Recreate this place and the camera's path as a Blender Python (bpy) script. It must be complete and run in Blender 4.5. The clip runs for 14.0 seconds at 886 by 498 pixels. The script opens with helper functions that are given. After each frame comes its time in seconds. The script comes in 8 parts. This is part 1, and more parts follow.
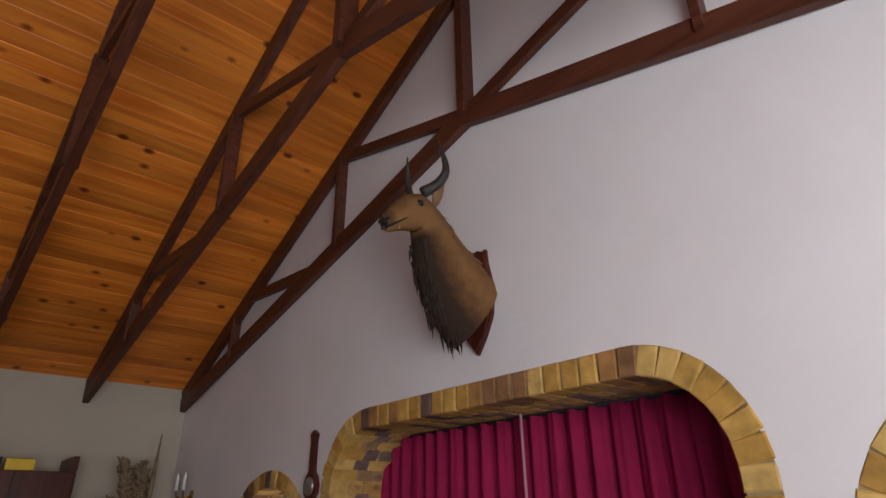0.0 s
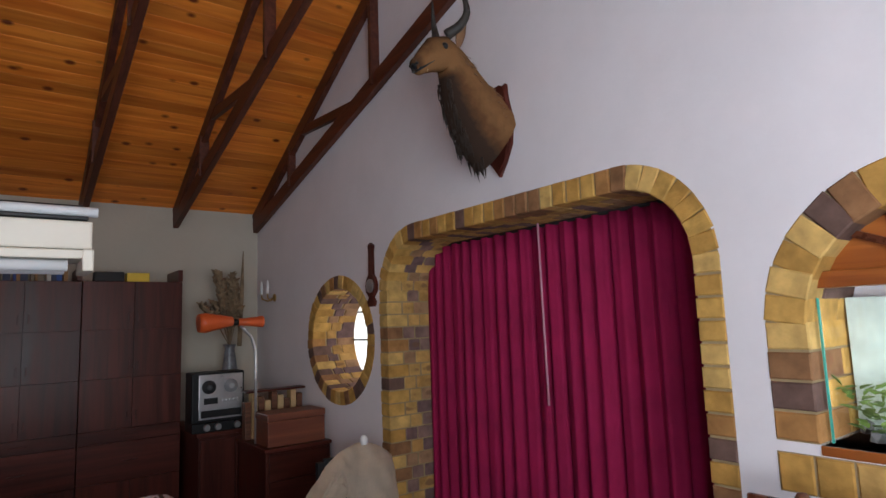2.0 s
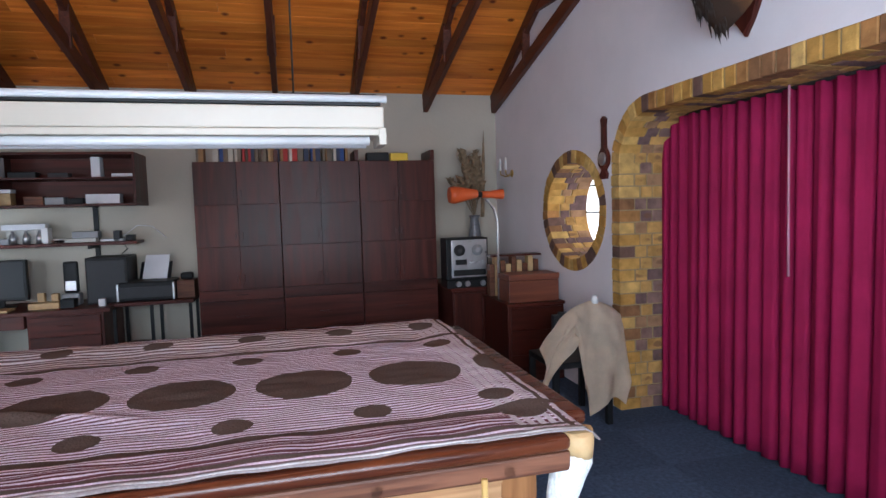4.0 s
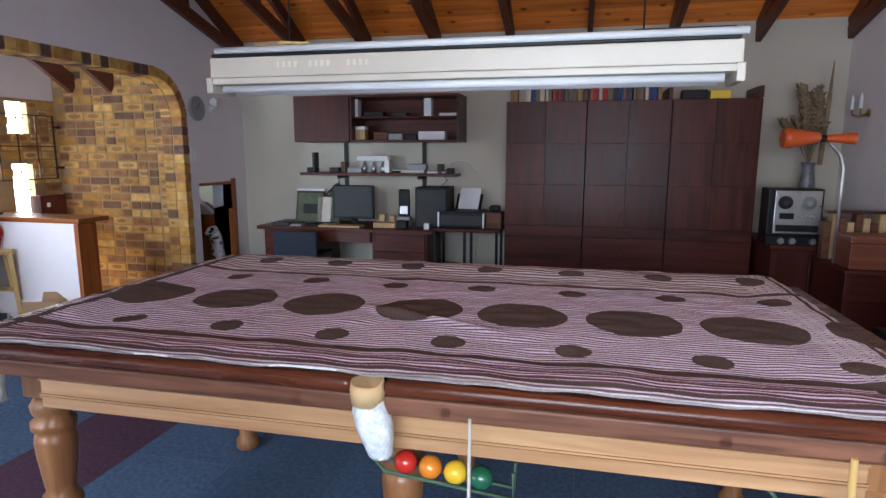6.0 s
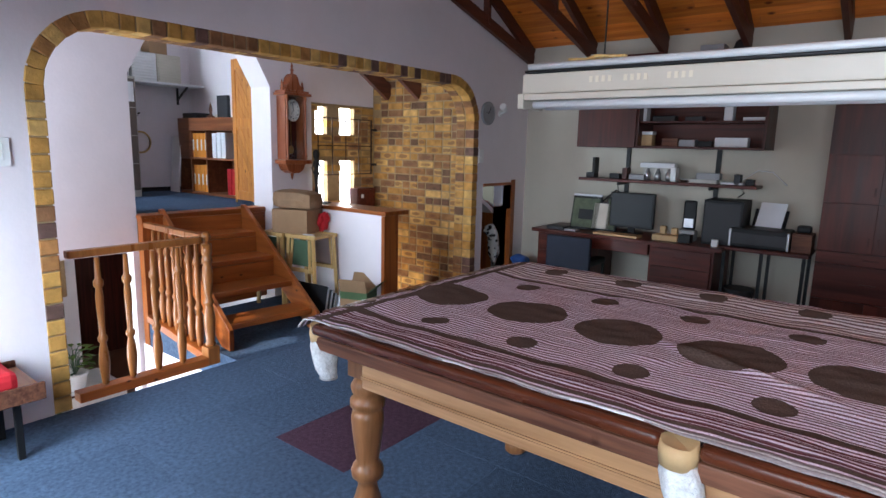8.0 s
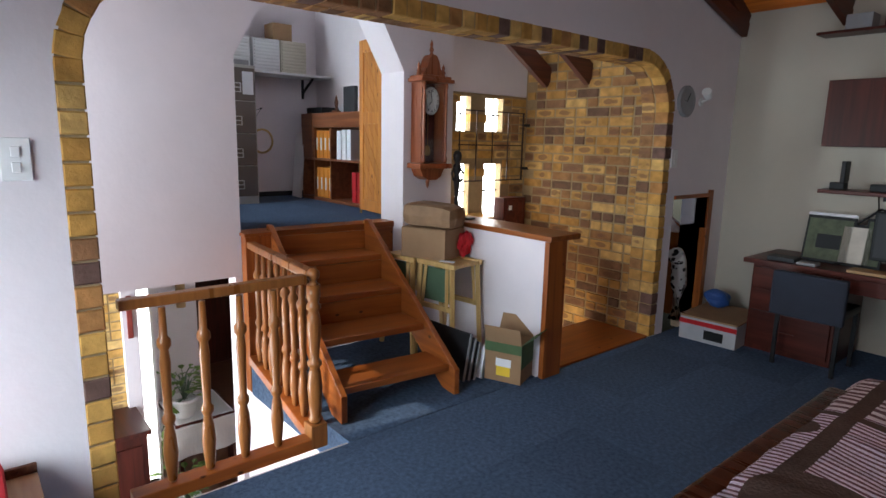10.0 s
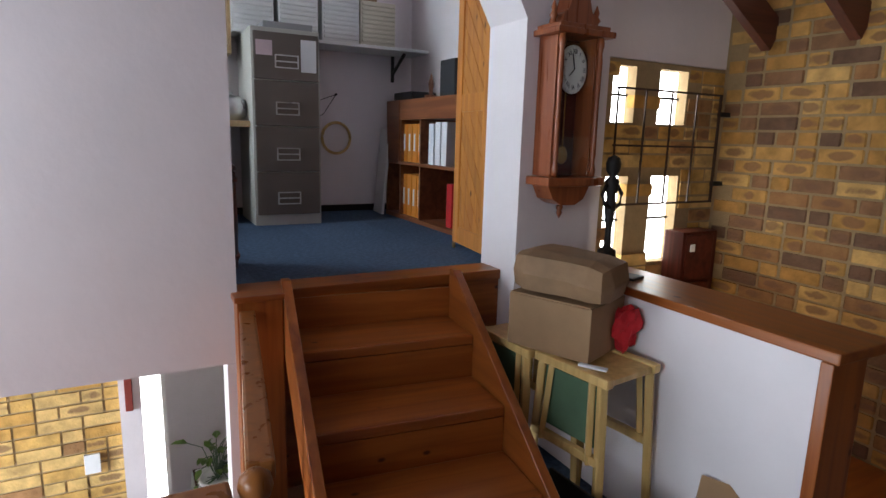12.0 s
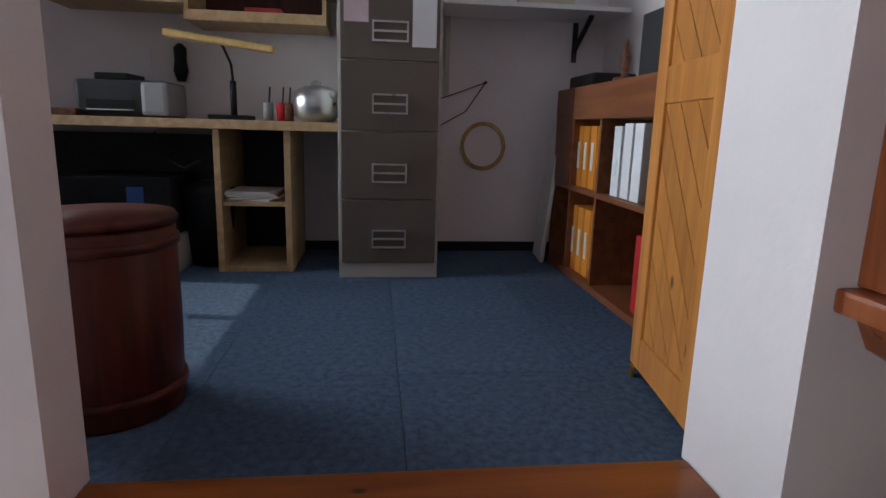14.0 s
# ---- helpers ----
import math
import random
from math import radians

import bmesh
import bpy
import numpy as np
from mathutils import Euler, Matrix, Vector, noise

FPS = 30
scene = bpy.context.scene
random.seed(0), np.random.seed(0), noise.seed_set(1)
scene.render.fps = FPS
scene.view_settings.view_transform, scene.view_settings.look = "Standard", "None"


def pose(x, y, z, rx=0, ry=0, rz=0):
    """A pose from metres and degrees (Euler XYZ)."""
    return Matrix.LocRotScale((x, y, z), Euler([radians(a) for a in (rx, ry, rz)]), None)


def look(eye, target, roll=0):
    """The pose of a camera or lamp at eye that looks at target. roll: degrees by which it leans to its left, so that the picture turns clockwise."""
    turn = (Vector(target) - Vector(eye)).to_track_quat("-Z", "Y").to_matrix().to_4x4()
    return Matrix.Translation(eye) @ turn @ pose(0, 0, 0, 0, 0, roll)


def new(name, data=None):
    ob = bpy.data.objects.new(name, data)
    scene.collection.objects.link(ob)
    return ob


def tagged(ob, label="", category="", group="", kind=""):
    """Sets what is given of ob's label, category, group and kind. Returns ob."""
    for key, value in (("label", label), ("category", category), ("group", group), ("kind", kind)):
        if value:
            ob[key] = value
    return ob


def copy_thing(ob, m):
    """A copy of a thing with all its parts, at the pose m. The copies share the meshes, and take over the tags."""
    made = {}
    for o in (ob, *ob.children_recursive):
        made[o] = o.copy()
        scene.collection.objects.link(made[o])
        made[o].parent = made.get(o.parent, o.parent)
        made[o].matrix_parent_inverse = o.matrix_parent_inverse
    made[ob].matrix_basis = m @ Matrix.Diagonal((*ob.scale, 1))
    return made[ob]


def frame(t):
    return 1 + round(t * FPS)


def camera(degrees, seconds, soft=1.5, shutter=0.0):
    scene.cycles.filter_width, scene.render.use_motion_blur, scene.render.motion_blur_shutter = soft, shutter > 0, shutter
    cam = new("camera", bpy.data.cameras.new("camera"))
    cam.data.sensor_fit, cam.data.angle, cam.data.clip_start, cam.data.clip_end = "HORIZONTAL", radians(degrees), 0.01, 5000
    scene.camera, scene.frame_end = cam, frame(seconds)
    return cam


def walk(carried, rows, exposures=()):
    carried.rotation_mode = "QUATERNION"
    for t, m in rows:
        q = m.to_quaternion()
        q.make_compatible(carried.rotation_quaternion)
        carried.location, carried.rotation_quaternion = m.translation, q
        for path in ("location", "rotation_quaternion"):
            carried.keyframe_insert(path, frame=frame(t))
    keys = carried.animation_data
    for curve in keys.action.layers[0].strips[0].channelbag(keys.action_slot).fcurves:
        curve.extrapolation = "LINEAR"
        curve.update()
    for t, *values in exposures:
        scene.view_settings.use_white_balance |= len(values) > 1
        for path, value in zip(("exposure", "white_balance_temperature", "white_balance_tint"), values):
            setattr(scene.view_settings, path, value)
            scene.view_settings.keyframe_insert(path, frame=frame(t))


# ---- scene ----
cam = camera(74.2, 14.0)
PATH = [
    (0, (-0.141, 0.488, 1.526), (1.07, 1.844, 2.36), -0.8),
    (0.5, (-0.21, 0.399, 1.48), (1.032, 1.805, 2.171), -0.8),
    (1, (-0.294, 0.313, 1.463), (0.986, 1.761, 1.977), -1.2),
    (1.5, (-0.33, 0.206, 1.449), (0.939, 1.707, 1.821), -1.7),
    (2, (-0.386, 0.099, 1.444), (0.81, 1.683, 1.686), -2.1),
    (4.5, (-0.546, -0.163, 1.369), (-0.278, 1.808, 1.16), -1.2),
    (5, (-0.584, -0.163, 1.362), (-0.544, 1.818, 1.091), -0.7),
    (5.5, (-0.63, -0.168, 1.371), (-0.828, 1.798, 1.062), -0.3),
    (6, (-0.683, -0.191, 1.385), (-1.118, 1.734, 1.06), 0.1),
    (6.5, (-0.72, -0.172, 1.388), (-1.398, 1.681, 1.058), 0.6),
    (7, (-0.747, -0.18, 1.401), (-1.593, 1.601, 1.067), 0.8),
    (7.5, (-0.78, -0.184, 1.418), (-1.821, 1.49, 1.077), 1.1),
    (8, (-0.829, -0.173, 1.448), (-2.042, 1.38, 1.105), 1.4),
    (8.5, (-1.012, -0.055, 1.472), (-2.358, 1.382, 1.12), 1.5),
    (11, (-2.669, 1.074, 1.454), (-4.249, 2.242, 1.085), 1.4),
    (11.5, (-3.049, 1.338, 1.453), (-4.695, 2.411, 1.077), 1.6),
    (12, (-3.334, 1.649, 1.454), (-5.068, 2.572, 1.077), 1.6),
    (12.5, (-3.627, 1.936, 1.462), (-5.45, 2.662, 1.076), 1.5),
    (13, (-3.944, 2.187, 1.476), (-5.822, 2.75, 1.08), 1.4),
    (13.5, (-4.329, 2.41, 1.474), (-6.256, 2.768, 1.077), 1.1),
    (14, (-4.693, 2.507, 1.511), (-6.638, 2.736, 1.106), 1.6),
]
EXPOSURE = [(0.0, -0.45, 7300, 12), (2.0, -0.42, 6700, 11), (4.5, 0.28, 6000, 10), (5.5, 0.1, 6050, 10), (7.0, 0.1, 6100, 10), (8.5, -0.15, 6200, 10), (11.0, -0.52, 6700, 9), (12.5, -0.7, 6600, 9), (14.0, -0.75, 6800, 9)]
walk(cam, [(t, look(eye, target, roll)) for t, eye, target, roll in PATH], EXPOSURE)
# ---------------------------------------------------------------- world, sun, exposure
world = bpy.data.worlds.new("sky")
scene.world = world
world.use_nodes = True
wn = world.node_tree
sky = wn.nodes.new("ShaderNodeTexSky")
sky.sky_type = "NISHITA"
sky.sun_disc = False
sky.sun_elevation = radians(48)
sky.sun_rotation = radians(200)
wn.nodes["Background"].inputs["Strength"].default_value = 0.12
wn.links.new(sky.outputs["Color"], wn.nodes["Background"].inputs["Color"])
sun_data = bpy.data.lights.new("sun", "SUN")
sun_data.energy, sun_data.angle, sun_data.color = 3.5, radians(0.5), (1.0, 0.95, 0.88)
sun = new("sun", sun_data)
sun.matrix_world = look((-6.0, -14.0, 16.0), (-4.0, 2.0, 0.0))


def area_lamp(name, place, target, width, height, watts, colour=(0.76, 0.88, 1.0)):
    """A rectangular area lamp: sky light in a window's opening, or an added fill."""
    data = bpy.data.lights.new(name, "AREA")
    data.shape, data.size, data.size_y, data.energy, data.color = "RECTANGLE", width, height, watts, colour
    ob = new(name, data)
    ob.matrix_world = look(place, target)
    return ob


FW, BW, LW, RW = -1.3, 5.63, -4.215, 1.556      # inner wall faces
EAVE, RIDGE, RIDGE_Y = 2.52, 4.32, 2.165        # ceiling heights
OFFICE = 0.845                                  # office floor
LOWER = -1.9                                   # floor below

area_lamp("window_light_front", (-0.45, FW + 0.02, 1.45), (1.3, 1.1, 3.0), 2.2, 1.3, 165)
area_lamp("window_light_front", (-3.2, FW + 0.02, 1.35), (-3.85, -0.1, 0.1), 1.5, 1.3, 112).data.spread = radians(120)
area_lamp("window_light_office", (-6.95, 0.62, 1.95), (-6.2, 3.62, 1.95), 0.7, 0.8, 30).data.spread = radians(95)
# fill for the wall over the void, from an added, unseen opening
area_lamp("window_light_void", (-5.0, 0.44, 1.5), (-5.2, 2.5, 0.9), 0.9, 1.3, 19)
# warm fill added low in the stairwell to brighten the slit-window wall
area_lamp("window_light_stairwell", (-4.62, 3.52, -0.75), (-5.62, 4.1, 1.2), 0.6, 0.9, 45, (1.0, 0.86, 0.66))
# fill added before the closed south wall; brightens the lower hall's brick
area_lamp("window_light_lower", (-6.0, -1.5, LOWER + 1.5), (-6.8, 1.0, LOWER + 1.3), 1.2, 1.4, 420)

# ---------------------------------------------------------------- materials
def mat(name, base, rough=0.6, metal=0.0, vary=0.15, scale=6.0, bump=0.0, bump_scale=60.0, stretch=(1, 1, 1), rand=0.0, spec=0.4):
    """Painted or plain surface: base colour with patchy variation at two scales, fine relief and gloss that varies."""
    m = bpy.data.materials.new(name)
    m.use_nodes = True
    nt = m.node_tree
    b = nt.nodes["Principled BSDF"]
    b.inputs["Metallic"].default_value = metal
    b.inputs["Specular IOR Level"].default_value = spec
    tc = nt.nodes.new("ShaderNodeTexCoord")
    mp = nt.nodes.new("ShaderNodeMapping")
    mp.inputs["Scale"].default_value = stretch
    nt.links.new(tc.outputs["Object"], mp.inputs["Vector"])
    n1 = nt.nodes.new("ShaderNodeTexNoise")
    n1.inputs["Scale"].default_value = scale
    n1.inputs["Detail"].default_value = 6
    n1.inputs["Roughness"].default_value = 0.65
    nt.links.new(mp.outputs["Vector"], n1.inputs["Vector"])
    ramp = nt.nodes.new("ShaderNodeValToRGB")
    lo = [max(0, c * (1 - vary)) for c in base]
    hi = [min(1, c * (1 + vary)) for c in base]
    ramp.color_ramp.elements[0].position, ramp.color_ramp.elements[1].position = 0.3, 0.7
    ramp.color_ramp.elements[0].color = (*lo, 1)
    ramp.color_ramp.elements[1].color = (*hi, 1)
    nt.links.new(n1.outputs["Fac"], ramp.inputs["Fac"])
    out = ramp.outputs["Color"]
    if rand:
        oi = nt.nodes.new("ShaderNodeObjectInfo")
        hsv = nt.nodes.new("ShaderNodeHueSaturation")
        mr = nt.nodes.new("ShaderNodeMapRange")
        mr.inputs["To Min"].default_value, mr.inputs["To Max"].default_value = 1 - rand, 1 + rand
        nt.links.new(oi.outputs["Random"], mr.inputs["Value"])
        nt.links.new(mr.outputs["Result"], hsv.inputs["Value"])
        nt.links.new(out, hsv.inputs["Color"])
        out = hsv.outputs["Color"]
    nt.links.new(out, b.inputs["Base Color"])
    rr = nt.nodes.new("ShaderNodeMapRange")
    rr.inputs["To Min"].default_value, rr.inputs["To Max"].default_value = max(0.02, rough - 0.08), min(1, rough + 0.08)
    nt.links.new(n1.outputs["Fac"], rr.inputs["Value"])
    nt.links.new(rr.outputs["Result"], b.inputs["Roughness"])
    if bump:
        n2 = nt.nodes.new("ShaderNodeTexNoise")
        n2.inputs["Scale"].default_value = bump_scale
        n2.inputs["Detail"].default_value = 4
        nt.links.new(mp.outputs["Vector"], n2.inputs["Vector"])
        bp = nt.nodes.new("ShaderNodeBump")
        bp.inputs["Strength"].default_value, bp.inputs["Distance"].default_value = bump, 0.01
        nt.links.new(n2.outputs["Fac"], bp.inputs["Height"])
        nt.links.new(bp.outputs["Normal"], b.inputs["Normal"])
    return m


def wood(name, dark, light, rough=0.4, along="x", fine=1.0, knots=0.0, rand=0.0, island=False, spec=0.4):
    """Wood: rings stretched along one axis, pores, and knots where asked."""
    m = bpy.data.materials.new(name)
    m.use_nodes = True
    nt = m.node_tree
    b = nt.nodes["Principled BSDF"]
    b.inputs["Specular IOR Level"].default_value = spec
    tc = nt.nodes.new("ShaderNodeTexCoord")
    mp = nt.nodes.new("ShaderNodeMapping")
    mp.inputs["Scale"].default_value = {"x": (0.6, 9, 9), "y": (9, 0.6, 9), "z": (9, 9, 0.6)}[along]
    nt.links.new(tc.outputs["Object"], mp.inputs["Vector"])
    vec = mp.outputs["Vector"]
    shift = None
    if rand or island:
        src = nt.nodes.new("ShaderNodeNewGeometry").outputs["Random Per Island"] if island else nt.nodes.new("ShaderNodeObjectInfo").outputs["Random"]
        mul = nt.nodes.new("ShaderNodeMath")
        mul.operation = "MULTIPLY"
        mul.inputs[1].default_value = 37.0
        nt.links.new(src, mul.inputs[0])
        add = nt.nodes.new("ShaderNodeVectorMath")
        add.operation = "ADD"
        nt.links.new(vec, add.inputs[0])
        nt.links.new(mul.outputs[0], add.inputs[1])
        vec, shift = add.outputs["Vector"], src
    n1 = nt.nodes.new("ShaderNodeTexNoise")
    n1.inputs["Scale"].default_value = 2.2 * fine
    n1.inputs["Detail"].default_value = 8
    n1.inputs["Distortion"].default_value = 0.6
    nt.links.new(vec, n1.inputs["Vector"])
    ramp = nt.nodes.new("ShaderNodeValToRGB")
    ramp.color_ramp.elements[0].position, ramp.color_ramp.elements[1].position = 0.32, 0.68
    ramp.color_ramp.elements[0].color = (*dark, 1)
    ramp.color_ramp.elements[1].color = (*light, 1)
    nt.links.new(n1.outputs["Fac"], ramp.inputs["Fac"])
    out = ramp.outputs["Color"]
    if shift is not None:
        hsv = nt.nodes.new("ShaderNodeHueSaturation")
        mr = nt.nodes.new("ShaderNodeMapRange")
        r = rand or 0.2
        mr.inputs["To Min"].default_value, mr.inputs["To Max"].default_value = 1 - r, 1 + r
        nt.links.new(shift, mr.inputs["Value"])
        nt.links.new(mr.outputs["Result"], hsv.inputs["Value"])
        nt.links.new(out, hsv.inputs["Color"])
        out = hsv.outputs["Color"]
    if knots:
        mk = nt.nodes.new("ShaderNodeMapping")
        mk.inputs["Scale"].default_value = {"x": (5.5, 9, 9), "y": (9, 5.5, 9), "z": (9, 9, 5.5)}[along]
        nt.links.new(tc.outputs["Object"], mk.inputs["Vector"])
        vo = nt.nodes.new("ShaderNodeTexVoronoi")
        vo.inputs["Scale"].default_value = 1.0
        nt.links.new(mk.outputs["Vector"], vo.inputs["Vector"])
        kr = nt.nodes.new("ShaderNodeMapRange")
        kr.inputs["From Min"].default_value, kr.inputs["From Max"].default_value = knots * 0.45, knots
        kr.inputs["To Min"].default_value, kr.inputs["To Max"].default_value = 1.0, 0.0
        nt.links.new(vo.outputs["Distance"], kr.inputs["Value"])
        vsep = nt.nodes.new("ShaderNodeSeparateColor")
        nt.links.new(vo.outputs["Color"], vsep.inputs["Color"])
        some = nt.nodes.new("ShaderNodeMath")
        some.operation, some.inputs[1].default_value = "GREATER_THAN", 0.30
        nt.links.new(vsep.outputs["Red"], some.inputs[0])
        kmul = nt.nodes.new("ShaderNodeMath")
        kmul.operation = "MULTIPLY"
        nt.links.new(kr.outputs["Result"], kmul.inputs[0])
        nt.links.new(some.outputs[0], kmul.inputs[1])
        mx = nt.nodes.new("ShaderNodeMix")
        mx.data_type = "RGBA"
        nt.links.new(kmul.outputs[0], mx.inputs["Factor"])
        nt.links.new(out, mx.inputs["A"])
        mx.inputs["B"].default_value = (dark[0] * 0.25, dark[1] * 0.16, dark[2] * 0.2, 1)
        out = mx.outputs["Result"]
    nt.links.new(out, b.inputs["Base Color"])
    rr = nt.nodes.new("ShaderNodeMapRange")
    rr.inputs["To Min"].default_value, rr.inputs["To Max"].default_value = max(0.05, rough - 0.1), rough + 0.1
    nt.links.new(n1.outputs["Fac"], rr.inputs["Value"])
    nt.links.new(rr.outputs["Result"], b.inputs["Roughness"])
    bp = nt.nodes.new("ShaderNodeBump")
    bp.inputs["Strength"].default_value, bp.inputs["Distance"].default_value = 0.15, 0.004
    nt.links.new(n1.outputs["Fac"], bp.inputs["Height"])
    nt.links.new(bp.outputs["Normal"], b.inputs["Normal"])
    return m


def brick_mat(name, tones, rough=0.85, marks=0.0):
    """Fired brick: the tone goes from brick to brick, with speckles, burnt patches and a pitted face."""
    m = bpy.data.materials.new(name)
    m.use_nodes = True
    nt = m.node_tree
    b = nt.nodes["Principled BSDF"]
    b.inputs["Roughness"].default_value = rough
    b.inputs["Specular IOR Level"].default_value = 0.2
    oi = nt.nodes.new("ShaderNodeObjectInfo")
    ramp = nt.nodes.new("ShaderNodeValToRGB")
    ramp.color_ramp.interpolation = "CONSTANT"
    while len(ramp.color_ramp.elements) < len(tones):
        ramp.color_ramp.elements.new(0.5)
    for e, (p, c) in zip(ramp.color_ramp.elements, tones):
        e.position, e.color = p, (*c, 1)
    nt.links.new(oi.outputs["Random"], ramp.inputs["Fac"])
    tc = nt.nodes.new("ShaderNodeTexCoord")
    add = nt.nodes.new("ShaderNodeVectorMath")
    mul = nt.nodes.new("ShaderNodeMath")
    mul.operation, mul.inputs[1].default_value = "MULTIPLY", 50.0
    nt.links.new(oi.outputs["Random"], mul.inputs[0])
    nt.links.new(tc.outputs["Object"], add.inputs[0])
    nt.links.new(mul.outputs[0], add.inputs[1])
    n1 = nt.nodes.new("ShaderNodeTexNoise")
    n1.inputs["Scale"].default_value, n1.inputs["Detail"].default_value = 14.0, 8
    nt.links.new(add.outputs["Vector"], n1.inputs["Vector"])
    cr = nt.nodes.new("ShaderNodeMapRange")
    cr.inputs["From Min"].default_value, cr.inputs["From Max"].default_value = 0.3, 0.75
    cr.inputs["To Min"].default_value, cr.inputs["To Max"].default_value = 1.2, 0.6
    nt.links.new(n1.outputs["Fac"], cr.inputs["Value"])
    hsv = nt.nodes.new("ShaderNodeHueSaturation")
    nt.links.new(ramp.outputs["Color"], hsv.inputs["Color"])
    nt.links.new(cr.outputs["Result"], hsv.inputs["Value"])
    # brown kiss marks: ovals of uneven outline in the middle of about half the bricks
    sp = nt.nodes.new("ShaderNodeSeparateXYZ")
    nt.links.new(tc.outputs["Object"], sp.inputs["Vector"])

    def calc(op, a, c):
        k = nt.nodes.new("ShaderNodeMath")
        k.operation = op
        for i, v in enumerate((a, c)):
            if isinstance(v, (int, float)):
                k.inputs[i].default_value = v
            else:
                nt.links.new(v, k.inputs[i])
        return k.outputs[0]
    pick = calc("FRACT", calc("MULTIPLY", oi.outputs["Random"], 17.3), 0.0)
    long_ = calc("ADD", calc("MULTIPLY", sp.outputs["X"], sp.outputs["X"]), calc("MULTIPLY", sp.outputs["Y"], sp.outputs["Y"]))
    d2 = calc("ADD", calc("DIVIDE", long_, 0.0058), calc("DIVIDE", calc("MULTIPLY", sp.outputs["Z"], sp.outputs["Z"]), 0.00075))
    d2 = calc("ADD", d2, calc("MULTIPLY", n1.outputs["Fac"], 3.4))
    oval = nt.nodes.new("ShaderNodeMapRange")
    oval.inputs["From Min"].default_value, oval.inputs["From Max"].default_value = 2.0, 2.5
    oval.inputs["To Min"].default_value, oval.inputs["To Max"].default_value = 0.75, 0.0
    nt.links.new(d2, oval.inputs["Value"])
    mark = nt.nodes.new("ShaderNodeMix")
    mark.data_type = "RGBA"
    nt.links.new(calc("MULTIPLY", oval.outputs["Result"], calc("GREATER_THAN", pick, 1.0 - marks)), mark.inputs["Factor"])
    nt.links.new(hsv.outputs["Color"], mark.inputs["A"])
    mark.inputs["B"].default_value = (0.17, 0.085, 0.05, 1)
    nt.links.new(mark.outputs["Result"], b.inputs["Base Color"])
    n2 = nt.nodes.new("ShaderNodeTexNoise")
    n2.inputs["Scale"].default_value, n2.inputs["Detail"].default_value = 70.0, 5
    nt.links.new(add.outputs["Vector"], n2.inputs["Vector"])
    bp = nt.nodes.new("ShaderNodeBump")
    bp.inputs["Strength"].default_value, bp.inputs["Distance"].default_value = 0.5, 0.006
    nt.links.new(n2.outputs["Fac"], bp.inputs["Height"])
    nt.links.new(bp.outputs["Normal"], b.inputs["Normal"])
    return m


def glass_mat(name, colour=(1, 1, 1), rough=0.02):
    m = bpy.data.materials.new(name)
    m.use_nodes = True
    b = m.node_tree.nodes["Principled BSDF"]
    b.inputs["Base Color"].default_value = (*colour, 1)
    b.inputs["Roughness"].default_value = rough
    b.inputs["Transmission Weight"].default_value = 1.0
    b.inputs["IOR"].default_value = 1.45
    return m


def glow(name, colour, strength):
    m = bpy.data.materials.new(name)
    m.use_nodes = True
    b = m.node_tree.nodes["Principled BSDF"]
    b.inputs["Emission Color"].default_value = (*colour, 1)
    b.inputs["Emission Strength"].default_value = strength
    return m


PLASTER = mat("white_plaster", (0.76, 0.70, 0.715), 0.75, vary=0.05, scale=1.6, bump=0.12, bump_scale=35)
CREAM = mat("cream_plaster", (0.50, 0.455, 0.375), 0.8, vary=0.06, scale=1.4, bump=0.12, bump_scale=30)
PINE = wood("pine_ceiling", (0.58, 0.13, 0.015), (0.84, 0.265, 0.036), 0.42, "x", 1.0, knots=0.22, island=True)
TRUSS = wood("dark_stained_beam", (0.06, 0.016, 0.009), (0.13, 0.037, 0.02), 0.5, "y", 1.5)
OREGON = wood("orange_pine", (0.21, 0.05, 0.010), (0.36, 0.105, 0.021), 0.33, "x", 1.2, knots=0.12, rand=0.12)
OREGON_Z = wood("orange_pine_upright", (0.21, 0.05, 0.010), (0.36, 0.105, 0.021), 0.33, "z", 1.2, knots=0.10, rand=0.12)
OREGON_Y = wood("orange_pine_cross", (0.21, 0.05, 0.010), (0.36, 0.105, 0.021), 0.33, "y", 1.2, knots=0.10, rand=0.12)
SPINDLE = wood("honey_turned_pine", (0.20, 0.066, 0.016), (0.35, 0.128, 0.033), 0.3, "z", 1.2)
MAHOG = wood("dark_mahogany", (0.042, 0.009, 0.006), (0.10, 0.022, 0.014), 0.36, "z", 1.0, rand=0.22, spec=0.22)
MAHOG_X = wood("dark_mahogany_long", (0.042, 0.009, 0.006), (0.10, 0.022, 0.014), 0.36, "x", 1.0, rand=0.22, spec=0.22)
RAILWOOD = wood("red_brown_rail", (0.045, 0.011, 0.006), (0.125, 0.033, 0.012), 0.28, "x", 2.2, spec=0.3)
CHEEK = wood("brown_cheek_wood", (0.075, 0.029, 0.018), (0.19, 0.08, 0.045), 0.5, "x", 2.6, spec=0.2)
PALEPINE = wood("pale_pine_apron", (0.36, 0.18, 0.08), (0.53, 0.30, 0.145), 0.45, "x", 1.8)
LEGWOOD = wood("turned_oak_leg", (0.20, 0.082, 0.03), (0.36, 0.16, 0.062), 0.3, "z", 1.5)
CLOCKWOOD = wood("clock_walnut", (0.19, 0.045, 0.015), (0.33, 0.095, 0.032), 0.3, "z", 1.4)
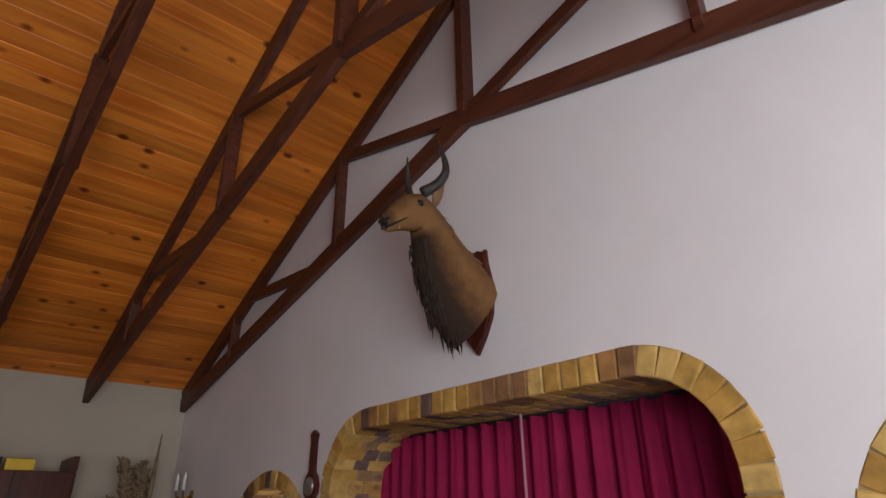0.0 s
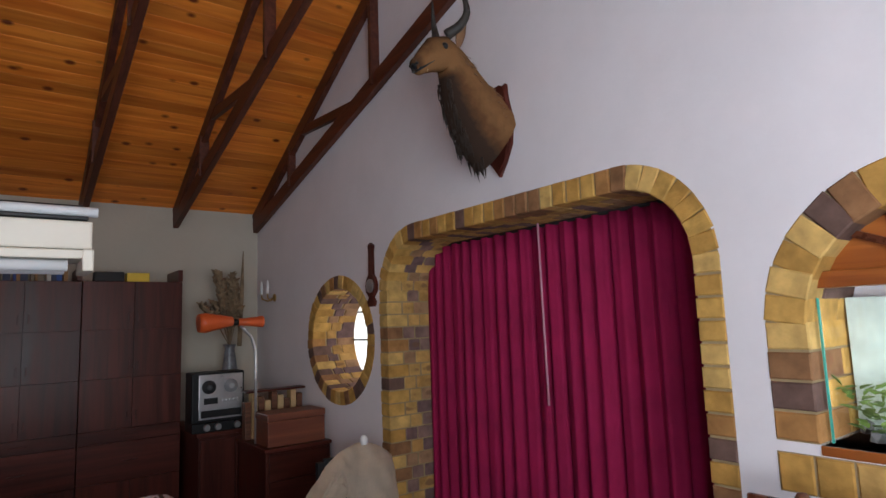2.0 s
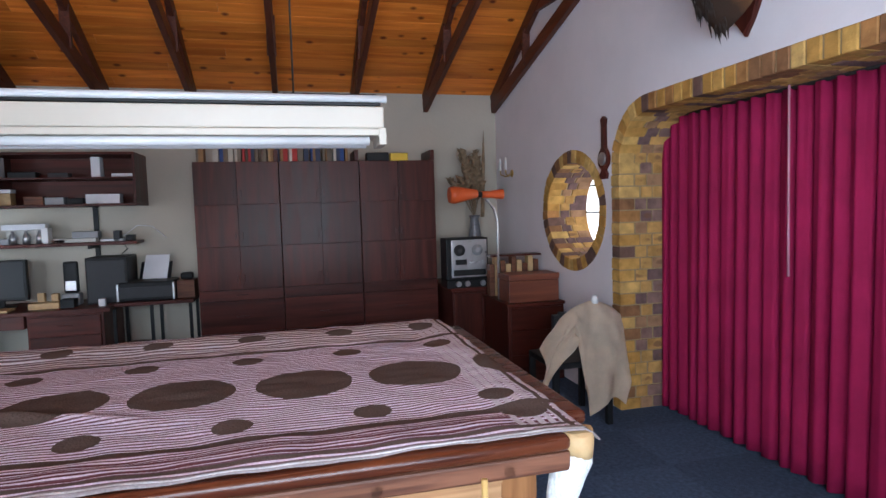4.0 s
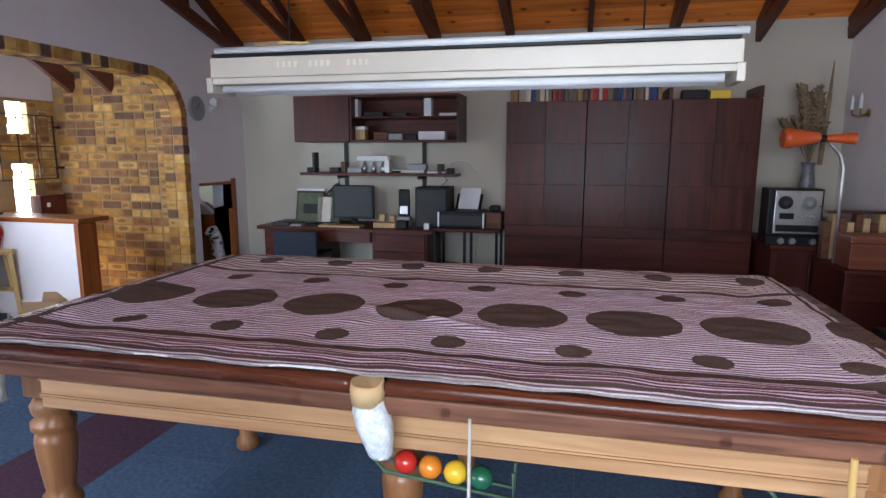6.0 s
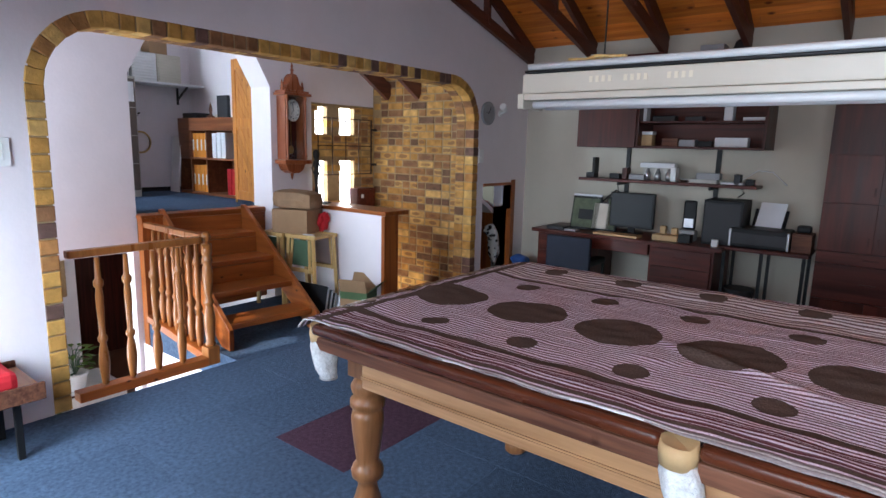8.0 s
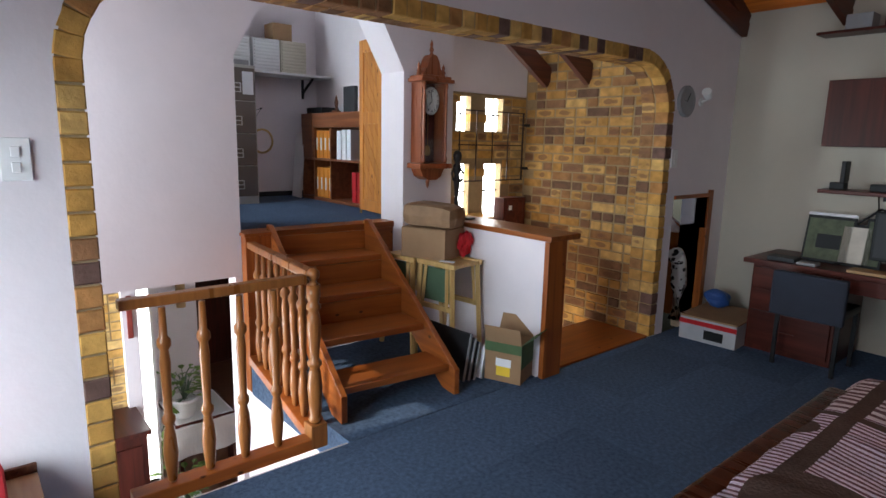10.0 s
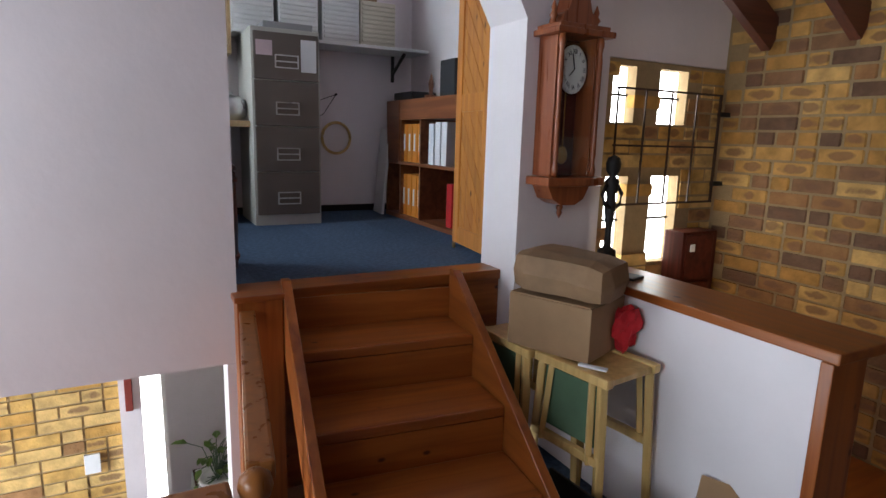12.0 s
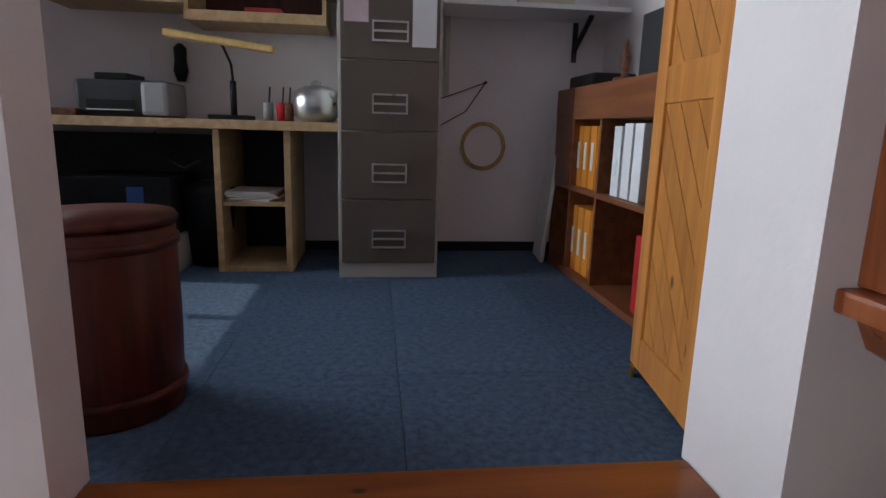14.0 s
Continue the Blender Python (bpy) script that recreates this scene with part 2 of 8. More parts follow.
PINEDOOR = wood("varnished_plank", (0.36, 0.125, 0.028), (0.56, 0.235, 0.058), 0.35, "z", 1.3, knots=0.12, rand=0.12)
DESKWOOD = wood("light_ply", (0.38, 0.24, 0.12), (0.52, 0.36, 0.2), 0.5, "x", 1.2)
BAMBOO = wood("pale_cane", (0.48, 0.30, 0.10), (0.66, 0.45, 0.18), 0.4, "z", 1.4)
YELLOW_BRICK = brick_mat("yellow_face_brick", [(0.0, (0.56, 0.315, 0.085)), (0.28, (0.48, 0.255, 0.065)), (0.52, (0.62, 0.385, 0.13)), (0.70, (0.40, 0.19, 0.065)), (0.82, (0.15, 0.085, 0.068)), (0.93, (0.27, 0.13, 0.06))])
MIXED_BRICK = brick_mat("mixed_face_brick", [(0.0, (0.54, 0.30, 0.09)), (0.22, (0.45, 0.235, 0.065)), (0.40, (0.60, 0.37, 0.13)), (0.54, (0.32, 0.16, 0.065)), (0.70, (0.155, 0.085, 0.052)), (0.84, (0.25, 0.13, 0.065))], marks=0.55)
REVEAL_BRICK = brick_mat("burnt_face_brick", [(0.0, (0.54, 0.31, 0.10)), (0.28, (0.46, 0.25, 0.08)), (0.46, (0.36, 0.20, 0.11)), (0.58, (0.17, 0.10, 0.095)), (0.80, (0.24, 0.14, 0.12))], marks=0.3)
PALE_BRICK = brick_mat("pale_yellow_brick", [(0.0, (0.60, 0.36, 0.11)), (0.3, (0.52, 0.29, 0.08)), (0.55, (0.64, 0.42, 0.16)), (0.8, (0.36, 0.19, 0.08))], marks=0.35)
MORTAR = mat("mortar", (0.32, 0.225, 0.12), 0.95, vary=0.15, scale=20, bump=0.4, bump_scale=120)
CARPET = mat("blue_carpet", (0.088, 0.132, 0.208), 0.98, vary=0.35, scale=45, bump=0.8, bump_scale=350, rand=0.10, spec=0.05)
CARPET_P = mat("plum_carpet", (0.095, 0.05, 0.075), 0.98, vary=0.3, scale=45, bump=0.8, bump_scale=350, spec=0.05)
CURTAIN = mat("wine_curtain", (0.29, 0.010, 0.058), 0.8, vary=0.18, scale=5, bump=0.25, bump_scale=400, spec=0.15)
BLACK = mat("black_plastic", (0.012, 0.012, 0.013), 0.45, vary=0.2, spec=0.2)
DARKGREY = mat("dark_grey_plastic", (0.035, 0.035, 0.038), 0.5, vary=0.15, spec=0.25)
GREY = mat("grey_plastic", (0.28, 0.28, 0.29), 0.45, vary=0.1)
SILVER = mat("brushed_metal", (0.55, 0.55, 0.56), 0.3, metal=0.9, vary=0.1, scale=20)
BRASS = mat("brass", (0.55, 0.36, 0.12), 0.3, metal=1.0, vary=0.15)
IRON = mat("black_iron", (0.02, 0.017, 0.016), 0.55, metal=0.3, vary=0.3, scale=15)
CREAMMETAL = mat("cream_enamel", (0.47, 0.43, 0.36), 0.35, vary=0.05, scale=4)
WHITE = mat("white_paint", (0.78, 0.78, 0.77), 0.45, vary=0.04, scale=4)
# greyer than WHITE, for the fluorescent tubes
TUBEWHITE = mat("greyed_white_glass", (0.56, 0.57, 0.58), 0.4, vary=0.08, scale=4)
PAPER = mat("paper", (0.72, 0.72, 0.74), 0.8, vary=0.05, scale=4)
CARD = mat("corrugated_card", (0.30, 0.18, 0.095), 0.85, vary=0.12, scale=5, bump=0.1, bump_scale=80, rand=0.1)
CABGREY = mat("taupe_enamel", (0.115, 0.09, 0.076), 0.4, vary=0.05, scale=4)
CABTRIM = mat("pale_grey_enamel", (0.46, 0.44, 0.40), 0.4, vary=0.05, scale=4)
ORANGE = mat("orange_enamel", (0.60, 0.10, 0.025), 0.35, vary=0.06)
ORANGE_FILE = mat("orange_card", (0.75, 0.27, 0.03), 0.7, vary=0.08, rand=0.12)
RED = mat("red_cloth", (0.48, 0.015, 0.022), 0.85, vary=0.2, scale=12, bump=0.3, bump_scale=200)
BEIGE = mat("beige_cotton", (0.76, 0.62, 0.47), 0.9, vary=0.12, scale=7, bump=0.35, bump_scale=150)
GREENCARD = mat("green_print", (0.07, 0.12, 0.05), 0.8, vary=0.15)
GREEN = mat("green_canvas", (0.075, 0.13, 0.075), 0.9, vary=0.15)
BLUE = mat("blue_plastic", (0.03, 0.09, 0.30), 0.45, vary=0.2)
YELLOW = mat("yellow_plastic", (0.75, 0.50, 0.04), 0.5, vary=0.1)
NET = mat("white_net", (0.68, 0.70, 0.70), 0.85, vary=0.25, scale=40, bump=0.7, bump_scale=120)
LEATHER = mat("tan_leather", (0.50, 0.33, 0.16), 0.6, vary=0.15, scale=15)
GLASS = glass_mat("clear_glass")
PANE = glow("bright_window_pane", (0.92, 0.97, 1.0), 14.0)

# ---------------------------------------------------------------- building helpers
def box(bm, x0, x1, y0, y1, z0, z1, bevel=0.0):
    r = bmesh.ops.create_cube(bm, size=1.0)
    vs = r["verts"]
    bmesh.ops.scale(bm, vec=(abs(x1 - x0), abs(y1 - y0), abs(z1 - z0)), verts=vs)
    bmesh.ops.translate(bm, vec=((x0 + x1) / 2, (y0 + y1) / 2, (z0 + z1) / 2), verts=vs)
    if bevel:
        es = list({e for v in vs for e in v.link_edges})
        bmesh.ops.bevel(bm, geom=es, offset=bevel, segments=2, affect="EDGES", profile=0.6)
    return vs


def turn_verts(bm, vs, m):
    bmesh.ops.transform(bm, matrix=m, verts=vs)


def bar(bm, a, b, w, h, up=(0, 0, 1), bevel=0.0):
    """A straight timber from a to b, w wide and h deep."""
    a, b = Vector(a), Vector(b)
    d = b - a
    q = d.to_track_quat("X", "Z")
    m = bmesh.new()
    box(m, 0, d.length, -w / 2, w / 2, -h / 2, h / 2, bevel)
    m.transform(Matrix.Translation(a) @ q.to_matrix().to_4x4())
    me = bpy.data.meshes.new("tmp")
    m.to_mesh(me)
    m.free()
    bm.from_mesh(me)
    bpy.data.meshes.remove(me)


def lathe(bm, profile, at=(0, 0, 0), segs=20, m=None):
    """Turns a profile of (radius, height) round z."""
    rings = []
    for r, z in profile:
        ring = []
        for i in range(segs):
            a = 2 * math.pi * i / segs
            v = Vector((at[0] + r * math.cos(a), at[1] + r * math.sin(a), at[2] + z))
            ring.append(bm.verts.new(m @ v if m else v))
        rings.append(ring)
    for p, q in zip(rings, rings[1:]):
        for i in range(segs):
            f = bm.faces.new((p[i], p[(i + 1) % segs], q[(i + 1) % segs], q[i]))
            f.smooth = True
    bm.faces.new(rings[0][::-1])
    bm.faces.new(rings[-1])


def tube(bm, pts, r, segs=8):
    """A round rod or cable along points."""
    pts = [Vector(p) for p in pts]
    rings = []
    for i, p in enumerate(pts):
        d = (pts[min(i + 1, len(pts) - 1)] - pts[max(i - 1, 0)]).normalized()
        side = d.cross(Vector((0, 0, 1)))
        if side.length < 1e-3:
            side = d.cross(Vector((0, 1, 0)))
        side.normalize()
        up = side.cross(d)
        rr = r[i] if isinstance(r, (list, tuple)) else r
        rings.append([bm.verts.new(p + rr * (math.cos(2 * math.pi * k / segs) * side + math.sin(2 * math.pi * k / segs) * up)) for k in range(segs)])
    for p, q in zip(rings, rings[1:]):
        for k in range(segs):
            f = bm.faces.new((p[k], p[(k + 1) % segs], q[(k + 1) % segs], q[k]))
            f.smooth = True
    bm.faces.new(rings[0][::-1])
    bm.faces.new(rings[-1])


def prism(bm, outline, axis, a, b):
    """A flat outline in the two other axes, made solid from a to b along axis."""
    def at(u, v, w):
        return {"x": (w, u, v), "y": (u, w, v), "z": (u, v, w)}[axis]
    p = [bm.verts.new(at(u, v, a)) for u, v in outline]
    q = [bm.verts.new(at(u, v, b)) for u, v in outline]
    n = len(outline)
    bm.faces.new(p)
    bm.faces.new(q[::-1])
    for i in range(n):
        bm.faces.new((p[i], q[i], q[(i + 1) % n], p[(i + 1) % n]))


def mesh_of(name, bm, material):
    bmesh.ops.recalc_face_normals(bm, faces=bm.faces)
    me = bpy.data.meshes.new(name)
    bm.to_mesh(me)
    bm.free()
    me.materials.append(material)
    return me


def part(name, bm, material, parent, label="", at=None):
    ob = new(name, mesh_of(name, bm, material))
    ob.parent = parent
    if at is not None:
        ob.location = at
    return tagged(ob, label)


def thing(name, at, label, category, group="", turn=0.0):
    ob = new(name)
    ob.empty_display_size = 0.1
    ob.matrix_basis = pose(*at, 0, 0, turn)
    return tagged(ob, label, category, group)


def single(name, bm, material, label, category, group="", at=(0, 0, 0), turn=0.0):
    ob = new(name, mesh_of(name, bm, material))
    ob.matrix_basis = pose(*at, 0, 0, turn)
    return tagged(ob, label, category, group)


def structure(name, bm, material, label=""):
    return tagged(new(name, mesh_of(name, bm, material)), label, "", "", "structure")


def block(x0, x1, y0, y1, z0, z1, bevel=0.0):
    bm = bmesh.new()
    box(bm, x0, x1, y0, y1, z0, z1, bevel)
    return bm


def strips(pieces, axis, a, b):
    """A wall from columns (u0, low0, high0, u1, low1, high1), solid from a to b along axis."""
    bm = bmesh.new()
    for u0, l0, h0, u1, l1, h1 in pieces:
        if h0 - l0 < 1e-4 and h1 - l1 < 1e-4:
            continue
        prism(bm, [(u0, l0), (u1, l1), (u1, h1), (u0, h0)], axis, a, b)
    return bm


def arch_path(u0, u1, z0, top, r, n=14):
    """Points up one side of a round-cornered opening, over it and down the other side."""
    pts = [(u0, z0), (u0, top - r)]
    pts += [(u0 + r - r * math.cos(a), top - r + r * math.sin(a)) for a in [math.pi / 2 * k / n for k in range(1, n + 1)]]
    pts += [(u1 - r + r * math.sin(a), top - r + r * math.cos(a)) for a in [math.pi / 2 * k / n for k in range(0, n + 1)]]
    pts += [(u1, z0)]
    return pts


def arch_top(u, u0, u1, top, r):
    d = 0.0
    if u < u0 + r:
        d = u0 + r - u
    elif u > u1 - r:
        d = u - (u1 - r)
    d = min(d, r)
    return top - r + math.sqrt(max(0.0, r * r - d * d))


def roof_z(y):
    return RIDGE - (RIDGE - EAVE) * abs(y - RIDGE_Y) / (BW - RIDGE_Y)


def samples(a, b, n, extra=()):
    return sorted(set([a + (b - a) * k / n for k in range(n + 1)] + list(extra)))
# ---------------------------------------------------------------- floors
structure("floor", block(LW - 0.02, RW + 0.4, FW - 0.2, BW + 0.1, -0.2, -0.014), MORTAR, "concrete slab under the carpet tiles")
bm = bmesh.new()
box(bm, -5.46, LW - 0.02, 1.95, 3.45, -0.2, -0.006)
box(bm, -4.75, LW - 0.02, 3.45, 4.62, -0.2, -0.006)
structure("floor_landing", bm, CARPET, "blue carpeted floor by the stairs")
structure("floor_stair_foot", block(-5.9, LW - 0.02, 2.0, 4.72, LOWER - 0.1, LOWER), OREGON_Y, "wooden floor at the foot of the lower stairs")
structure("wall_stair_east", block(LW - 0.24, LW - 0.2, 2.0, 4.62, LOWER, -0.2), PLASTER)
structure("wall_stair_south", block(-5.6, LW - 0.24, 3.41, 3.45, LOWER, -0.2), PLASTER)
structure("floor_office", block(-8.3, -5.732, 0.5, 3.9, OFFICE - 0.28, OFFICE - 0.014), MORTAR, "office slab")
structure("floor_lower", block(-10.6, -3.2, -1.6, 4.0, LOWER - 0.1, LOWER), mat("lower_tiles", (0.20, 0.09, 0.05), 0.4, vary=0.2, scale=4), "brown tiled floor of the lower hall")

# ---------------------------------------------------------------- right wall: curtained arch, oval window, aquarium niche
A0, A1, ATOP, AR = 1.115, 3.37, 2.03, 0.40
OVY, OVZ, OVA, OVB = 3.96, 1.335, 0.52, 0.46
N0, N1, NTOP, NR, NSILL = 0.05, 0.99, 1.86, 0.465, 1.04
NRING = 0.125                                  # width of the niche's brick ring
ys = samples(FW - 0.2, BW, 60, [A0, A1, A0 + AR, A1 - AR, OVY - OVA, OVY + OVA, N0, N1, RIDGE_Y]
             + [A0 + AR * k / 10 for k in range(10)] + [A1 - AR * k / 10 for k in range(10)]
             + [OVY + OVA * math.cos(math.pi * k / 24) for k in range(25)] + [N0 + (N1 - N0) * (0.5 - 0.5 * math.cos(math.pi * k / 20)) for k in range(21)])
cols = []
for u, v in zip(ys, ys[1:]):
    m = (u + v) / 2
    top = (roof_z(u) + 0.02, roof_z(v) + 0.02)
    if A0 < m < A1:
        cols.append((u, arch_top(u, A0, A1, ATOP, AR), top[0], v, arch_top(v, A0, A1, ATOP, AR), top[1]))
    elif abs(m - OVY) < OVA:
        h = [OVB * math.sqrt(max(0, 1 - ((w - OVY) / OVA) ** 2)) for w in (u, v)]
        cols.append((u, -0.1, OVZ - h[0], v, -0.1, OVZ - h[1]))
        cols.append((u, OVZ + h[0], top[0], v, OVZ + h[1], top[1]))
    elif N0 < m < N1:
        cols.append((u, -0.1, NSILL, v, -0.1, NSILL))
        cols.append((u, arch_top(u, N0, N1, NTOP, NR), top[0], v, arch_top(v, N0, N1, NTOP, NR), top[1]))
    else:
        cols.append((u, -0.1, top[0], v, -0.1, top[1]))
wall_east = structure("wall_east", strips(cols, "x", RW, RW + 0.37), PLASTER, "white plastered gable wall with brick-trimmed openings")

# ---------------------------------------------------------------- back wall, front wall with windows
structure("wall_north", block(LW - 0.25, RW + 0.4, BW, BW + 0.25, -0.1, EAVE + 0.12), CREAM, "cream plastered wall behind the desk and cabinets")
bm = bmesh.new()
wins = [(-3.8, -2.2), (-1.7, 0.5)]
edges = [LW - 0.25, -3.8, -2.2, -1.7, 0.5, RW + 0.4]
for i, (a, b) in enumerate(zip(edges, edges[1:])):
    if i in (1, 3):
        box(bm, a, b, FW - 0.25, FW, -0.1, 0.8)
        box(bm, a, b, FW - 0.25, FW, 2.1, EAVE + 0.12)
    else:
        box(bm, a, b, FW - 0.25, FW, -0.1, EAVE + 0.12)
structure("wall_south", bm, PLASTER, "white plastered wall with two windows")
for k, (a, b) in enumerate(wins):
    w = structure("window_%d" % (k + 1), block(a, b, FW - 0.22, FW - 0.17, 0.8, 0.86), WHITE, "white window frame")
    for x in (a + 0.03, (a + b) / 2, b - 0.03):
        part("window_frame", block(x - 0.03, x + 0.03, FW - 0.22, FW - 0.17, 0.863, 2.04), WHITE, w)
    part("window_frame", block(a, b, FW - 0.22, FW - 0.17, 2.043, 2.097), WHITE, w)

# ---------------------------------------------------------------- left wall with the wide brick arch
L0, L1, LTOP, LR, LT = 0.86, 4.69, 2.105, 0.42, 0.22
H0, H1, HTOP = 4.80, 5.34, 1.085
ys = samples(FW - 0.2, BW, 50, [L0, L1, H0, H1, RIDGE_Y] + [L0 + LR * k / 10 for k in range(11)] + [L1 - LR * k / 10 for k in range(11)])
cols = []
for u, v in zip(ys, ys[1:]):
    m = (u + v) / 2
    top = (roof_z(u) + 0.02, roof_z(v) + 0.02)
    if L0 < m < L1:
        cols.append((u, arch_top(u, L0, L1, LTOP, LR), top[0], v, arch_top(v, L0, L1, LTOP, LR), top[1]))
    elif H0 < m < H1:
        cols.append((u, HTOP, top[0], v, HTOP, top[1]))
    else:
        cols.append((u, -0.1, top[0], v, -0.1, top[1]))
wall_west = structure("wall_west", strips(cols, "x", LW - LT, LW), PLASTER, "white plastered wall with a wide brick arch")

# ---------------------------------------------------------------- boarded ceiling and scissor trusses
bm = bmesh.new()
slope = math.hypot(BW - RIDGE_Y, RIDGE - EAVE)
n = 40
for side in (1, -1):
    for k in range(n):
        s0, s1 = k / n, (k + 1) / n - 0.0005
        pts = []
        for s, lift in ((s0, 0), (s0 + 0.0007, -0.002), (s1 - 0.0007, -0.002), (s1, 0), (s1, 0.016), (s0, 0.016)):
            y = RIDGE_Y + side * (BW + 0.05 - RIDGE_Y) * (1 - s)
            pts.append((y, roof_z(y) + lift + (0.006 if lift <= 0 else 0)))
        cut = -1.0 - 2.4 * ((k * 7) % 5) / 5
        prism(bm, pts, "x", LW - 0.05, cut - 0.001)
        prism(bm, pts, "x", cut + 0.001, RW + 0.05)
structure("ceiling", bm, PINE, "knotty varnished pine boards on the pitched ceiling")
bm = bmesh.new()
for side in (1, -1):
    y = RIDGE_Y + side * (BW + 0.3 - RIDGE_Y)
    prism(bm, [(RIDGE_Y, RIDGE + 0.04), (y, roof_z(y) + 0.04), (y, roof_z(y) + 0.1), (RIDGE_Y, RIDGE + 0.1)], "x", LW - 0.3, RW + 0.45)
structure("roof", bm, DARKGREY, "roof deck above the boards")


def scissor_truss(x):
    t = thing("roof_truss", (x, BW - 0.02, 2.35), "dark brown stained timber scissor roof truss", "roof truss", "trusses along the ceiling")
    oy, oz = BW - 0.02, 2.35
    run = BW - RIDGE_Y
    foot, apex = 2.36, 3.33
    k = (apex - foot) / run
    meet = (RIDGE - 0.07 - apex) / (k + (RIDGE - EAVE) / run)

    def P(d, z):
        return (0, RIDGE_Y + d - oy, z - oz)

    def chord(name, a, b, w=0.045, h=0.11):
        b_ = bmesh.new()
        bar(b_, a, b, w, h, bevel=0.004)
        part(name, b_, TRUSS, t)
    for s in (1, -1):
        chord("top_chord", P(s * (run - 0.02), EAVE - 0.06), P(0, RIDGE - 0.06))
        chord("bottom_chord", P(s * (run - 0.02), foot + 0.03), P(-s * 0.03, apex + k * 0.03), 0.045 if s > 0 else 0.041)
        chord("cross_chord", P(-s * 0.031, apex + k * 0.031 + 0.012), P(-s * meet, apex + k * meet + 0.012), 0.037 if s > 0 else 0.033, 0.07)
        low = lambda d: apex - k * d
        top = lambda d: RIDGE - 0.07 - (RIDGE - EAVE) * d / run
        for d in (meet, 2.55):
            b_ = bmesh.new()
            bar(b_, (0.0, P(s * d, 0)[1], low(d) - oz), (0.0, P(s * d, 0)[1], top(d) - oz), 0.035, 0.07, bevel=0.003)
            part("web", b_, TRUSS, t)
        b_ = bmesh.new()
        bar(b_, P(s * 2.35, top(2.35)), P(s * 1.35, low(1.35)), 0.036, 0.07, bevel=0.003)
        part("web", b_, TRUSS, t)
    b_ = bmesh.new()
    bar(b_, P(0, apex), P(0, RIDGE - 0.09), 0.05, 0.09, bevel=0.003)
    part("king_post", b_, TRUSS, t)
    return t


first = scissor_truss(RW - 0.03)
for k in range(1, 9):
    copy_thing(first, pose(RW - 0.03 - 0.713 * k, BW - 0.02, 2.35))

# ---------------------------------------------------------------- stair side: office wall, brick return wall, window wall, rafters
DX0, DX1, DX2 = -5.75, -5.62, -5.46         # office wall: inner face, outer face beside the void, outer face under the clock
D0, D1 = 1.975, 3.15                        # doorway
pieces = [(0.4, 0.56, 3.3, D0, 0.56, 3.3), (D0, 1.95, 3.3, D0 + 0.26, 2.4, 3.3), (D0 + 0.26, 2.4, 3.3, 2.6, 2.4, 3.3)]
structure("wall_office_south_of_door", strips(pieces, "x", DX0, DX1), PLASTER, "white plastered wall over the stairwell")
pieces = [(D1, -0.1, 3.3, 3.62, -0.1, 3.3), (2.6, 2.4, 3.3, D1 - 0.26, 2.4, 3.3), (D1 - 0.26, 2.4, 3.3, D1, 1.95, 3.3)]
structure("wall_office_north_of_door", strips(pieces, "x", DX0, DX2), PLASTER, "white plastered wall under the clock")
# out-of-view wall; its opening is added for the void's fill lamp
bm = bmesh.new()
box(bm, -5.62, -5.5, 0.28, 0.40, LOWER, 3.0)
box(bm, -4.5, LW - LT, 0.28, 0.40, LOWER, 3.0)
box(bm, -5.5, -4.5, 0.28, 0.40, 0.3, 0.8)
box(bm, -5.5, -4.5, 0.28, 0.40, 2.2, 3.0)
structure("wall_void_south", bm, PLASTER, "white wall with an added opening beside the void")
structure("wall_under_floor", block(LW - 0.04, LW - 0.02, 0.4, 1.95, LOWER, -0.02), PLASTER)
structure("wall_stair_side", block(-5.6, LW - 0.1, 1.96, 2.0, LOWER, -0.2), PLASTER, "white wall under the steps")
bw = structure("wall_brick_return", block(-5.9, LW - LT, 4.62, 4.72, LOWER, 2.9), MORTAR, "yellow and brown face brick wall beside the stairwell")
WX = -5.62
P1, P2 = (3.80, 3.955), (4.125, 4.335)
LOWZ, HIGHZ = (0.80, 1.275), (1.55, 1.83)
cols = []
for u, v in ((3.622, P1[0]), P1, (P1[1], P2[0]), P2, (P2[1], 4.62)):
    if (u, v) in (P1, P2):
        cols += [(u, LOWER, LOWZ[0], v, LOWER, LOWZ[0]), (u, LOWZ[1], HIGHZ[0], v, LOWZ[1], HIGHZ[0]), (u, HIGHZ[1], 1.86, v, HIGHZ[1], 1.86)]
    else:
        cols.append((u, LOWER, 1.86, v, LOWER, 1.86))
# unseen filler block, keeps light from leaking past the wall's end
structure("wall_corner_filler", block(-5.83, WX - 0.142, 3.59, 3.73, -0.1, 3.3), PLASTER)
ww = structure("wall_brick_windows", strips(cols, "x", WX - 0.14, WX), MORTAR, "sunlit brick wall with slit windows")
structure("wall_above_windows", block(WX - 0.14, WX + 0.008, 3.622, 4.62, 1.863, 2.9), PLASTER)
for y0, y1 in (P1, P2):
    for z0, z1 in (LOWZ, HIGHZ):
        w = structure("window_6", block(WX - 0.085, WX - 0.07, y0, y1, z0, z1), PANE, "narrow bright window in the brick wall")
        part("glazing_bar", block(WX - 0.068, WX - 0.052, y0, y1, (z0 + z1) / 2 - 0.006, (z0 + z1) / 2 + 0.006), IRON, w)
        part("glazing_bar", block(WX - 0.067, WX - 0.053, y0, y0 + 0.012, z0, z1), IRON, w)
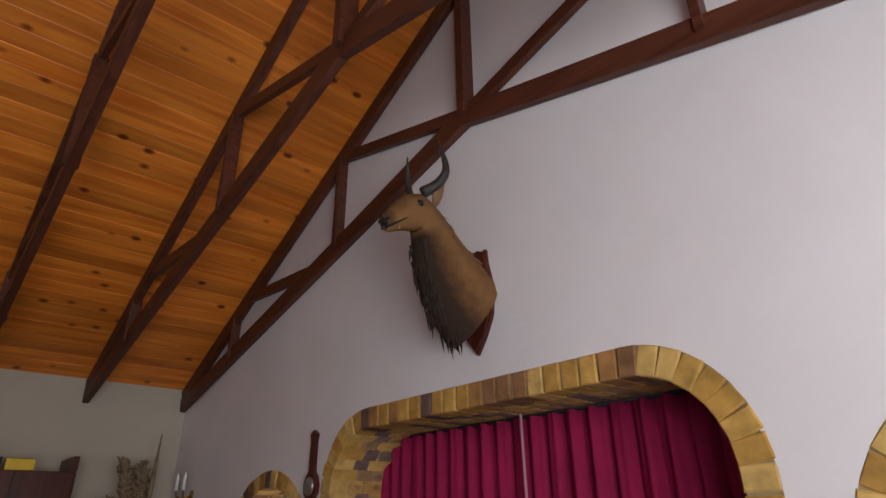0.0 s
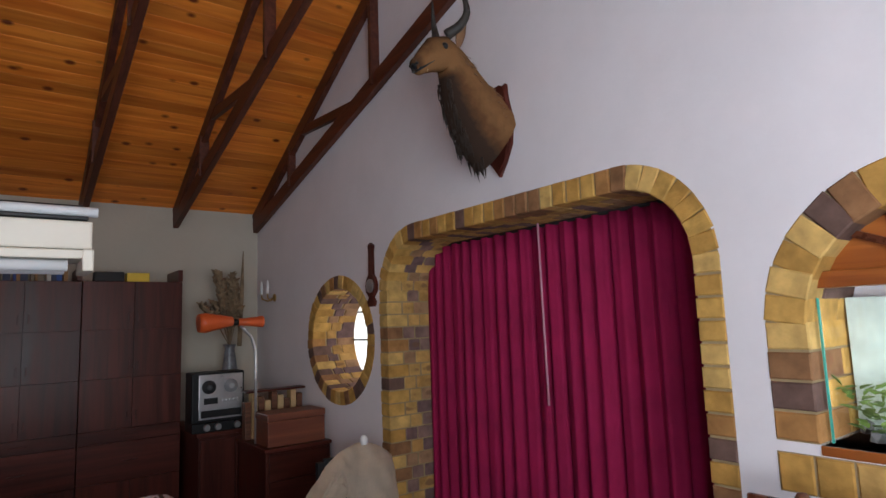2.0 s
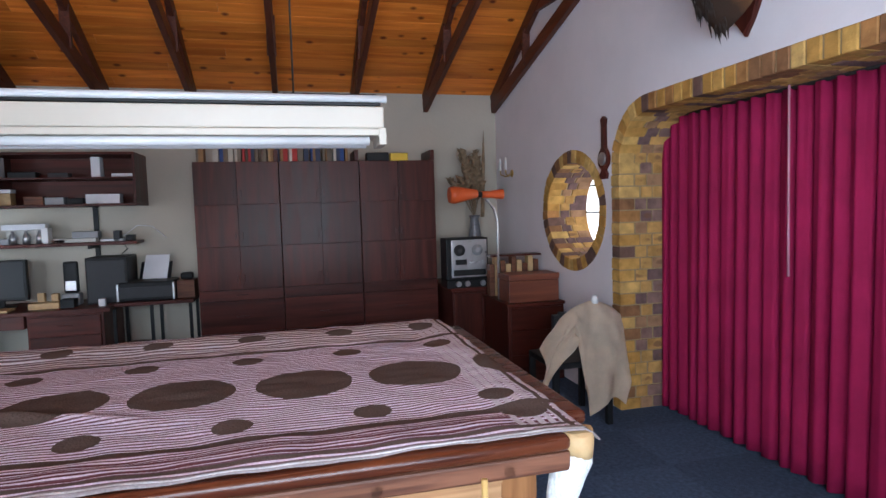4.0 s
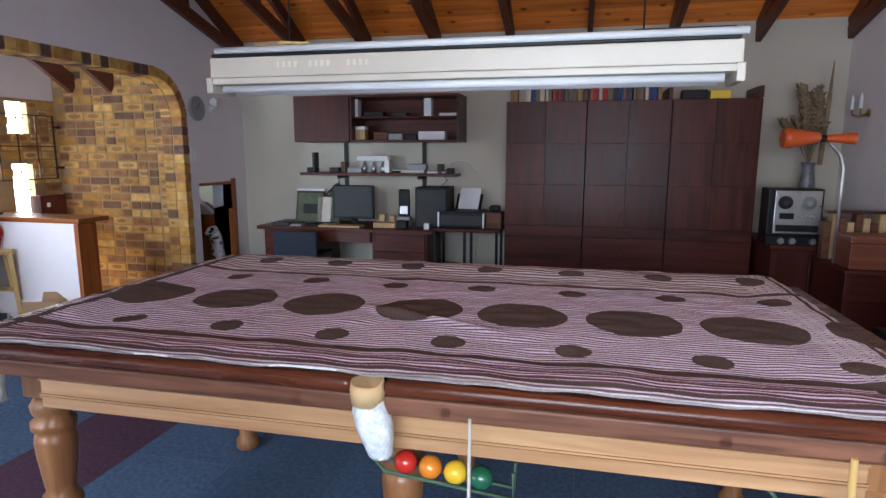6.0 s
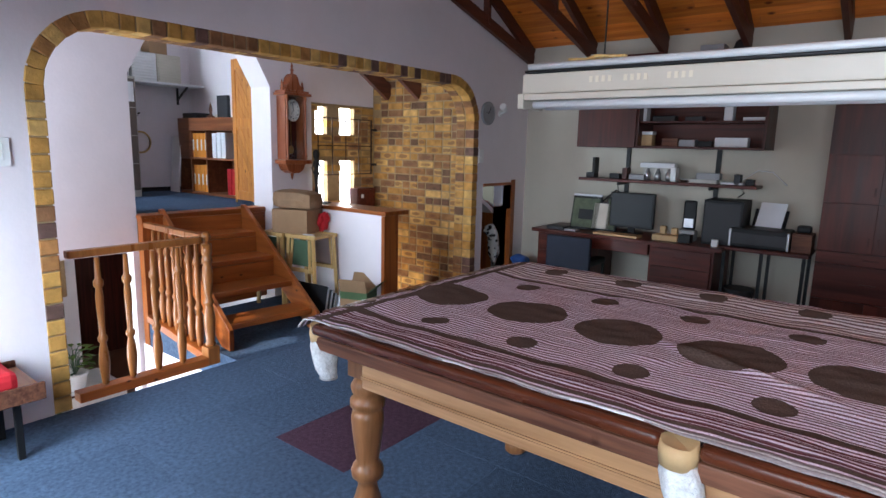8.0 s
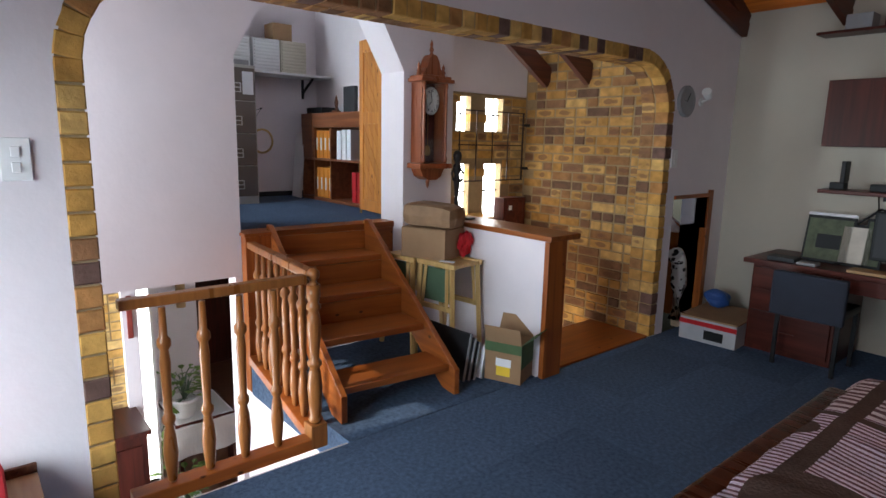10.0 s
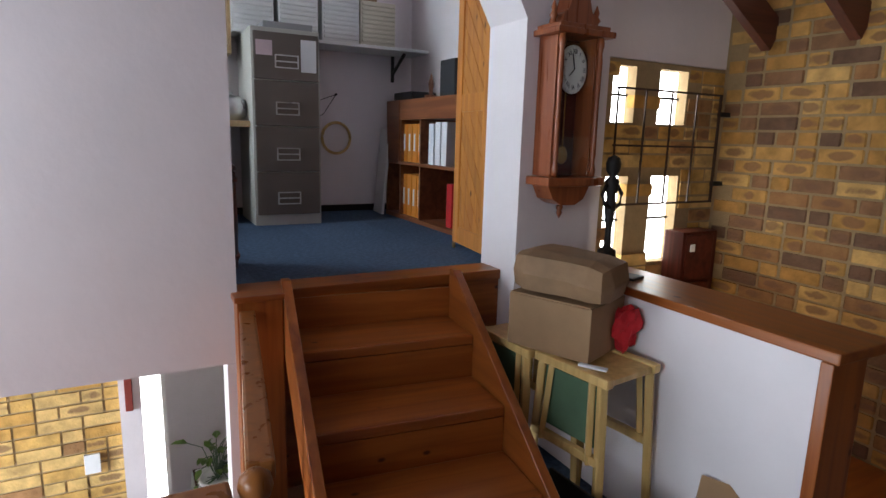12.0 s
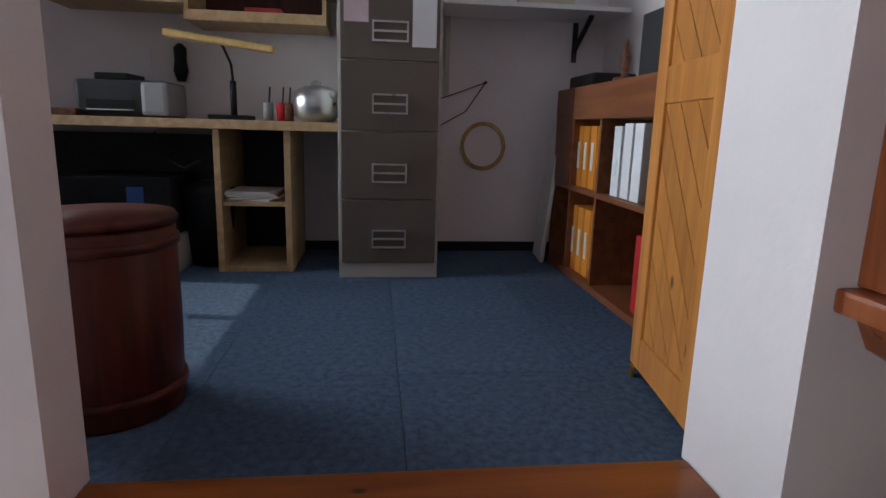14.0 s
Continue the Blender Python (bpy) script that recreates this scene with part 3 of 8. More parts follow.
structure("ceiling_stairs", strips([(0.3, 2.95, 3.0, 3.3, 2.95, 3.0), (3.3, 2.95, 3.0, 4.75, 2.15, 2.2)], "x", -5.75, LW - LT), PLASTER, "white sloped ceiling over the stairs")
for x in (-5.36, -4.93):
    b_ = bmesh.new()
    bar(b_, (x, 3.3, 2.80), (x, 4.62, 2.0), 0.05, 0.16, bevel=0.004)
    structure("trim_rafter", b_, TRUSS, "dark stained rafter end")
# ---------------------------------------------------------------- office shell
structure("wall_office_west", block(-8.05, -7.87, 0.5, 3.9, OFFICE - 0.3, 3.3), PLASTER, "white office wall")
structure("wall_office_north", block(-7.87, DX0, 3.72, 3.9, OFFICE - 0.3, 3.3), PLASTER, "white office wall")
bm = bmesh.new()
box(bm, -7.87, -7.4, 0.42, 0.6, OFFICE - 0.3, 3.3)
box(bm, -6.4, DX0, 0.42, 0.6, OFFICE - 0.3, 3.3)
box(bm, -7.4, -6.4, 0.42, 0.6, OFFICE - 0.3, 1.5)
box(bm, -7.4, -6.4, 0.42, 0.6, 2.45, 3.3)
structure("wall_office_south", bm, PLASTER, "white office wall with a window")
structure("ceiling_office", block(-8.05, DX0, 0.42, 3.9, 3.3, 3.38), PLASTER, "white office ceiling")
w = structure("window_3", block(-7.4, -6.4, 0.45, 0.49, 1.5, 1.55), WHITE, "white office window frame")
for x in (-7.37, -6.9, -6.43):
    part("window_frame", block(x - 0.025, x + 0.025, 0.45, 0.49, 1.553, 2.45), WHITE, w)
structure("trim_threshold", block(DX0 + 0.02, DX1 + 0.05, D0 + 0.002, D1 - 0.002, OFFICE - 0.04, OFFICE + 0.006, 0.004), OREGON_Y, "orange pine threshold board")
structure("trim_landing_front", block(DX1 + 0.01, DX1 + 0.035, D0 + 0.002, D1 - 0.002, -0.01, OFFICE - 0.042), OREGON_Y, "orange pine board below the landing")
structure("baseboard", block(-7.868, -7.855, 0.62, 3.7, OFFICE, OFFICE + 0.05), BLACK, "dark skirting in the office")

# ---------------------------------------------------------------- hall below the void
structure("wall_lower_brick", block(-7.2, -7.02, -1.6, 1.50, LOWER, 0.56), MORTAR, "sunlit yellow brick wall of the lower hall")
structure("wall_lower_pier", block(-7.2, -6.95, 1.50, 1.61, LOWER, 0.56), PLASTER, "white pier in the lower hall")
structure("wall_lower_far", block(-8.9, -8.75, 1.4, 2.60, LOWER, 0.56), PLASTER, "white wall of the lower room")
# dark brown wall added to close the view through the lower doorway
structure("wall_lower_room", block(-10.6, -10.5, 2.4, 4.0, LOWER, 0.56), MAHOG, "dark brown end wall of the lower room")
structure("wall_lower_room_side", block(-10.5, -8.9, 2.45, 2.60, LOWER, 0.56), PLASTER)
structure("wall_lower_jamb", block(DX0 + 0.002, -5.62, 1.93, 2.12, LOWER, 0.558), PLASTER, "white wall end beside the lower passage")
structure("wall_lower_south", block(-9.0, -3.2, -1.75, -1.6, LOWER, 0.56), PLASTER, "white wall of the lower hall")
structure("wall_lower_north", block(-10.6, -5.8, 4.0, 4.15, LOWER, 0.56), PLASTER, "white wall of the lower room")
structure("wall_lower_end", block(-9.0, -8.9, -1.75, 1.5, LOWER, 0.56), PLASTER, "white wall of the lower hall")
structure("ceiling_lower", block(-10.6, DX0 - 0.004, -1.6, 4.0, 0.565, 0.58), PLASTER, "white ceiling of the lower hall")
w = structure("window_4", block(-7.12, -7.08, 1.612, 1.72, -1.5, 0.52), glow("lower_window_daylight", (0.95, 0.98, 1.0), 9.0), "tall bright window strip beside the pier")
part("window_frame", block(-7.14, -7.06, 1.722, 1.745, LOWER, 0.56), WHITE, w)

cab = thing("sideboard", (-6.7, 1.2, LOWER), "dark red-brown sideboard against the lower brick wall", "sideboard")
part("body", block(-0.28, 0.22, -0.42, 0.32, 0, 1.12, 0.006), MAHOG, cab)
part("top", block(-0.3, 0.24, -0.45, 0.35, 1.123, 1.16, 0.006), MAHOG_X, cab)
for y in (-0.22, 0.12):
    part("door", block(0.222, 0.24, y - 0.16, y + 0.16, 0.08, 1.05, 0.004), MAHOG, cab)
part("handle", block(0.241, 0.26, -0.045, -0.03, 0.65, 0.95, 0.003), SILVER, cab, "steel bar handle")
bm = bmesh.new()
box(bm, -7.0, -6.985, 1.30, 1.38, -0.52, -0.40, 0.003)
ob = single("light_switch", bm, WHITE, "white switch plate on the lower brick wall", "light switch")

tb = thing("side_table", (-7.6, 2.2, LOWER), "small table under a white cloth holding a potted plant", "side table")
part("tabletop", block(-0.33, 0.33, -0.28, 0.28, 0.7, 0.73, 0.004), MAHOG_X, tb)
for x in (-0.28, 0.28):
    for y in (-0.23, 0.23):
        part("leg", block(x - 0.02, x + 0.02, y - 0.02, y + 0.02, 0, 0.7), MAHOG, tb)
bm = bmesh.new()
bmesh.ops.create_grid(bm, x_segments=24, y_segments=20, size=0.5)
for v in bm.verts:
    x, y = v.co.x * 0.92, v.co.y * 0.82
    ox, oy = max(0, abs(x) - 0.33), max(0, abs(y) - 0.28)
    drop = max(ox, oy) * 2.6
    wave = 0.02 * math.sin(14 * (x + y)) * min(1, drop * 6)
    v.co = (math.copysign(min(abs(x), 0.338), x) + wave, math.copysign(min(abs(y), 0.288), y) + wave, 0.738 - drop)
bmesh.ops.solidify(bm, geom=bm.faces[:], thickness=0.004)
single("tablecloth", bm, WHITE, "white cloth draped over the small table", "tablecloth", at=(-7.6, 2.2, LOWER))
LEAF = mat("variegated_leaf", (0.16, 0.26, 0.06), 0.5, vary=0.5, scale=8)


def leaf(bm, at, d, size):
    d = Vector(d).normalized()
    s = d.cross(Vector((0, 0, 1)))
    s = s.normalized() if s.length > 1e-3 else Vector((1, 0, 0))
    n = s.cross(d)
    p = Vector(at)
    c = [p, p + d * size * 0.35 + s * size * 0.3 + n * 0.1 * size, p + d * size * 0.75 + s * size * 0.2, p + d * size - n * 0.15 * size, p + d * size * 0.75 - s * size * 0.2, p + d * size * 0.35 - s * size * 0.3 + n * 0.1 * size]
    vs = [bm.verts.new(q) for q in c]
    mid = bm.verts.new(p + d * size * 0.5 - n * 0.06 * size)
    for i in range(6):
        bm.faces.new((vs[i], vs[(i + 1) % 6], mid))


def trailing_plant(at, label, trail):
    t = thing("potted_plant", at, label, "potted plant")
    bm = bmesh.new()
    lathe(bm, [(0.07, 0), (0.09, 0.02), (0.115, 0.16), (0.125, 0.165), (0.125, 0.19), (0.105, 0.19), (0.1, 0.15)], segs=18)
    part("pot", bm, WHITE, t, "white glazed pot")
    rng = random.Random(4)
    lv, st = bmesh.new(), bmesh.new()
    for k in range(34):
        a = rng.uniform(0, 6.28)
        r, h = rng.uniform(0.05, 0.2), rng.uniform(0.05, 0.28)
        tip = (r * math.cos(a), r * math.sin(a), 0.18 + h)
        tube(st, [(0, 0, 0.16), (tip[0] * 0.5, tip[1] * 0.5, 0.2 + h * 0.8), tip], 0.003, 5)
        leaf(lv, tip, (math.cos(a), math.sin(a), rng.uniform(-0.6, 0.4)), rng.uniform(0.07, 0.12))
    for k in range(trail):
        a = rng.uniform(2.2, 5.2)
        pts = [(0, 0, 0.18)]
        for j in range(1, 8):
            pts.append((math.cos(a) * (0.1 + 0.02 * j), math.sin(a) * (0.1 + 0.03 * j), 0.22 - 0.1 * j + rng.uniform(-0.02, 0.02)))
            leaf(lv, pts[-1], (rng.uniform(-1, 1), rng.uniform(-1, 1), -0.5), rng.uniform(0.05, 0.09))
        tube(st, pts, 0.003, 5)
    part("stems", st, GREEN, t)
    part("leaves", lv, LEAF, t, "green and cream variegated leaves")
    return t


trailing_plant((-7.42, 2.05, LOWER + 0.742), "variegated trailing pothos plant on the white-clothed table", 18)
trailing_plant((-6.95, 1.9, LOWER), "leafy trailing plant in a white pot on the floor", 5)
bm = bmesh.new()
tube(bm, [(-8.7, 2.42, -0.45), (-8.7, 2.42, 0.35)], 0.05, 10)
single("wall_hanging", bm, LEATHER, "long carved tan ornament hanging on the lower wall", "wall ornament")
REDBAR = mat("dull_red_paint", (0.22, 0.03, 0.02), 0.6)
bm = bmesh.new()
box(bm, -6.948, -6.93, 1.53, 1.57, -0.15, 0.2, 0.004)
single("door_latch", bm, REDBAR, "dull red bar on the white pier", "latch")

# ---------------------------------------------------------------- open steps to the office
st = thing("staircase", (-4.415, 2.38, 0), "orange pine steps with open lower risers up to the office", "staircase", turn=-6.3)
TREAD = 0.287
for k in range(4):
    x, z = -TREAD * k, 0.171 * (k + 1)
    part("tread", block(x - (0.285 if k else 0.26), x, -0.335, 0.335, z - 0.04, z, 0.007), OREGON_Y, st)
    if k == 3:
        part("riser", block(x - 0.282, x - 0.262, -0.335, 0.335, z + 0.002, z + 0.129), OREGON_Y, st)
    elif k:
        part("riser", block(x - 0.307, x - 0.289, -0.335, 0.335, z - 0.03, z + 0.129), OREGON_Y, st)
for y in (-0.335, 0.335):
    s = 1 if y > 0 else -1
    bm = bmesh.new()
    prism(bm, [(0.055, 0.0), (-0.07, 0.0), (-1.135, 0.66), (-1.135, 0.895), (-1.09, 0.895), (0.055, 0.15)], "y", y + s * 0.002, y + s * 0.038)
    bmesh.ops.bevel(bm, geom=bm.edges[:], offset=0.003, segments=1, affect="EDGES")
    part("stringer", bm, OREGON, st)

# ---------------------------------------------------------------- turned balustrade round the void
BAL = [(0.011, 0), (0.016, 0.01), (0.021, 0.06), (0.026, 0.13), (0.021, 0.2), (0.014, 0.24), (0.023, 0.255), (0.023, 0.275), (0.014, 0.29), (0.017, 0.42), (0.019, 0.5), (0.014, 0.55), (0.024, 0.565), (0.024, 0.59), (0.014, 0.605), (0.012, 0.72)]
BAL = [(r, z / 0.72 * 0.745) for r, z in BAL]


def balustrade(label, a, b, count, z_end, name="railing"):
    a, b = Vector(a), Vector(b)
    t = thing(name, a, label, "railing", "railings round the stairwell")
    d = b - a
    bm = bmesh.new()
    bar(bm, (0, 0, 0.832), (d.x, d.y, 0.832 + z_end), 0.055, 0.042, bevel=0.008)
    part("handrail", bm, SPINDLE, t)
    bm = bmesh.new()
    bar(bm, (0, 0, 0.028), (d.x, d.y, 0.028), 0.085, 0.056, bevel=0.006)
    part("base_rail", bm, OREGON_Y, t)
    for k in range(count):
        f = (k + 1) / (count + 1)
        bm = bmesh.new()
        lathe(bm, [(r * 1.12, z * (1 + z_end * f / 0.76)) for r, z in BAL], segs=14)
        part("baluster", bm, SPINDLE, t, at=(d.x * f, d.y * f, 0.056))
    return t


balustrade("turned pine railing along the stairwell edge", (-4.30, 1.0, 0), (-4.30, 1.765, 0), 4, 0.0)
balustrade("turned pine railing beside the steps", (-4.36, 1.825, 0), (-5.49, 1.99, 0), 7, -0.045)
nw = thing("newel_post", (-4.30, 1.805, 0), "stout turned pine newel post at the railing corner", "newel post")
bm = bmesh.new()
box(bm, -0.042, 0.042, -0.042, 0.042, 0, 0.12, 0.006)
lathe(bm, [(0.026, 0.12), (0.036, 0.135), (0.026, 0.15), (0.032, 0.22), (0.036, 0.30), (0.028, 0.375), (0.022, 0.395), (0.034, 0.41), (0.034, 0.425), (0.022, 0.44), (0.028, 0.52), (0.034, 0.60), (0.028, 0.655), (0.022, 0.67), (0.034, 0.685), (0.034, 0.70), (0.024, 0.715), (0.032, 0.74), (0.032, 0.80)], segs=18)
part("shaft", bm, SPINDLE, nw)
bm = bmesh.new()
lathe(bm, [(0.028, 0.80), (0.016, 0.812), (0.016, 0.82), (0.026, 0.828), (0.031, 0.845), (0.027, 0.864), (0.013, 0.876), (0.003, 0.879)], segs=18)
part("finial", bm, SPINDLE, nw)
bm = bmesh.new()
box(bm, -5.568, -5.49, 1.955, 2.122, -0.2, 0.838, 0.004)
single("post", bm, OREGON_Z, "broad knotty orange pine post at the landing", "post")
structure("trim_post_cap", block(-5.569, -5.478, 1.945, 2.128, 0.8385, 0.861, 0.005), OREGON_Y, "pine cap on the landing post")

# ---------------------------------------------------------------- low wall with wooden cap
hw = structure("wall_low", block(DX2, -4.20, 3.315, 3.45, -0.01, 0.872), PLASTER, "low white wall beside the stairwell")
part("cap", block(DX2, -4.145, 3.295, 3.58, 0.875, 0.91, 0.006), OREGON, hw, "orange pine cap")
part("end_board", block(-4.197, -4.16, 3.30, 3.47, 0.0, 0.873, 0.004), OREGON_Z, hw, "orange pine end board")
structure("trim_stair_nosing", block(-4.75, -4.22, 3.47, 4.60, -0.004, 0.012, 0.004), OREGON_Y, "reddish pine boards at the head of the lower stairs")

# ---------------------------------------------------------------- hatch beside the arch
structure("trim_hatch", block(LW - 0.1, LW + 0.012, H1, H1 + 0.07, 0, HTOP + 0.03), OREGON_Z, "pine trim of the low hatch")
structure("trim_hatch_head", block(LW - 0.1, LW + 0.01, H0, H1 - 0.002, HTOP - 0.025, HTOP + 0.004), OREGON_Y)
structure("wall_hatch_back", block(LW - 0.9, LW - 0.85, 4.73, 5.63, 0, 1.5), PLASTER)
structure("wall_hatch_top", strips([(4.73, 1.1, 1.15, 5.63, 0.55, 0.6)], "x", LW - 0.85, LW - LT), PLASTER)
bd = thing("headboard", (LW - 0.30, 5.36, 0), "old shaped wooden headboard stored in the hatch", "headboard", turn=-90)
bm = bmesh.new()
prism(bm, [(-0.25, 0), (0.3, 0), (0.3, 0.80), (0.2, 0.83), (0.08, 0.80), (-0.02, 0.86), (-0.25, 0.86)], "x", -0.02, 0.02)
part("panel", bm, OREGON_Z, bd)
part("post", block(-0.03, 0.03, 0.26, 0.32, 0, 0.8, 0.006), OREGON_Z, bd)
SPOT = mat("spotted_fabric", (0.4, 0.4, 0.4), 0.9)
nt = SPOT.node_tree
vo = nt.nodes.new("ShaderNodeTexVoronoi")
vo.inputs["Scale"].default_value = 22
rp = nt.nodes.new("ShaderNodeValToRGB")
rp.color_ramp.interpolation = "CONSTANT"
rp.color_ramp.elements[0].color, rp.color_ramp.elements[1].color = (0.02, 0.02, 0.02, 1), (0.7, 0.7, 0.68, 1)
rp.color_ramp.elements[1].position = 0.42
nt.links.new(nt.nodes["Texture Coordinate"].outputs["Object"], vo.inputs["Vector"])
nt.links.new(vo.outputs["Distance"], rp.inputs["Fac"])
nt.links.new(rp.outputs["Color"], nt.nodes["Principled BSDF"].inputs["Base Color"])
bm = bmesh.new()
tube(bm, [(0, 0, 0), (0, 0.01, 0.3), (0, -0.02, 0.5), (0.0, -0.1, 0.58)], [0.06, 0.065, 0.06, 0.07], 12)
single("fabric_roll", bm, SPOT, "black and white spotted fabric roll in the hatch", "fabric roll", at=(LW - 0.13, 5.24, 0))
# ---------------------------------------------------------------- billiard table
PX0, PX1, PY0, PY1 = -2.28, 0.085, 1.02, 2.26
pt = thing("billiard_table", ((PX0 + PX1) / 2, (PY0 + PY1) / 2, 0), "old wooden billiard table with turned legs and net pockets", "billiard table")
cx, cy = (PX0 + PX1) / 2, (PY0 + PY1) / 2
hx, hy = (PX1 - PX0) / 2, (PY1 - PY0) / 2


def rail(name, x0, x1, y0, y1):
    bm = bmesh.new()
    box(bm, x0, x1, y0, y1, 0.857, 0.893)
    bmesh.ops.bevel(bm, geom=bm.edges[:], offset=0.016, segments=5, affect="EDGES", profile=0.5)
    for f in bm.faces:
        f.smooth = True
    part(name, bm, RAILWOOD, pt, "polished red-brown rail")


for s in (1, -1):
    for a, b in ((-hx + 0.045, -0.054), (0.018, hx - 0.045)):
        rail("rail", a, b, s * hy - 0.06, s * hy + 0.06)
        part("cheek", block(a, b, s * (hy + 0.02) - 0.03, s * (hy + 0.02) + 0.03, 0.812, 0.855, 0.006), CHEEK, pt, "worn brown moulding with bolt heads")
        for k in range(4):
            x = a + (b - a) * (k + 0.5) / 4
            bm = bmesh.new()
            lathe(bm, [(0.004, 0.004), (0.012, 0.002), (0.013, 0)], segs=12, m=pose(x, s * (hy + 0.05), 0.829, 90 * s, 0, 0))
            part("bolt_head", bm, CHEEK, pt)
    rail("rail", s * hx - 0.06, s * hx + 0.06, -hy + 0.07, hy - 0.07)
    part("cheek", block(s * (hx + 0.02) - 0.03, s * (hx + 0.02) + 0.03, -hy + 0.07, hy - 0.07, 0.812, 0.855, 0.006), CHEEK, pt)
    part("apron", block(-hx + 0.17, hx - 0.17, s * (hy - 0.06) - 0.015, s * (hy - 0.06) + 0.015, 0.683, 0.809, 0.004), PALEPINE, pt, "pale pine apron board")
    for z in (0.715, 0.722, 0.765):
        part("bead", block(-hx + 0.17, hx - 0.17, s * (hy - 0.043) - 0.004, s * (hy - 0.043) + 0.004, z - 0.002, z + 0.003), PALEPINE, pt)
    part("apron", block(s * (hx - 0.06) - 0.015, s * (hx - 0.06) + 0.015, -hy + 0.17, hy - 0.17, 0.683, 0.809, 0.004), PALEPINE, pt)
part("slate", block(-hx + 0.05, hx - 0.05, -hy + 0.05, hy - 0.05, 0.811, 0.85), DARKGREY, pt, "grey slate bed")
LEG = [(0.04, 0), (0.05, 0.01), (0.05, 0.045), (0.034, 0.065), (0.044, 0.15), (0.05, 0.235), (0.034, 0.29), (0.032, 0.312), (0.054, 0.332), (0.057, 0.354), (0.05, 0.372), (0.038, 0.386), (0.042, 0.41), (0.053, 0.50), (0.056, 0.545), (0.052, 0.568), (0.045, 0.575), (0.059, 0.588), (0.059, 0.61), (0.045, 0.622), (0.054, 0.64), (0.057, 0.66), (0.045, 0.682), (0.036, 0.692)]
for x in (-hx + 0.12, 0.0, hx - 0.12):
    for y in (-hy + 0.12, hy - 0.12):
        if x == 0.0:
            y = math.copysign(abs(y) - 0.03, y)
        bm = bmesh.new()
        lathe(bm, LEG, at=(x, y, 0), segs=24)
        box(bm, x - 0.048, x + 0.048, y - 0.048, y + 0.048, 0.692, 0.811, 0.006)
        part("leg", bm, LEGWOOD, pt, "turned brown wooden leg")
for x in (-hx, 0.0, hx):
    for s in (1, -1):
        px, py = (x - 0.015 if x > 0 else x + 0.05 if x < 0 else -0.02), s * (hy + (0.045 if x == 0 else 0.015))
        bm = bmesh.new()
        lathe(bm, [(0.037, 0.072), (0.040, 0.05), (0.037, 0.022), (0.032, 0.022), (0.032, 0.068)], at=(px, py, 0.815), segs=16)
        for v in bm.verts:
            v.co.z += 0.010 * noise.noise(v.co * 18) - 0.12 * max(0, s * (v.co.y - py))
        pk = part("pocket", bm, LEATHER, pt, "tan leather pocket collar")
        lean = -0.045 if x > 0 else 0.03
        bm = bmesh.new()
        prof = [(0.034, 0.03), (0.042, 0.0), (0.041, -0.035), (0.035, -0.07), (0.027, -0.098), (0.024, -0.10), (0.032, -0.06), (0.036, -0.01)]
        lathe(bm, prof, at=(px, py, 0.815), segs=24)
        for v in bm.verts:
            f = (0.845 - v.co.z) / 0.13
            v.co.x += lean * f + 0.006 * noise.noise(v.co * 30)
            v.co.y += 0.006 * noise.noise(v.co * 26 + Vector((4, 1, 0)))
        part("net", bm, NET, pk, "white woven pocket net")
        bm = bmesh.new()
        tube(bm, [(px + lean + 0.027 * math.cos(k * 0.5236), py + 0.027 * math.sin(k * 0.5236), 0.7155) for k in range(13)], 0.003, 6)
        part("ring", bm, SILVER, pk, "steel ring closing the net")
# ball racks under the front pockets
for x0, x1 in ((-0.01, 0.30), (hx - 0.30, hx + 0.02)):
    for k in (-1, 1):
        bm = bmesh.new()
        y = -hy + 0.06 + 0.024 * k
        tube(bm, [(x0 - 0.04, y, 0.67), (x0, y, 0.625), (x1, y, 0.595), (x1, y, 0.66)], 0.005, 8)
        part("ball_rack", bm, GREEN, pt, "green covered wire ball rack")

BALLS = [((0.60, 0.03, 0.02), "red"), ((0.72, 0.22, 0.02), "orange"), ((0.80, 0.50, 0.03), "yellow"), ((0.02, 0.12, 0.06), "green")]


def ball(colour, word, at):
    m = mat("ball_" + word, colour, 0.12, vary=0.03, spec=0.6)
    bm = bmesh.new()
    bmesh.ops.create_uvsphere(bm, u_segments=24, v_segments=16, radius=0.0285)
    for f in bm.faces:
        f.smooth = True
    single("billiard_ball", bm, m, "glossy %s billiard ball resting in the rack" % word, "billiard ball", "balls in the racks", at=at)


for k, (c, w_) in enumerate(BALLS):
    ball(c, w_, (cx + 0.035 + 0.062 * k, PY0 + 0.06, 0.642 - 0.006 * k))
for k, (c, w_) in enumerate([((0.02, 0.12, 0.06), "dark green"), ((0.80, 0.50, 0.03), "bright yellow"), ((0.78, 0.76, 0.7), "white"), ((0.03, 0.03, 0.25), "navy blue")]):
    ball(c, w_, (cx + hx - 0.255 + 0.062 * k, PY0 + 0.06, 0.642 - 0.006 * k))

# two thin cue rods leaning on the near side
for x, m_, r_ in ((-0.158, BAMBOO, 1.0), (-0.885, CABTRIM, 0.5)):
    bm = bmesh.new()
    tube(bm, [(0, 0, 0), (0, 0.03, 0.825)], [0.012 * r_, 0.007 * r_], 8)
    single("cue", bm, m_, "slim pale wooden rod leaning on the table", "cue", at=(x, PY0 - 0.085, 0))

# ---------------------------------------------------------------- striped throw on the table
THROW = bpy.data.materials.new("striped_woven_throw")
THROW.use_nodes = True
nt = THROW.node_tree
bs = nt.nodes["Principled BSDF"]
bs.inputs["Roughness"].default_value = 0.95
bs.inputs["Specular IOR Level"].default_value = 0.05
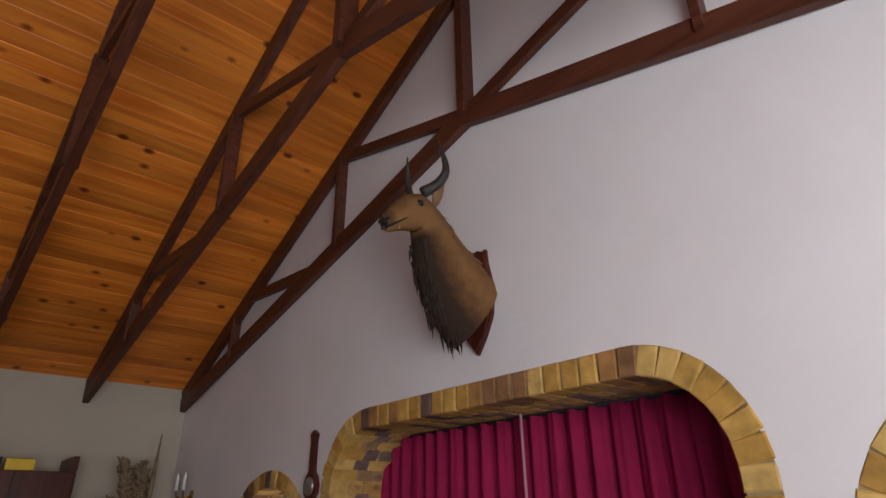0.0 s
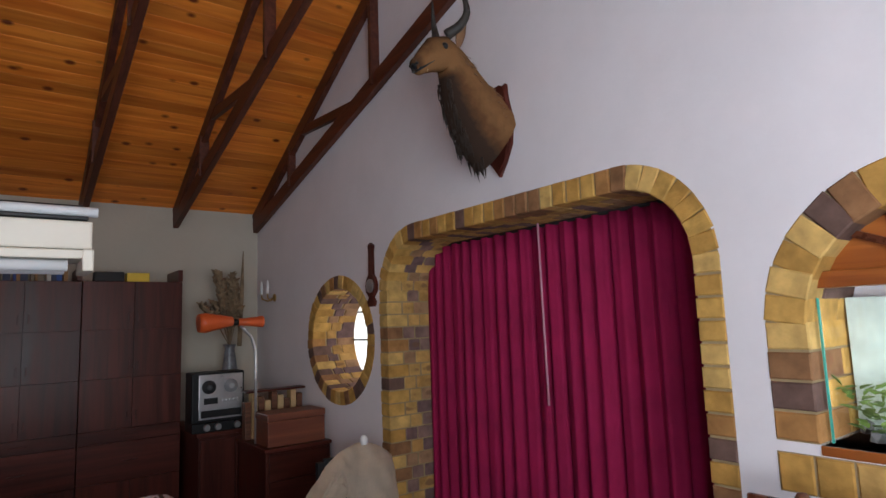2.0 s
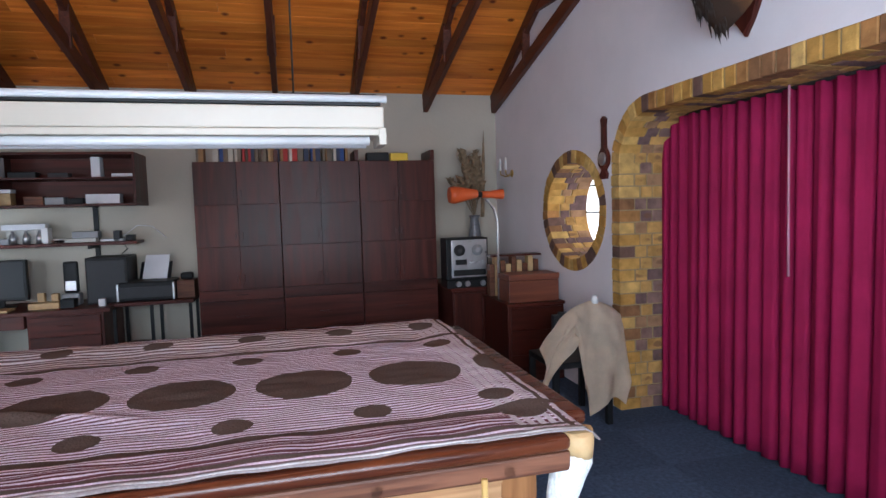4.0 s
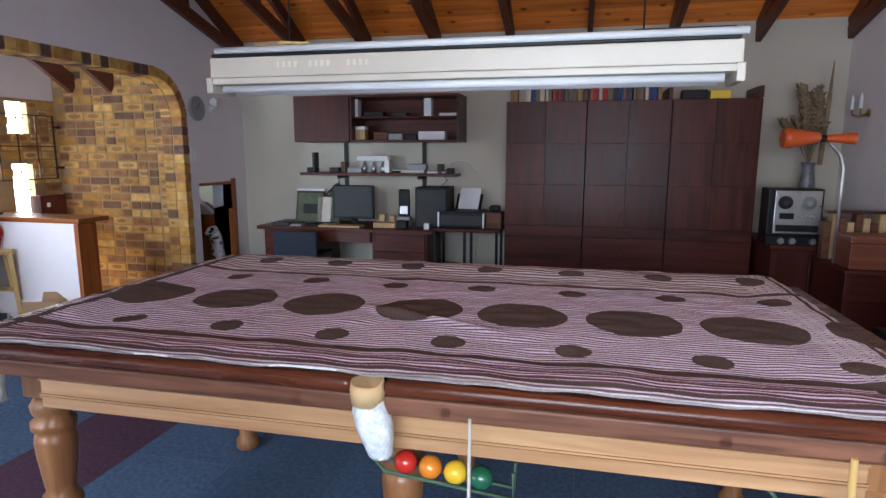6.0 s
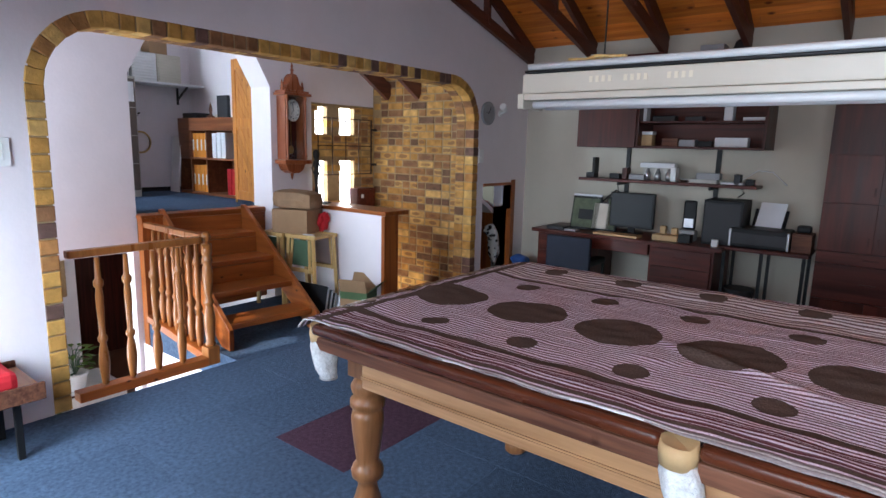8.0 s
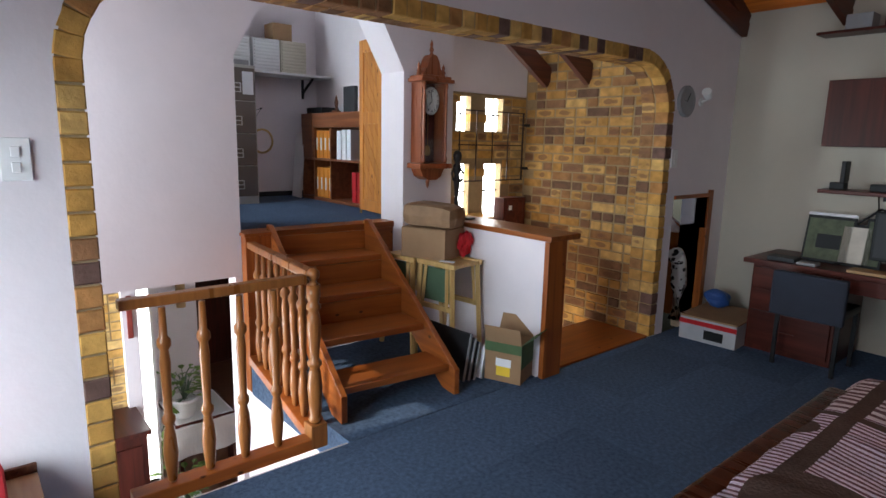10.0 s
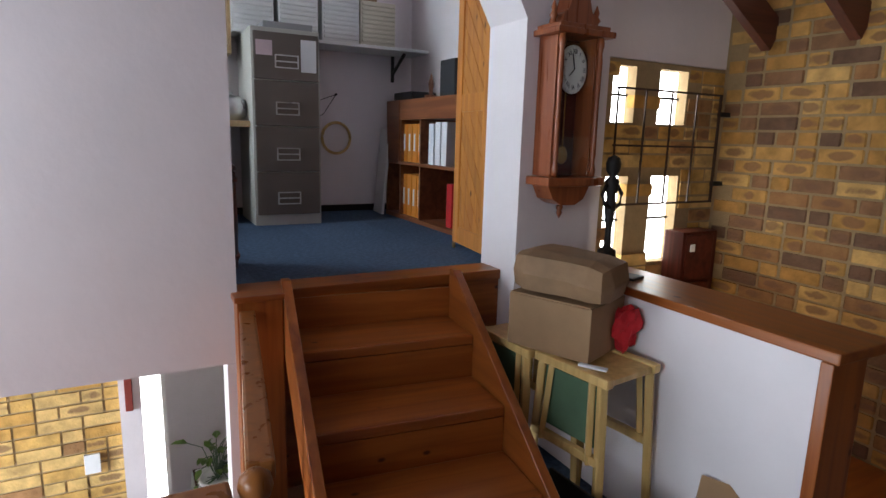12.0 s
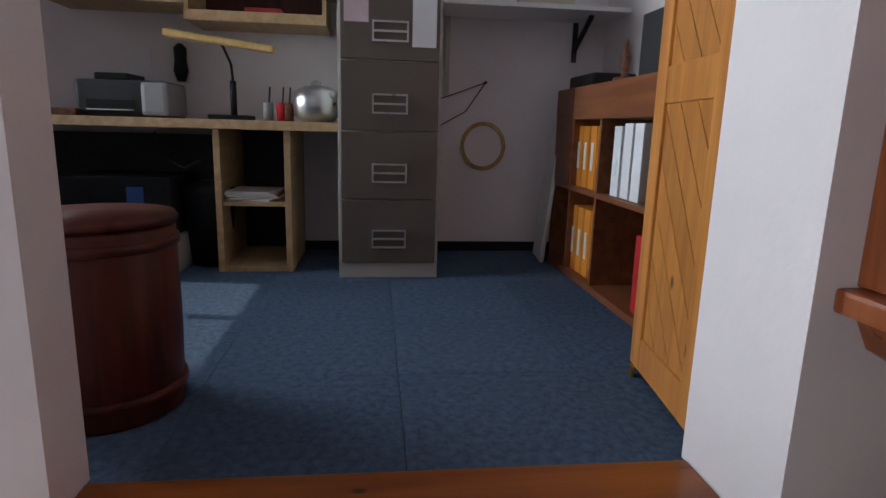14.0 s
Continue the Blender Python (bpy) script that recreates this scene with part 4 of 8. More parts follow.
tc = nt.nodes.new("ShaderNodeTexCoord")
sep = nt.nodes.new("ShaderNodeSeparateXYZ")
wob = nt.nodes.new("ShaderNodeTexNoise")
wob.inputs["Scale"].default_value = 3.5
wmix = nt.nodes.new("ShaderNodeVectorMath")
wmix.operation = "MULTIPLY_ADD"
wmix.inputs[1].default_value = (0.02, 0.045, 0.0)
nt.links.new(tc.outputs["UV"], wob.inputs["Vector"])
nt.links.new(wob.outputs["Color"], wmix.inputs[0])
nt.links.new(tc.outputs["UV"], wmix.inputs[2])
nt.links.new(wmix.outputs["Vector"], sep.inputs["Vector"])


def node(op, a, b=None, c=None):
    n_ = nt.nodes.new("ShaderNodeMath")
    n_.operation = op
    for i, v in enumerate((a, b, c)):
        if v is None:
            continue
        if isinstance(v, (int, float)):
            n_.inputs[i].default_value = v
        else:
            nt.links.new(v, n_.inputs[i])
    return n_.outputs[0]


U, V = sep.outputs["X"], sep.outputs["Y"]


def mixc(f, a, b):
    m_ = nt.nodes.new("ShaderNodeMix")
    m_.data_type = "RGBA"
    nt.links.new(f, m_.inputs["Factor"])
    for key, v in (("A", a), ("B", b)):
        if isinstance(v, tuple):
            m_.inputs[key].default_value = (*v, 1)
        else:
            nt.links.new(v, m_.inputs[key])
    return m_.outputs["Result"]


def dots(pitch, off, v0, r):
    """1 inside round spots of radius r at every pitch along u on the line v0."""
    du = node("MULTIPLY", node("SUBTRACT", node("FRACT", node("ADD", node("DIVIDE", node("SUBTRACT", U, off), pitch), 0.5)), 0.5), pitch)
    dv = node("SUBTRACT", V, v0)
    d = node("SQRT", node("ADD", node("MULTIPLY", du, du), node("MULTIPLY", dv, dv)))
    return node("LESS_THAN", d, r)


def band(v0, v1):
    return node("MULTIPLY", node("GREATER_THAN", V, v0), node("LESS_THAN", V, v1))


fine = node("GREATER_THAN", node("FRACT", node("MULTIPLY", V, 62.0)), 0.45)
wide = node("GREATER_THAN", node("FRACT", node("MULTIPLY", V, 34.0)), 0.5)
col = mixc(fine, (0.20, 0.10, 0.125), (0.86, 0.77, 0.89))
col = mixc(node("MULTIPLY", band(2.03, 2.31), wide), col, (0.80, 0.74, 0.75))
col = mixc(node("MULTIPLY", band(2.05, 2.31), node("SUBTRACT", 1.0, wide)), col, (0.20, 0.12, 0.13))
col = mixc(node("MULTIPLY", band(1.04, 1.15), node("GREATER_THAN", node("FRACT", node("MULTIPLY", V, 45.0)), 0.6)), col, (0.16, 0.06, 0.07))
# borders across the two ends
end = node("GREATER_THAN", U, -0.045)
across = node("GREATER_THAN", node("FRACT", node("MULTIPLY", U, 40.0)), 0.35)
col = mixc(node("MULTIPLY", end, across), col, (0.62, 0.56, 0.60))
for u0, u1 in ((0.066, 0.08), (-2.245, -2.21)):
    col = mixc(node("MULTIPLY", node("GREATER_THAN", U, u0), node("LESS_THAN", U, u1)), col, (0.115, 0.083, 0.07))
BROWN = (0.115, 0.083, 0.07)
for a, b in ((1.168, 1.205), (1.035, 1.05), (2.0, 2.03)):
    col = mixc(band(a, b), col, BROWN)
col = mixc(band(0.8, 1.02), col, (0.24, 0.20, 0.20))
col = mixc(band(1.004, 1.012), col, (0.62, 0.60, 0.60))
for pitch, off, v0, r in ((0.326, -0.168, 1.585, 0.137), (0.326, -0.338, 1.29, 0.047), (0.326, -0.345, 1.905, 0.05), (0.334, -0.345, 2.225, 0.052), (2.36, 0.012, 1.15, 0.055)):
    col = mixc(dots(pitch, off, v0, r), col, BROWN)
nz = nt.nodes.new("ShaderNodeTexNoise")
nz.inputs["Scale"].default_value = 160
nt.links.new(tc.outputs["UV"], nz.inputs["Vector"])
hs = nt.nodes.new("ShaderNodeHueSaturation")
mr = nt.nodes.new("ShaderNodeMapRange")
mr.inputs["To Min"].default_value, mr.inputs["To Max"].default_value = 0.55, 1.45
nt.links.new(nz.outputs["Fac"], mr.inputs["Value"])
nt.links.new(mr.outputs["Result"], hs.inputs["Value"])
nt.links.new(col, hs.inputs["Color"])
nt.links.new(hs.outputs["Color"], bs.inputs["Base Color"])
bp = nt.nodes.new("ShaderNodeBump")
bp.inputs["Strength"].default_value, bp.inputs["Distance"].default_value = 0.5, 0.004
nt.links.new(nz.outputs["Fac"], bp.inputs["Height"])
nt.links.new(bp.outputs["Normal"], bs.inputs["Normal"])

bm = bmesh.new()
uvl = bm.loops.layers.uv.new("UVMap")
NXc, NYc = 150, 84
X0, X1, Y0, Y1 = PX0 - 0.04, PX1 + 0.03, PY0 - 0.045, PY1 + 0.06
grid = []
for i in range(NXc + 1):
    row = []
    for j in range(NYc + 1):
        x, y = X0 + (X1 - X0) * i / NXc, Y0 + (Y1 - Y0) * j / NYc
        edge = 0.02 * noise.noise(Vector((x * 2.5, 0, 3))) + 0.008 * noise.noise(Vector((x * 11, 0, 7)))
        yy = y + edge * (1 if j < 6 else 0)
        ox = max(0, PX0 - 0.01 - x, x - PX1 - 0.005)
        oy = max(0, PY0 - 0.055 - yy, yy - PY1 - 0.055)
        inner = min(x - PX0 - 0.06, PX1 - 0.06 - x, y - PY0 - 0.05, PY1 - 0.05 - y)
        sag = -0.012 * min(1, max(0, inner) / 0.10)
        z = 0.899 + sag + 0.005 * noise.noise(Vector((x * 6, y * 6, 0))) + 0.0045 * noise.noise(Vector((x * 9 + y * 12, y * 22 - x * 6, 2)))
        along = (x + 1.40) * 0.93 + (y - 1.58) * -0.37
        across = (x + 1.40) * 0.37 + (y - 1.58) * 0.93
        z += 0.016 * math.exp(-(across / 0.022) ** 2) * min(1, max(0, along + 0.02) * 6) * min(1, max(0, 0.62 - along) * 4)
        z -= 0.9 * max(ox, oy) + 0.012 * (min(1, max(0, 0.1 - min(x - X0, X1 - x)) / 0.1) ** 2)
        row.append(bm.verts.new((x, yy, max(z, 0.84))))
    grid.append(row)
for i in range(NXc):
    for j in range(NYc):
        f = bm.faces.new((grid[i][j], grid[i + 1][j], grid[i + 1][j + 1], grid[i][j + 1]))
        f.smooth = True
        for l in f.loops:
            l[uvl].uv = (l.vert.co.x, l.vert.co.y)
throw = new("throw_blanket", mesh_of("throw_blanket", bm, THROW))
sol = throw.modifiers.new("thickness", "SOLIDIFY")
sol.thickness, sol.offset = 0.004, 1.0
tagged(throw, "striped mauve and brown woven throw with round spots over the table", "blanket")

# ---------------------------------------------------------------- fluorescent light over the table
LX0, LX1, LY, LZ = -1.98, -0.215, 1.80, 1.592
fl = thing("fluorescent_light", ((LX0 + LX1) / 2, LY, LZ), "long cream fluorescent table light hung on chains", "hanging light")
w2 = (LX1 - LX0) / 2
part("housing", block(-w2, w2, -0.05, 0.05, 0.055, 0.125, 0.006), CREAMMETAL, fl, "cream enamel housing")
part("top_tray", block(-w2 + 0.01, w2 - 0.01, -0.055, 0.09, 0.127, 0.136, 0.003), BLACK, fl, "black upper tray")
part("reflector", block(-w2 + 0.01, w2 - 0.01, -0.07, 0.07, 0.030, 0.052, 0.004), CREAMMETAL, fl)
for y in (-0.045, 0.045):
    bm = bmesh.new()
    tube(bm, [(-w2 + 0.05, y, 0.015), (w2 - 0.05, y, 0.015)], 0.014, 12)
    part("tube", bm, TUBEWHITE, fl, "unlit white fluorescent tube")
bm = bmesh.new()
tube(bm, [(-w2 + 0.02, -0.04, 0.149), (w2 + 0.01, -0.04, 0.149)], 0.0125, 12)
part("spare_tube", bm, TUBEWHITE, fl, "white tube lying along the top")
for s in (1, -1):
    part("end_cap", block(s * (w2 - 0.01) - 0.012, s * (w2 - 0.01) + 0.012, -0.075, 0.075, 0.0, 0.054, 0.004), CREAMMETAL, fl)
    bm = bmesh.new()
    tube(bm, [(s * (w2 - 0.28), 0.02, 0.136), (s * (w2 - 0.28), 0.02, roof_z(LY + 0.02) - LZ - 0.002)], 0.003, 6)
    part("hanger", bm, IRON, fl, "thin hanging wire")
VENT = mat("cream_shadow_slot", (0.60, 0.54, 0.42), 0.5, vary=0.05)
for g in (-0.62, -0.5, -0.36):
    for k in range(4):
        part("vent_slot", block(g + 0.022 * k, g + 0.022 * k + 0.012, -0.0515, -0.0495, 0.085, 0.105), VENT, fl)
bm = bmesh.new()
box(bm, -0.15, 0.15, -0.05, 0.05, 0, 0.035, 0.005)
single("black_case", bm, BLACK, "flat black case lying on the table light", "case", at=(-0.38, LY + 0.04, LZ + 0.1365))
bm = bmesh.new()
rng = random.Random(3)
for k in range(14):
    a = rng.uniform(-0.4, 0.4)
    tube(bm, [(-0.1, rng.uniform(-0.05, 0.05), 0.01 + 0.0025 * k), (0.0, a * 0.15, 0.014 + 0.0025 * k), (0.1, rng.uniform(-0.05, 0.05), 0.01 + 0.0025 * k)], 0.006, 6)
single("rope_bundle", bm, BAMBOO, "bundle of yellow cane on top of the light", "bundle", at=(-1.72, LY + 0.03, LZ + 0.131))

# ---------------------------------------------------------------- wine curtains in the arch
def curtain(name, y0, y1, seed):
    bm = bmesh.new()
    n_, rows = 150, 14
    g = []
    for i in range(n_ + 1):
        f = i / n_
        y = y0 + (y1 - y0) * f
        ph = f * (y1 - y0) / 0.098 * 2 * math.pi + 1.2 * math.sin(5 * f + seed)
        col_ = []
        for j in range(rows + 1):
            h = j / rows
            amp = 0.020 + 0.016 * (1 - h)
            x = 1.885 + amp * math.sin(ph + 0.25 * math.sin(3 * h + seed)) + 0.008 * math.sin(2.3 * ph + seed)
            col_.append(bm.verts.new((x, y + 0.012 * math.cos(ph) * (1 - h), 0.015 + 1.905 * h)))
        g.append(col_)
    for i in range(n_):
        for j in range(rows):
            bm.faces.new((g[i][j], g[i + 1][j], g[i + 1][j + 1], g[i][j + 1])).smooth = True
    t = thing(name, (0, 0, 0), "floor-length wine red curtain closing the brick arch", "curtain", "curtains in the arch")
    ob = part("cloth", bm, CURTAIN, t)
    s_ = ob.modifiers.new("thickness", "SOLIDIFY")
    s_.thickness = 0.003
    return t


curtain("curtain", 1.20, 2.225, 0.4)
curtain("curtain", 2.20, 3.31, 2.1)
# pink tube stands in for the bright gap line between the curtains
bm = bmesh.new()
tube(bm, [(1.838, 2.215, 1.93), (1.836, 2.21, 1.5), (1.836, 2.205, 1.0)], 0.006, 8)
single("curtain_join_line", bm, mat("pale_pink_join", (0.55, 0.25, 0.32), 0.8), "pale pink line down the curtain join", "curtain rod")
structure("wall_beyond_curtain", block(RW + 0.44, RW + 0.5, 0.9, 3.6, -0.1, 2.4), PLASTER)
bm = bmesh.new()
tube(bm, [(1.885, 1.15, 1.925), (1.885, 3.36, 1.925)], 0.011, 8)
single("curtain_rod", bm, IRON, "dark curtain rod across the arch", "curtain rod")

# ---------------------------------------------------------------- oval window
ov = structure("window_5", block(RW + 0.372, RW + 0.384, OVY - OVA, OVY + OVA, OVZ - OVB, OVZ + OVB), glow("oval_daylight", (0.93, 0.98, 1.0), 1.7), "bright oval window at the end of the brick reveal")
for dz in (-0.26, -0.02, 0.2):
    part("glazing_bar", block(RW + 0.355, RW + 0.371, OVY - OVA + 0.06, OVY + OVA - 0.06, OVZ + dz - 0.006, OVZ + dz + 0.006), IRON, ov)
part("glazing_bar", block(RW + 0.357, RW + 0.3705, OVY - 0.006, OVY + 0.006, OVZ - OVB + 0.08, OVZ + OVB - 0.08), IRON, ov)

# ---------------------------------------------------------------- planted glass tank in the niche
NL = 1.50
structure("trim_niche_board", block(RW + 0.05, RW + 0.14, N0 + NRING, N1 - NRING, NL, NL + 0.05, 0.004), OREGON_Y, "pine rail across the niche")
NS, NM = (N0 + N1) / 2, (N1 - N0) / 2 - NRING
bm = bmesh.new()
prism(bm, [(NS + NM * math.cos(math.pi * k / 20), NL + 0.052 + (NTOP - NRING - NL - 0.055) * math.sin(math.pi * k / 20)) for k in range(21)], "x", RW + 0.10, RW + 0.13)
structure("trim_niche_lunette", bm, OREGON_Y, "pine boarded half-round panel")
for a in (40, 65, 90, 115, 140):
    bm = bmesh.new()
    r = (NTOP - NL - NRING - 0.06)
    bar(bm, (RW + 0.09, NS, NL + 0.06), (RW + 0.09, NS + 0.9 * NM * math.cos(radians(a)), NL + 0.05 + r * math.sin(radians(a))), 0.03, 0.022)
    structure("trim_niche_rib", bm, RAILWOOD)
structure("trim_niche_sill", block(RW - 0.004, RW + 0.355, N0 + NRING, N1 - NRING, NSILL - 0.03, NSILL, 0.005), OREGON_Y, "thin wooden board under the tank")
tk = thing("glass_tank", (RW + 0.16, NS, NSILL), "planted glass tank standing in the brick niche", "aquarium")
TL = NM - 0.01
part("pane", block(-0.105, -0.101, -TL, TL, 0.0, NL - NSILL - 0.03), GLASS, tk, "clear glass pane with green edges").visible_shadow = False
part("backing", block(0.12, 0.135, -TL, TL, 0.0, NL - NSILL - 0.03), mat("misty_backing", (0.5, 0.58, 0.52), 0.6, vary=0.3, scale=5), tk, "misted pale green backing")
part("water_edge", block(-0.107, -0.098, TL - 0.006, TL, 0, NL - NSILL - 0.03), mat("green_glass_edge", (0.05, 0.35, 0.28), 0.2), tk, "green glass edge")
bm = bmesh.new()
rng = random.Random(9)
for k in range(60):
    bmesh.ops.create_icosphere(bm, subdivisions=1, radius=rng.uniform(0.012, 0.03), matrix=Matrix.Translation((rng.uniform(-0.08, 0.1), rng.uniform(-TL + 0.02, TL - 0.02), rng.uniform(0.01, 0.03))))
part("pebbles", bm, GREY, tk, "grey pebbles")
bm = bmesh.new()
for k in range(22):
    y0_ = rng.uniform(-TL + 0.05, TL - 0.05)
    a = rng.uniform(0, 6.28)
    for j in range(9):
        q = (rng.uniform(-0.06, 0.08), y0_ + math.cos(a) * 0.02 * j, 0.03 + 0.016 * j)
        leaf(bm, q, (rng.uniform(-1, 1), rng.uniform(-1, 1), 0.4), 0.05)
part("ferns", bm, LEAF, tk, "light green fern fronds")
area_lamp("niche_light", (RW + 0.26, NS, NL - 0.04), (RW + 0.2, NS, 0), 0.1, 0.7, 2.5)
structure("wall_niche_back", block(RW + 0.36, RW + 0.40, N0 - 0.05, N1 + 0.05, NSILL - 0.1, NTOP + 0.05), PLASTER)

vs_ = thing("valet_stand", (1.25, 0.64, 0), "brown wooden stand with round posts and a cross rail", "stand")
for y in (-0.16, 0.16):
    bm = bmesh.new()
    lathe(bm, [(0.02, 0), (0.02, 0.9), (0.017, 0.955), (0.019, 0.965), (0.012, 0.978), (0.002, 0.98)], at=(0, y, 0), segs=16)
    part("post", bm, CHEEK, vs_)
    bm = bmesh.new()
    bar(bm, (-0.17, y, 0.02), (0.17, y, 0.02), 0.04, 0.036, bevel=0.006)
    part("foot", bm, CHEEK, vs_)
bm = bmesh.new()
bar(bm, (0.021, -0.31, 0.925), (0.021, 0.31, 0.925), 0.02, 0.045, bevel=0.006)
part("cross_rail", bm, RAILWOOD, vs_)
bm = bmesh.new()
bar(bm, (0, -0.14, 0.3), (0, 0.14, 0.3), 0.02, 0.04, bevel=0.005)
part("stretcher", bm, CHEEK, vs_)

# ---------------------------------------------------------------- antelope head trophy
HIDE = bpy.data.materials.new("antelope_hide")
HIDE.use_nodes = True
ht = HIDE.node_tree
hb = ht.nodes["Principled BSDF"]
hb.inputs["Roughness"].default_value, hb.inputs["Specular IOR Level"].default_value = 0.9, 0.1
htc = ht.nodes.new("ShaderNodeTexCoord")
hsep = ht.nodes.new("ShaderNodeSeparateXYZ")
ht.links.new(htc.outputs["UV"], hsep.inputs["Vector"])
hn = ht.nodes.new("ShaderNodeTexNoise")
hn.inputs["Scale"].default_value, hn.inputs["Detail"].default_value = 26, 6
ht.links.new(htc.outputs["Object"], hn.inputs["Vector"])
ha = ht.nodes.new("ShaderNodeMath")
ha.operation = "MULTIPLY_ADD"
ha.inputs[1].default_value = 0.3
ht.links.new(hn.outputs["Fac"], ha.inputs[0])
ht.links.new(hsep.outputs["X"], ha.inputs[2])
hr = ht.nodes.new("ShaderNodeValToRGB")
hr.color_ramp.elements[0].position, hr.color_ramp.elements[0].color = 0.38, (0.035, 0.02, 0.014, 1)
hr.color_ramp.elements[1].position, hr.color_ramp.elements[1].color = 0.80, (0.20, 0.098, 0.040, 1)
e_ = hr.color_ramp.elements.new(0.55)
e_.color = (0.095, 0.044, 0.020, 1)
ht.links.new(ha.outputs[0], hr.inputs["Fac"])
ht.links.new(hr.outputs["Color"], hb.inputs["Base Color"])
hbp = ht.nodes.new("ShaderNodeBump")
hbp.inputs["Strength"].default_value = 0.6
hbp.inputs["Distance"].default_value = 0.01
ht.links.new(hn.outputs["Fac"], hbp.inputs["Height"])
ht.links.new(hbp.outputs["Normal"], hb.inputs["Normal"])
TY, TZ = 2.165, 2.37
HIDE_EAR = mat("ear_hide", (0.20, 0.10, 0.05), 0.9, vary=0.25, scale=20)
HORN = mat("ridged_horn", (0.03, 0.024, 0.02), 0.5, vary=0.4, scale=30, bump=0.5, bump_scale=90)
tr = thing("hunting_trophy", (RW, TY, TZ), "mounted antelope head with short horns on a dark wooden shield", "trophy")
bm = bmesh.new()
sh = [(0.0, 0.22), (0.035, 0.205), (0.07, 0.215), (0.075, 0.15), (0.105, 0.03), (0.09, -0.09), (0.05, -0.17), (0.0, -0.24)]
prism(bm, sh + [(-y, z) for y, z in sh[-2:0:-1]], "x", -0.03, -0.002)
bmesh.ops.bevel(bm, geom=[e for e in bm.edges if all(abs(v.co.x + 0.03) < 1e-5 for v in e.verts)], offset=0.01, segments=2, affect="EDGES")
part("shield", bm, MAHOG, tr, "dark stained wooden shield")
# neck and head as rings round a bent axis: (x out from wall, y, z, half width, half height, tilt)
NECK = [(-0.03, 0, -0.05, 0.118, 0.21, 0), (-0.10, 0, -0.005, 0.114, 0.195, 0), (-0.165, 0, 0.068, 0.102, 0.170, 0), (-0.22, 0, 0.148, 0.088, 0.138, 0), (-0.26, 0, 0.225, 0.074, 0.108, 0), (-0.30, 0, 0.285, 0.066, 0.088, 0), (-0.350, -0.004, 0.305, 0.070, 0.088, 0), (-0.402, -0.012, 0.287, 0.064, 0.078, 0), (-0.450, -0.019, 0.250, 0.048, 0.060, 0), (-0.490, -0.026, 0.217, 0.038, 0.046, 0), (-0.518, -0.030, 0.195, 0.033, 0.039, 0), (-0.530, -0.032, 0.186, 0.020, 0.023, 0)]
bm = bmesh.new()
uvl = bm.loops.layers.uv.new("UVMap")
rings, shade = [], {}
axis = [Vector(p[:3]) for p in NECK]
for i, (x, y, z, a, b, _) in enumerate(NECK):
    d = (axis[min(i + 1, len(axis) - 1)] - axis[max(i - 1, 0)]).normalized()
    side = d.cross(Vector((0, 0, 1))).normalized()
    up = side.cross(d).normalized()
    ring = []
    for k in range(24):
        t_ = 2 * math.pi * k / 24
        low = max(0, -math.sin(t_))
        rr = 1 + (0.05 * noise.noise(Vector((x * 9, t_ * 2, 1))))
        v = bm.verts.new(Vector((x, y, z)) + side * a * math.cos(t_) * rr + up * b * math.sin(t_) * rr)
        dark = (0.62 if i < 5 else 0.66) + 0.0
        tone = dark - (0.62 * low ** 1.3 if i < 5 else -0.12 * low) - (0.30 if i >= 10 and low < 0.3 else 0) - (0.22 * max(0, math.sin(t_)) if 5 <= i < 10 else 0)
        shade[v] = max(0, tone)
        ring.append(v)
    rings.append(ring)
for p, q in zip(rings, rings[1:]):
    for k in range(24):
        f = bm.faces.new((p[k], p[(k + 1) % 24], q[(k + 1) % 24], q[k]))
        f.smooth = True
        for l in f.loops:
            l[uvl].uv = (shade[l.vert], 0.5)
bm.faces.new(rings[-1])
part("head", bm, HIDE, tr, "brown hide, darker down the throat")
rng = random.Random(11)
bm = bmesh.new()
for k in range(170):
    i = rng.choice([0, 1, 1, 2, 2, 3])
    x, y, z, a, b, _ = NECK[i]
    f = rng.random()
    x2, y2, z2, a2, b2, _ = NECK[i + 1]
    p = Vector((x + (x2 - x) * f, y + (y2 - y) * f + rng.uniform(-0.05, 0.05), z + (z2 - z) * f))
    d = (axis[i + 1] - axis[i]).normalized()
    up = d.cross(Vector((0, 0, 1))).normalized().cross(d)
    root = p - up * (b + (b2 - b) * f) * 0.9
    l = rng.uniform(0.03, 0.075)
    tip = root + Vector((rng.uniform(0.0, 0.02), rng.uniform(-0.01, 0.01), -l))
    tube(bm, [root, (root + tip) / 2, tip], [0.006, 0.004, 0.0006], 5)
part("beard", bm, mat("dark_brown_hair", (0.03, 0.018, 0.012), 0.9, vary=0.3, scale=20), tr, "dark shaggy throat mane")
fwd = (axis[8] - axis[6]).normalized()
side = fwd.cross(Vector((0, 0, 1))).normalized()
up = side.cross(fwd)
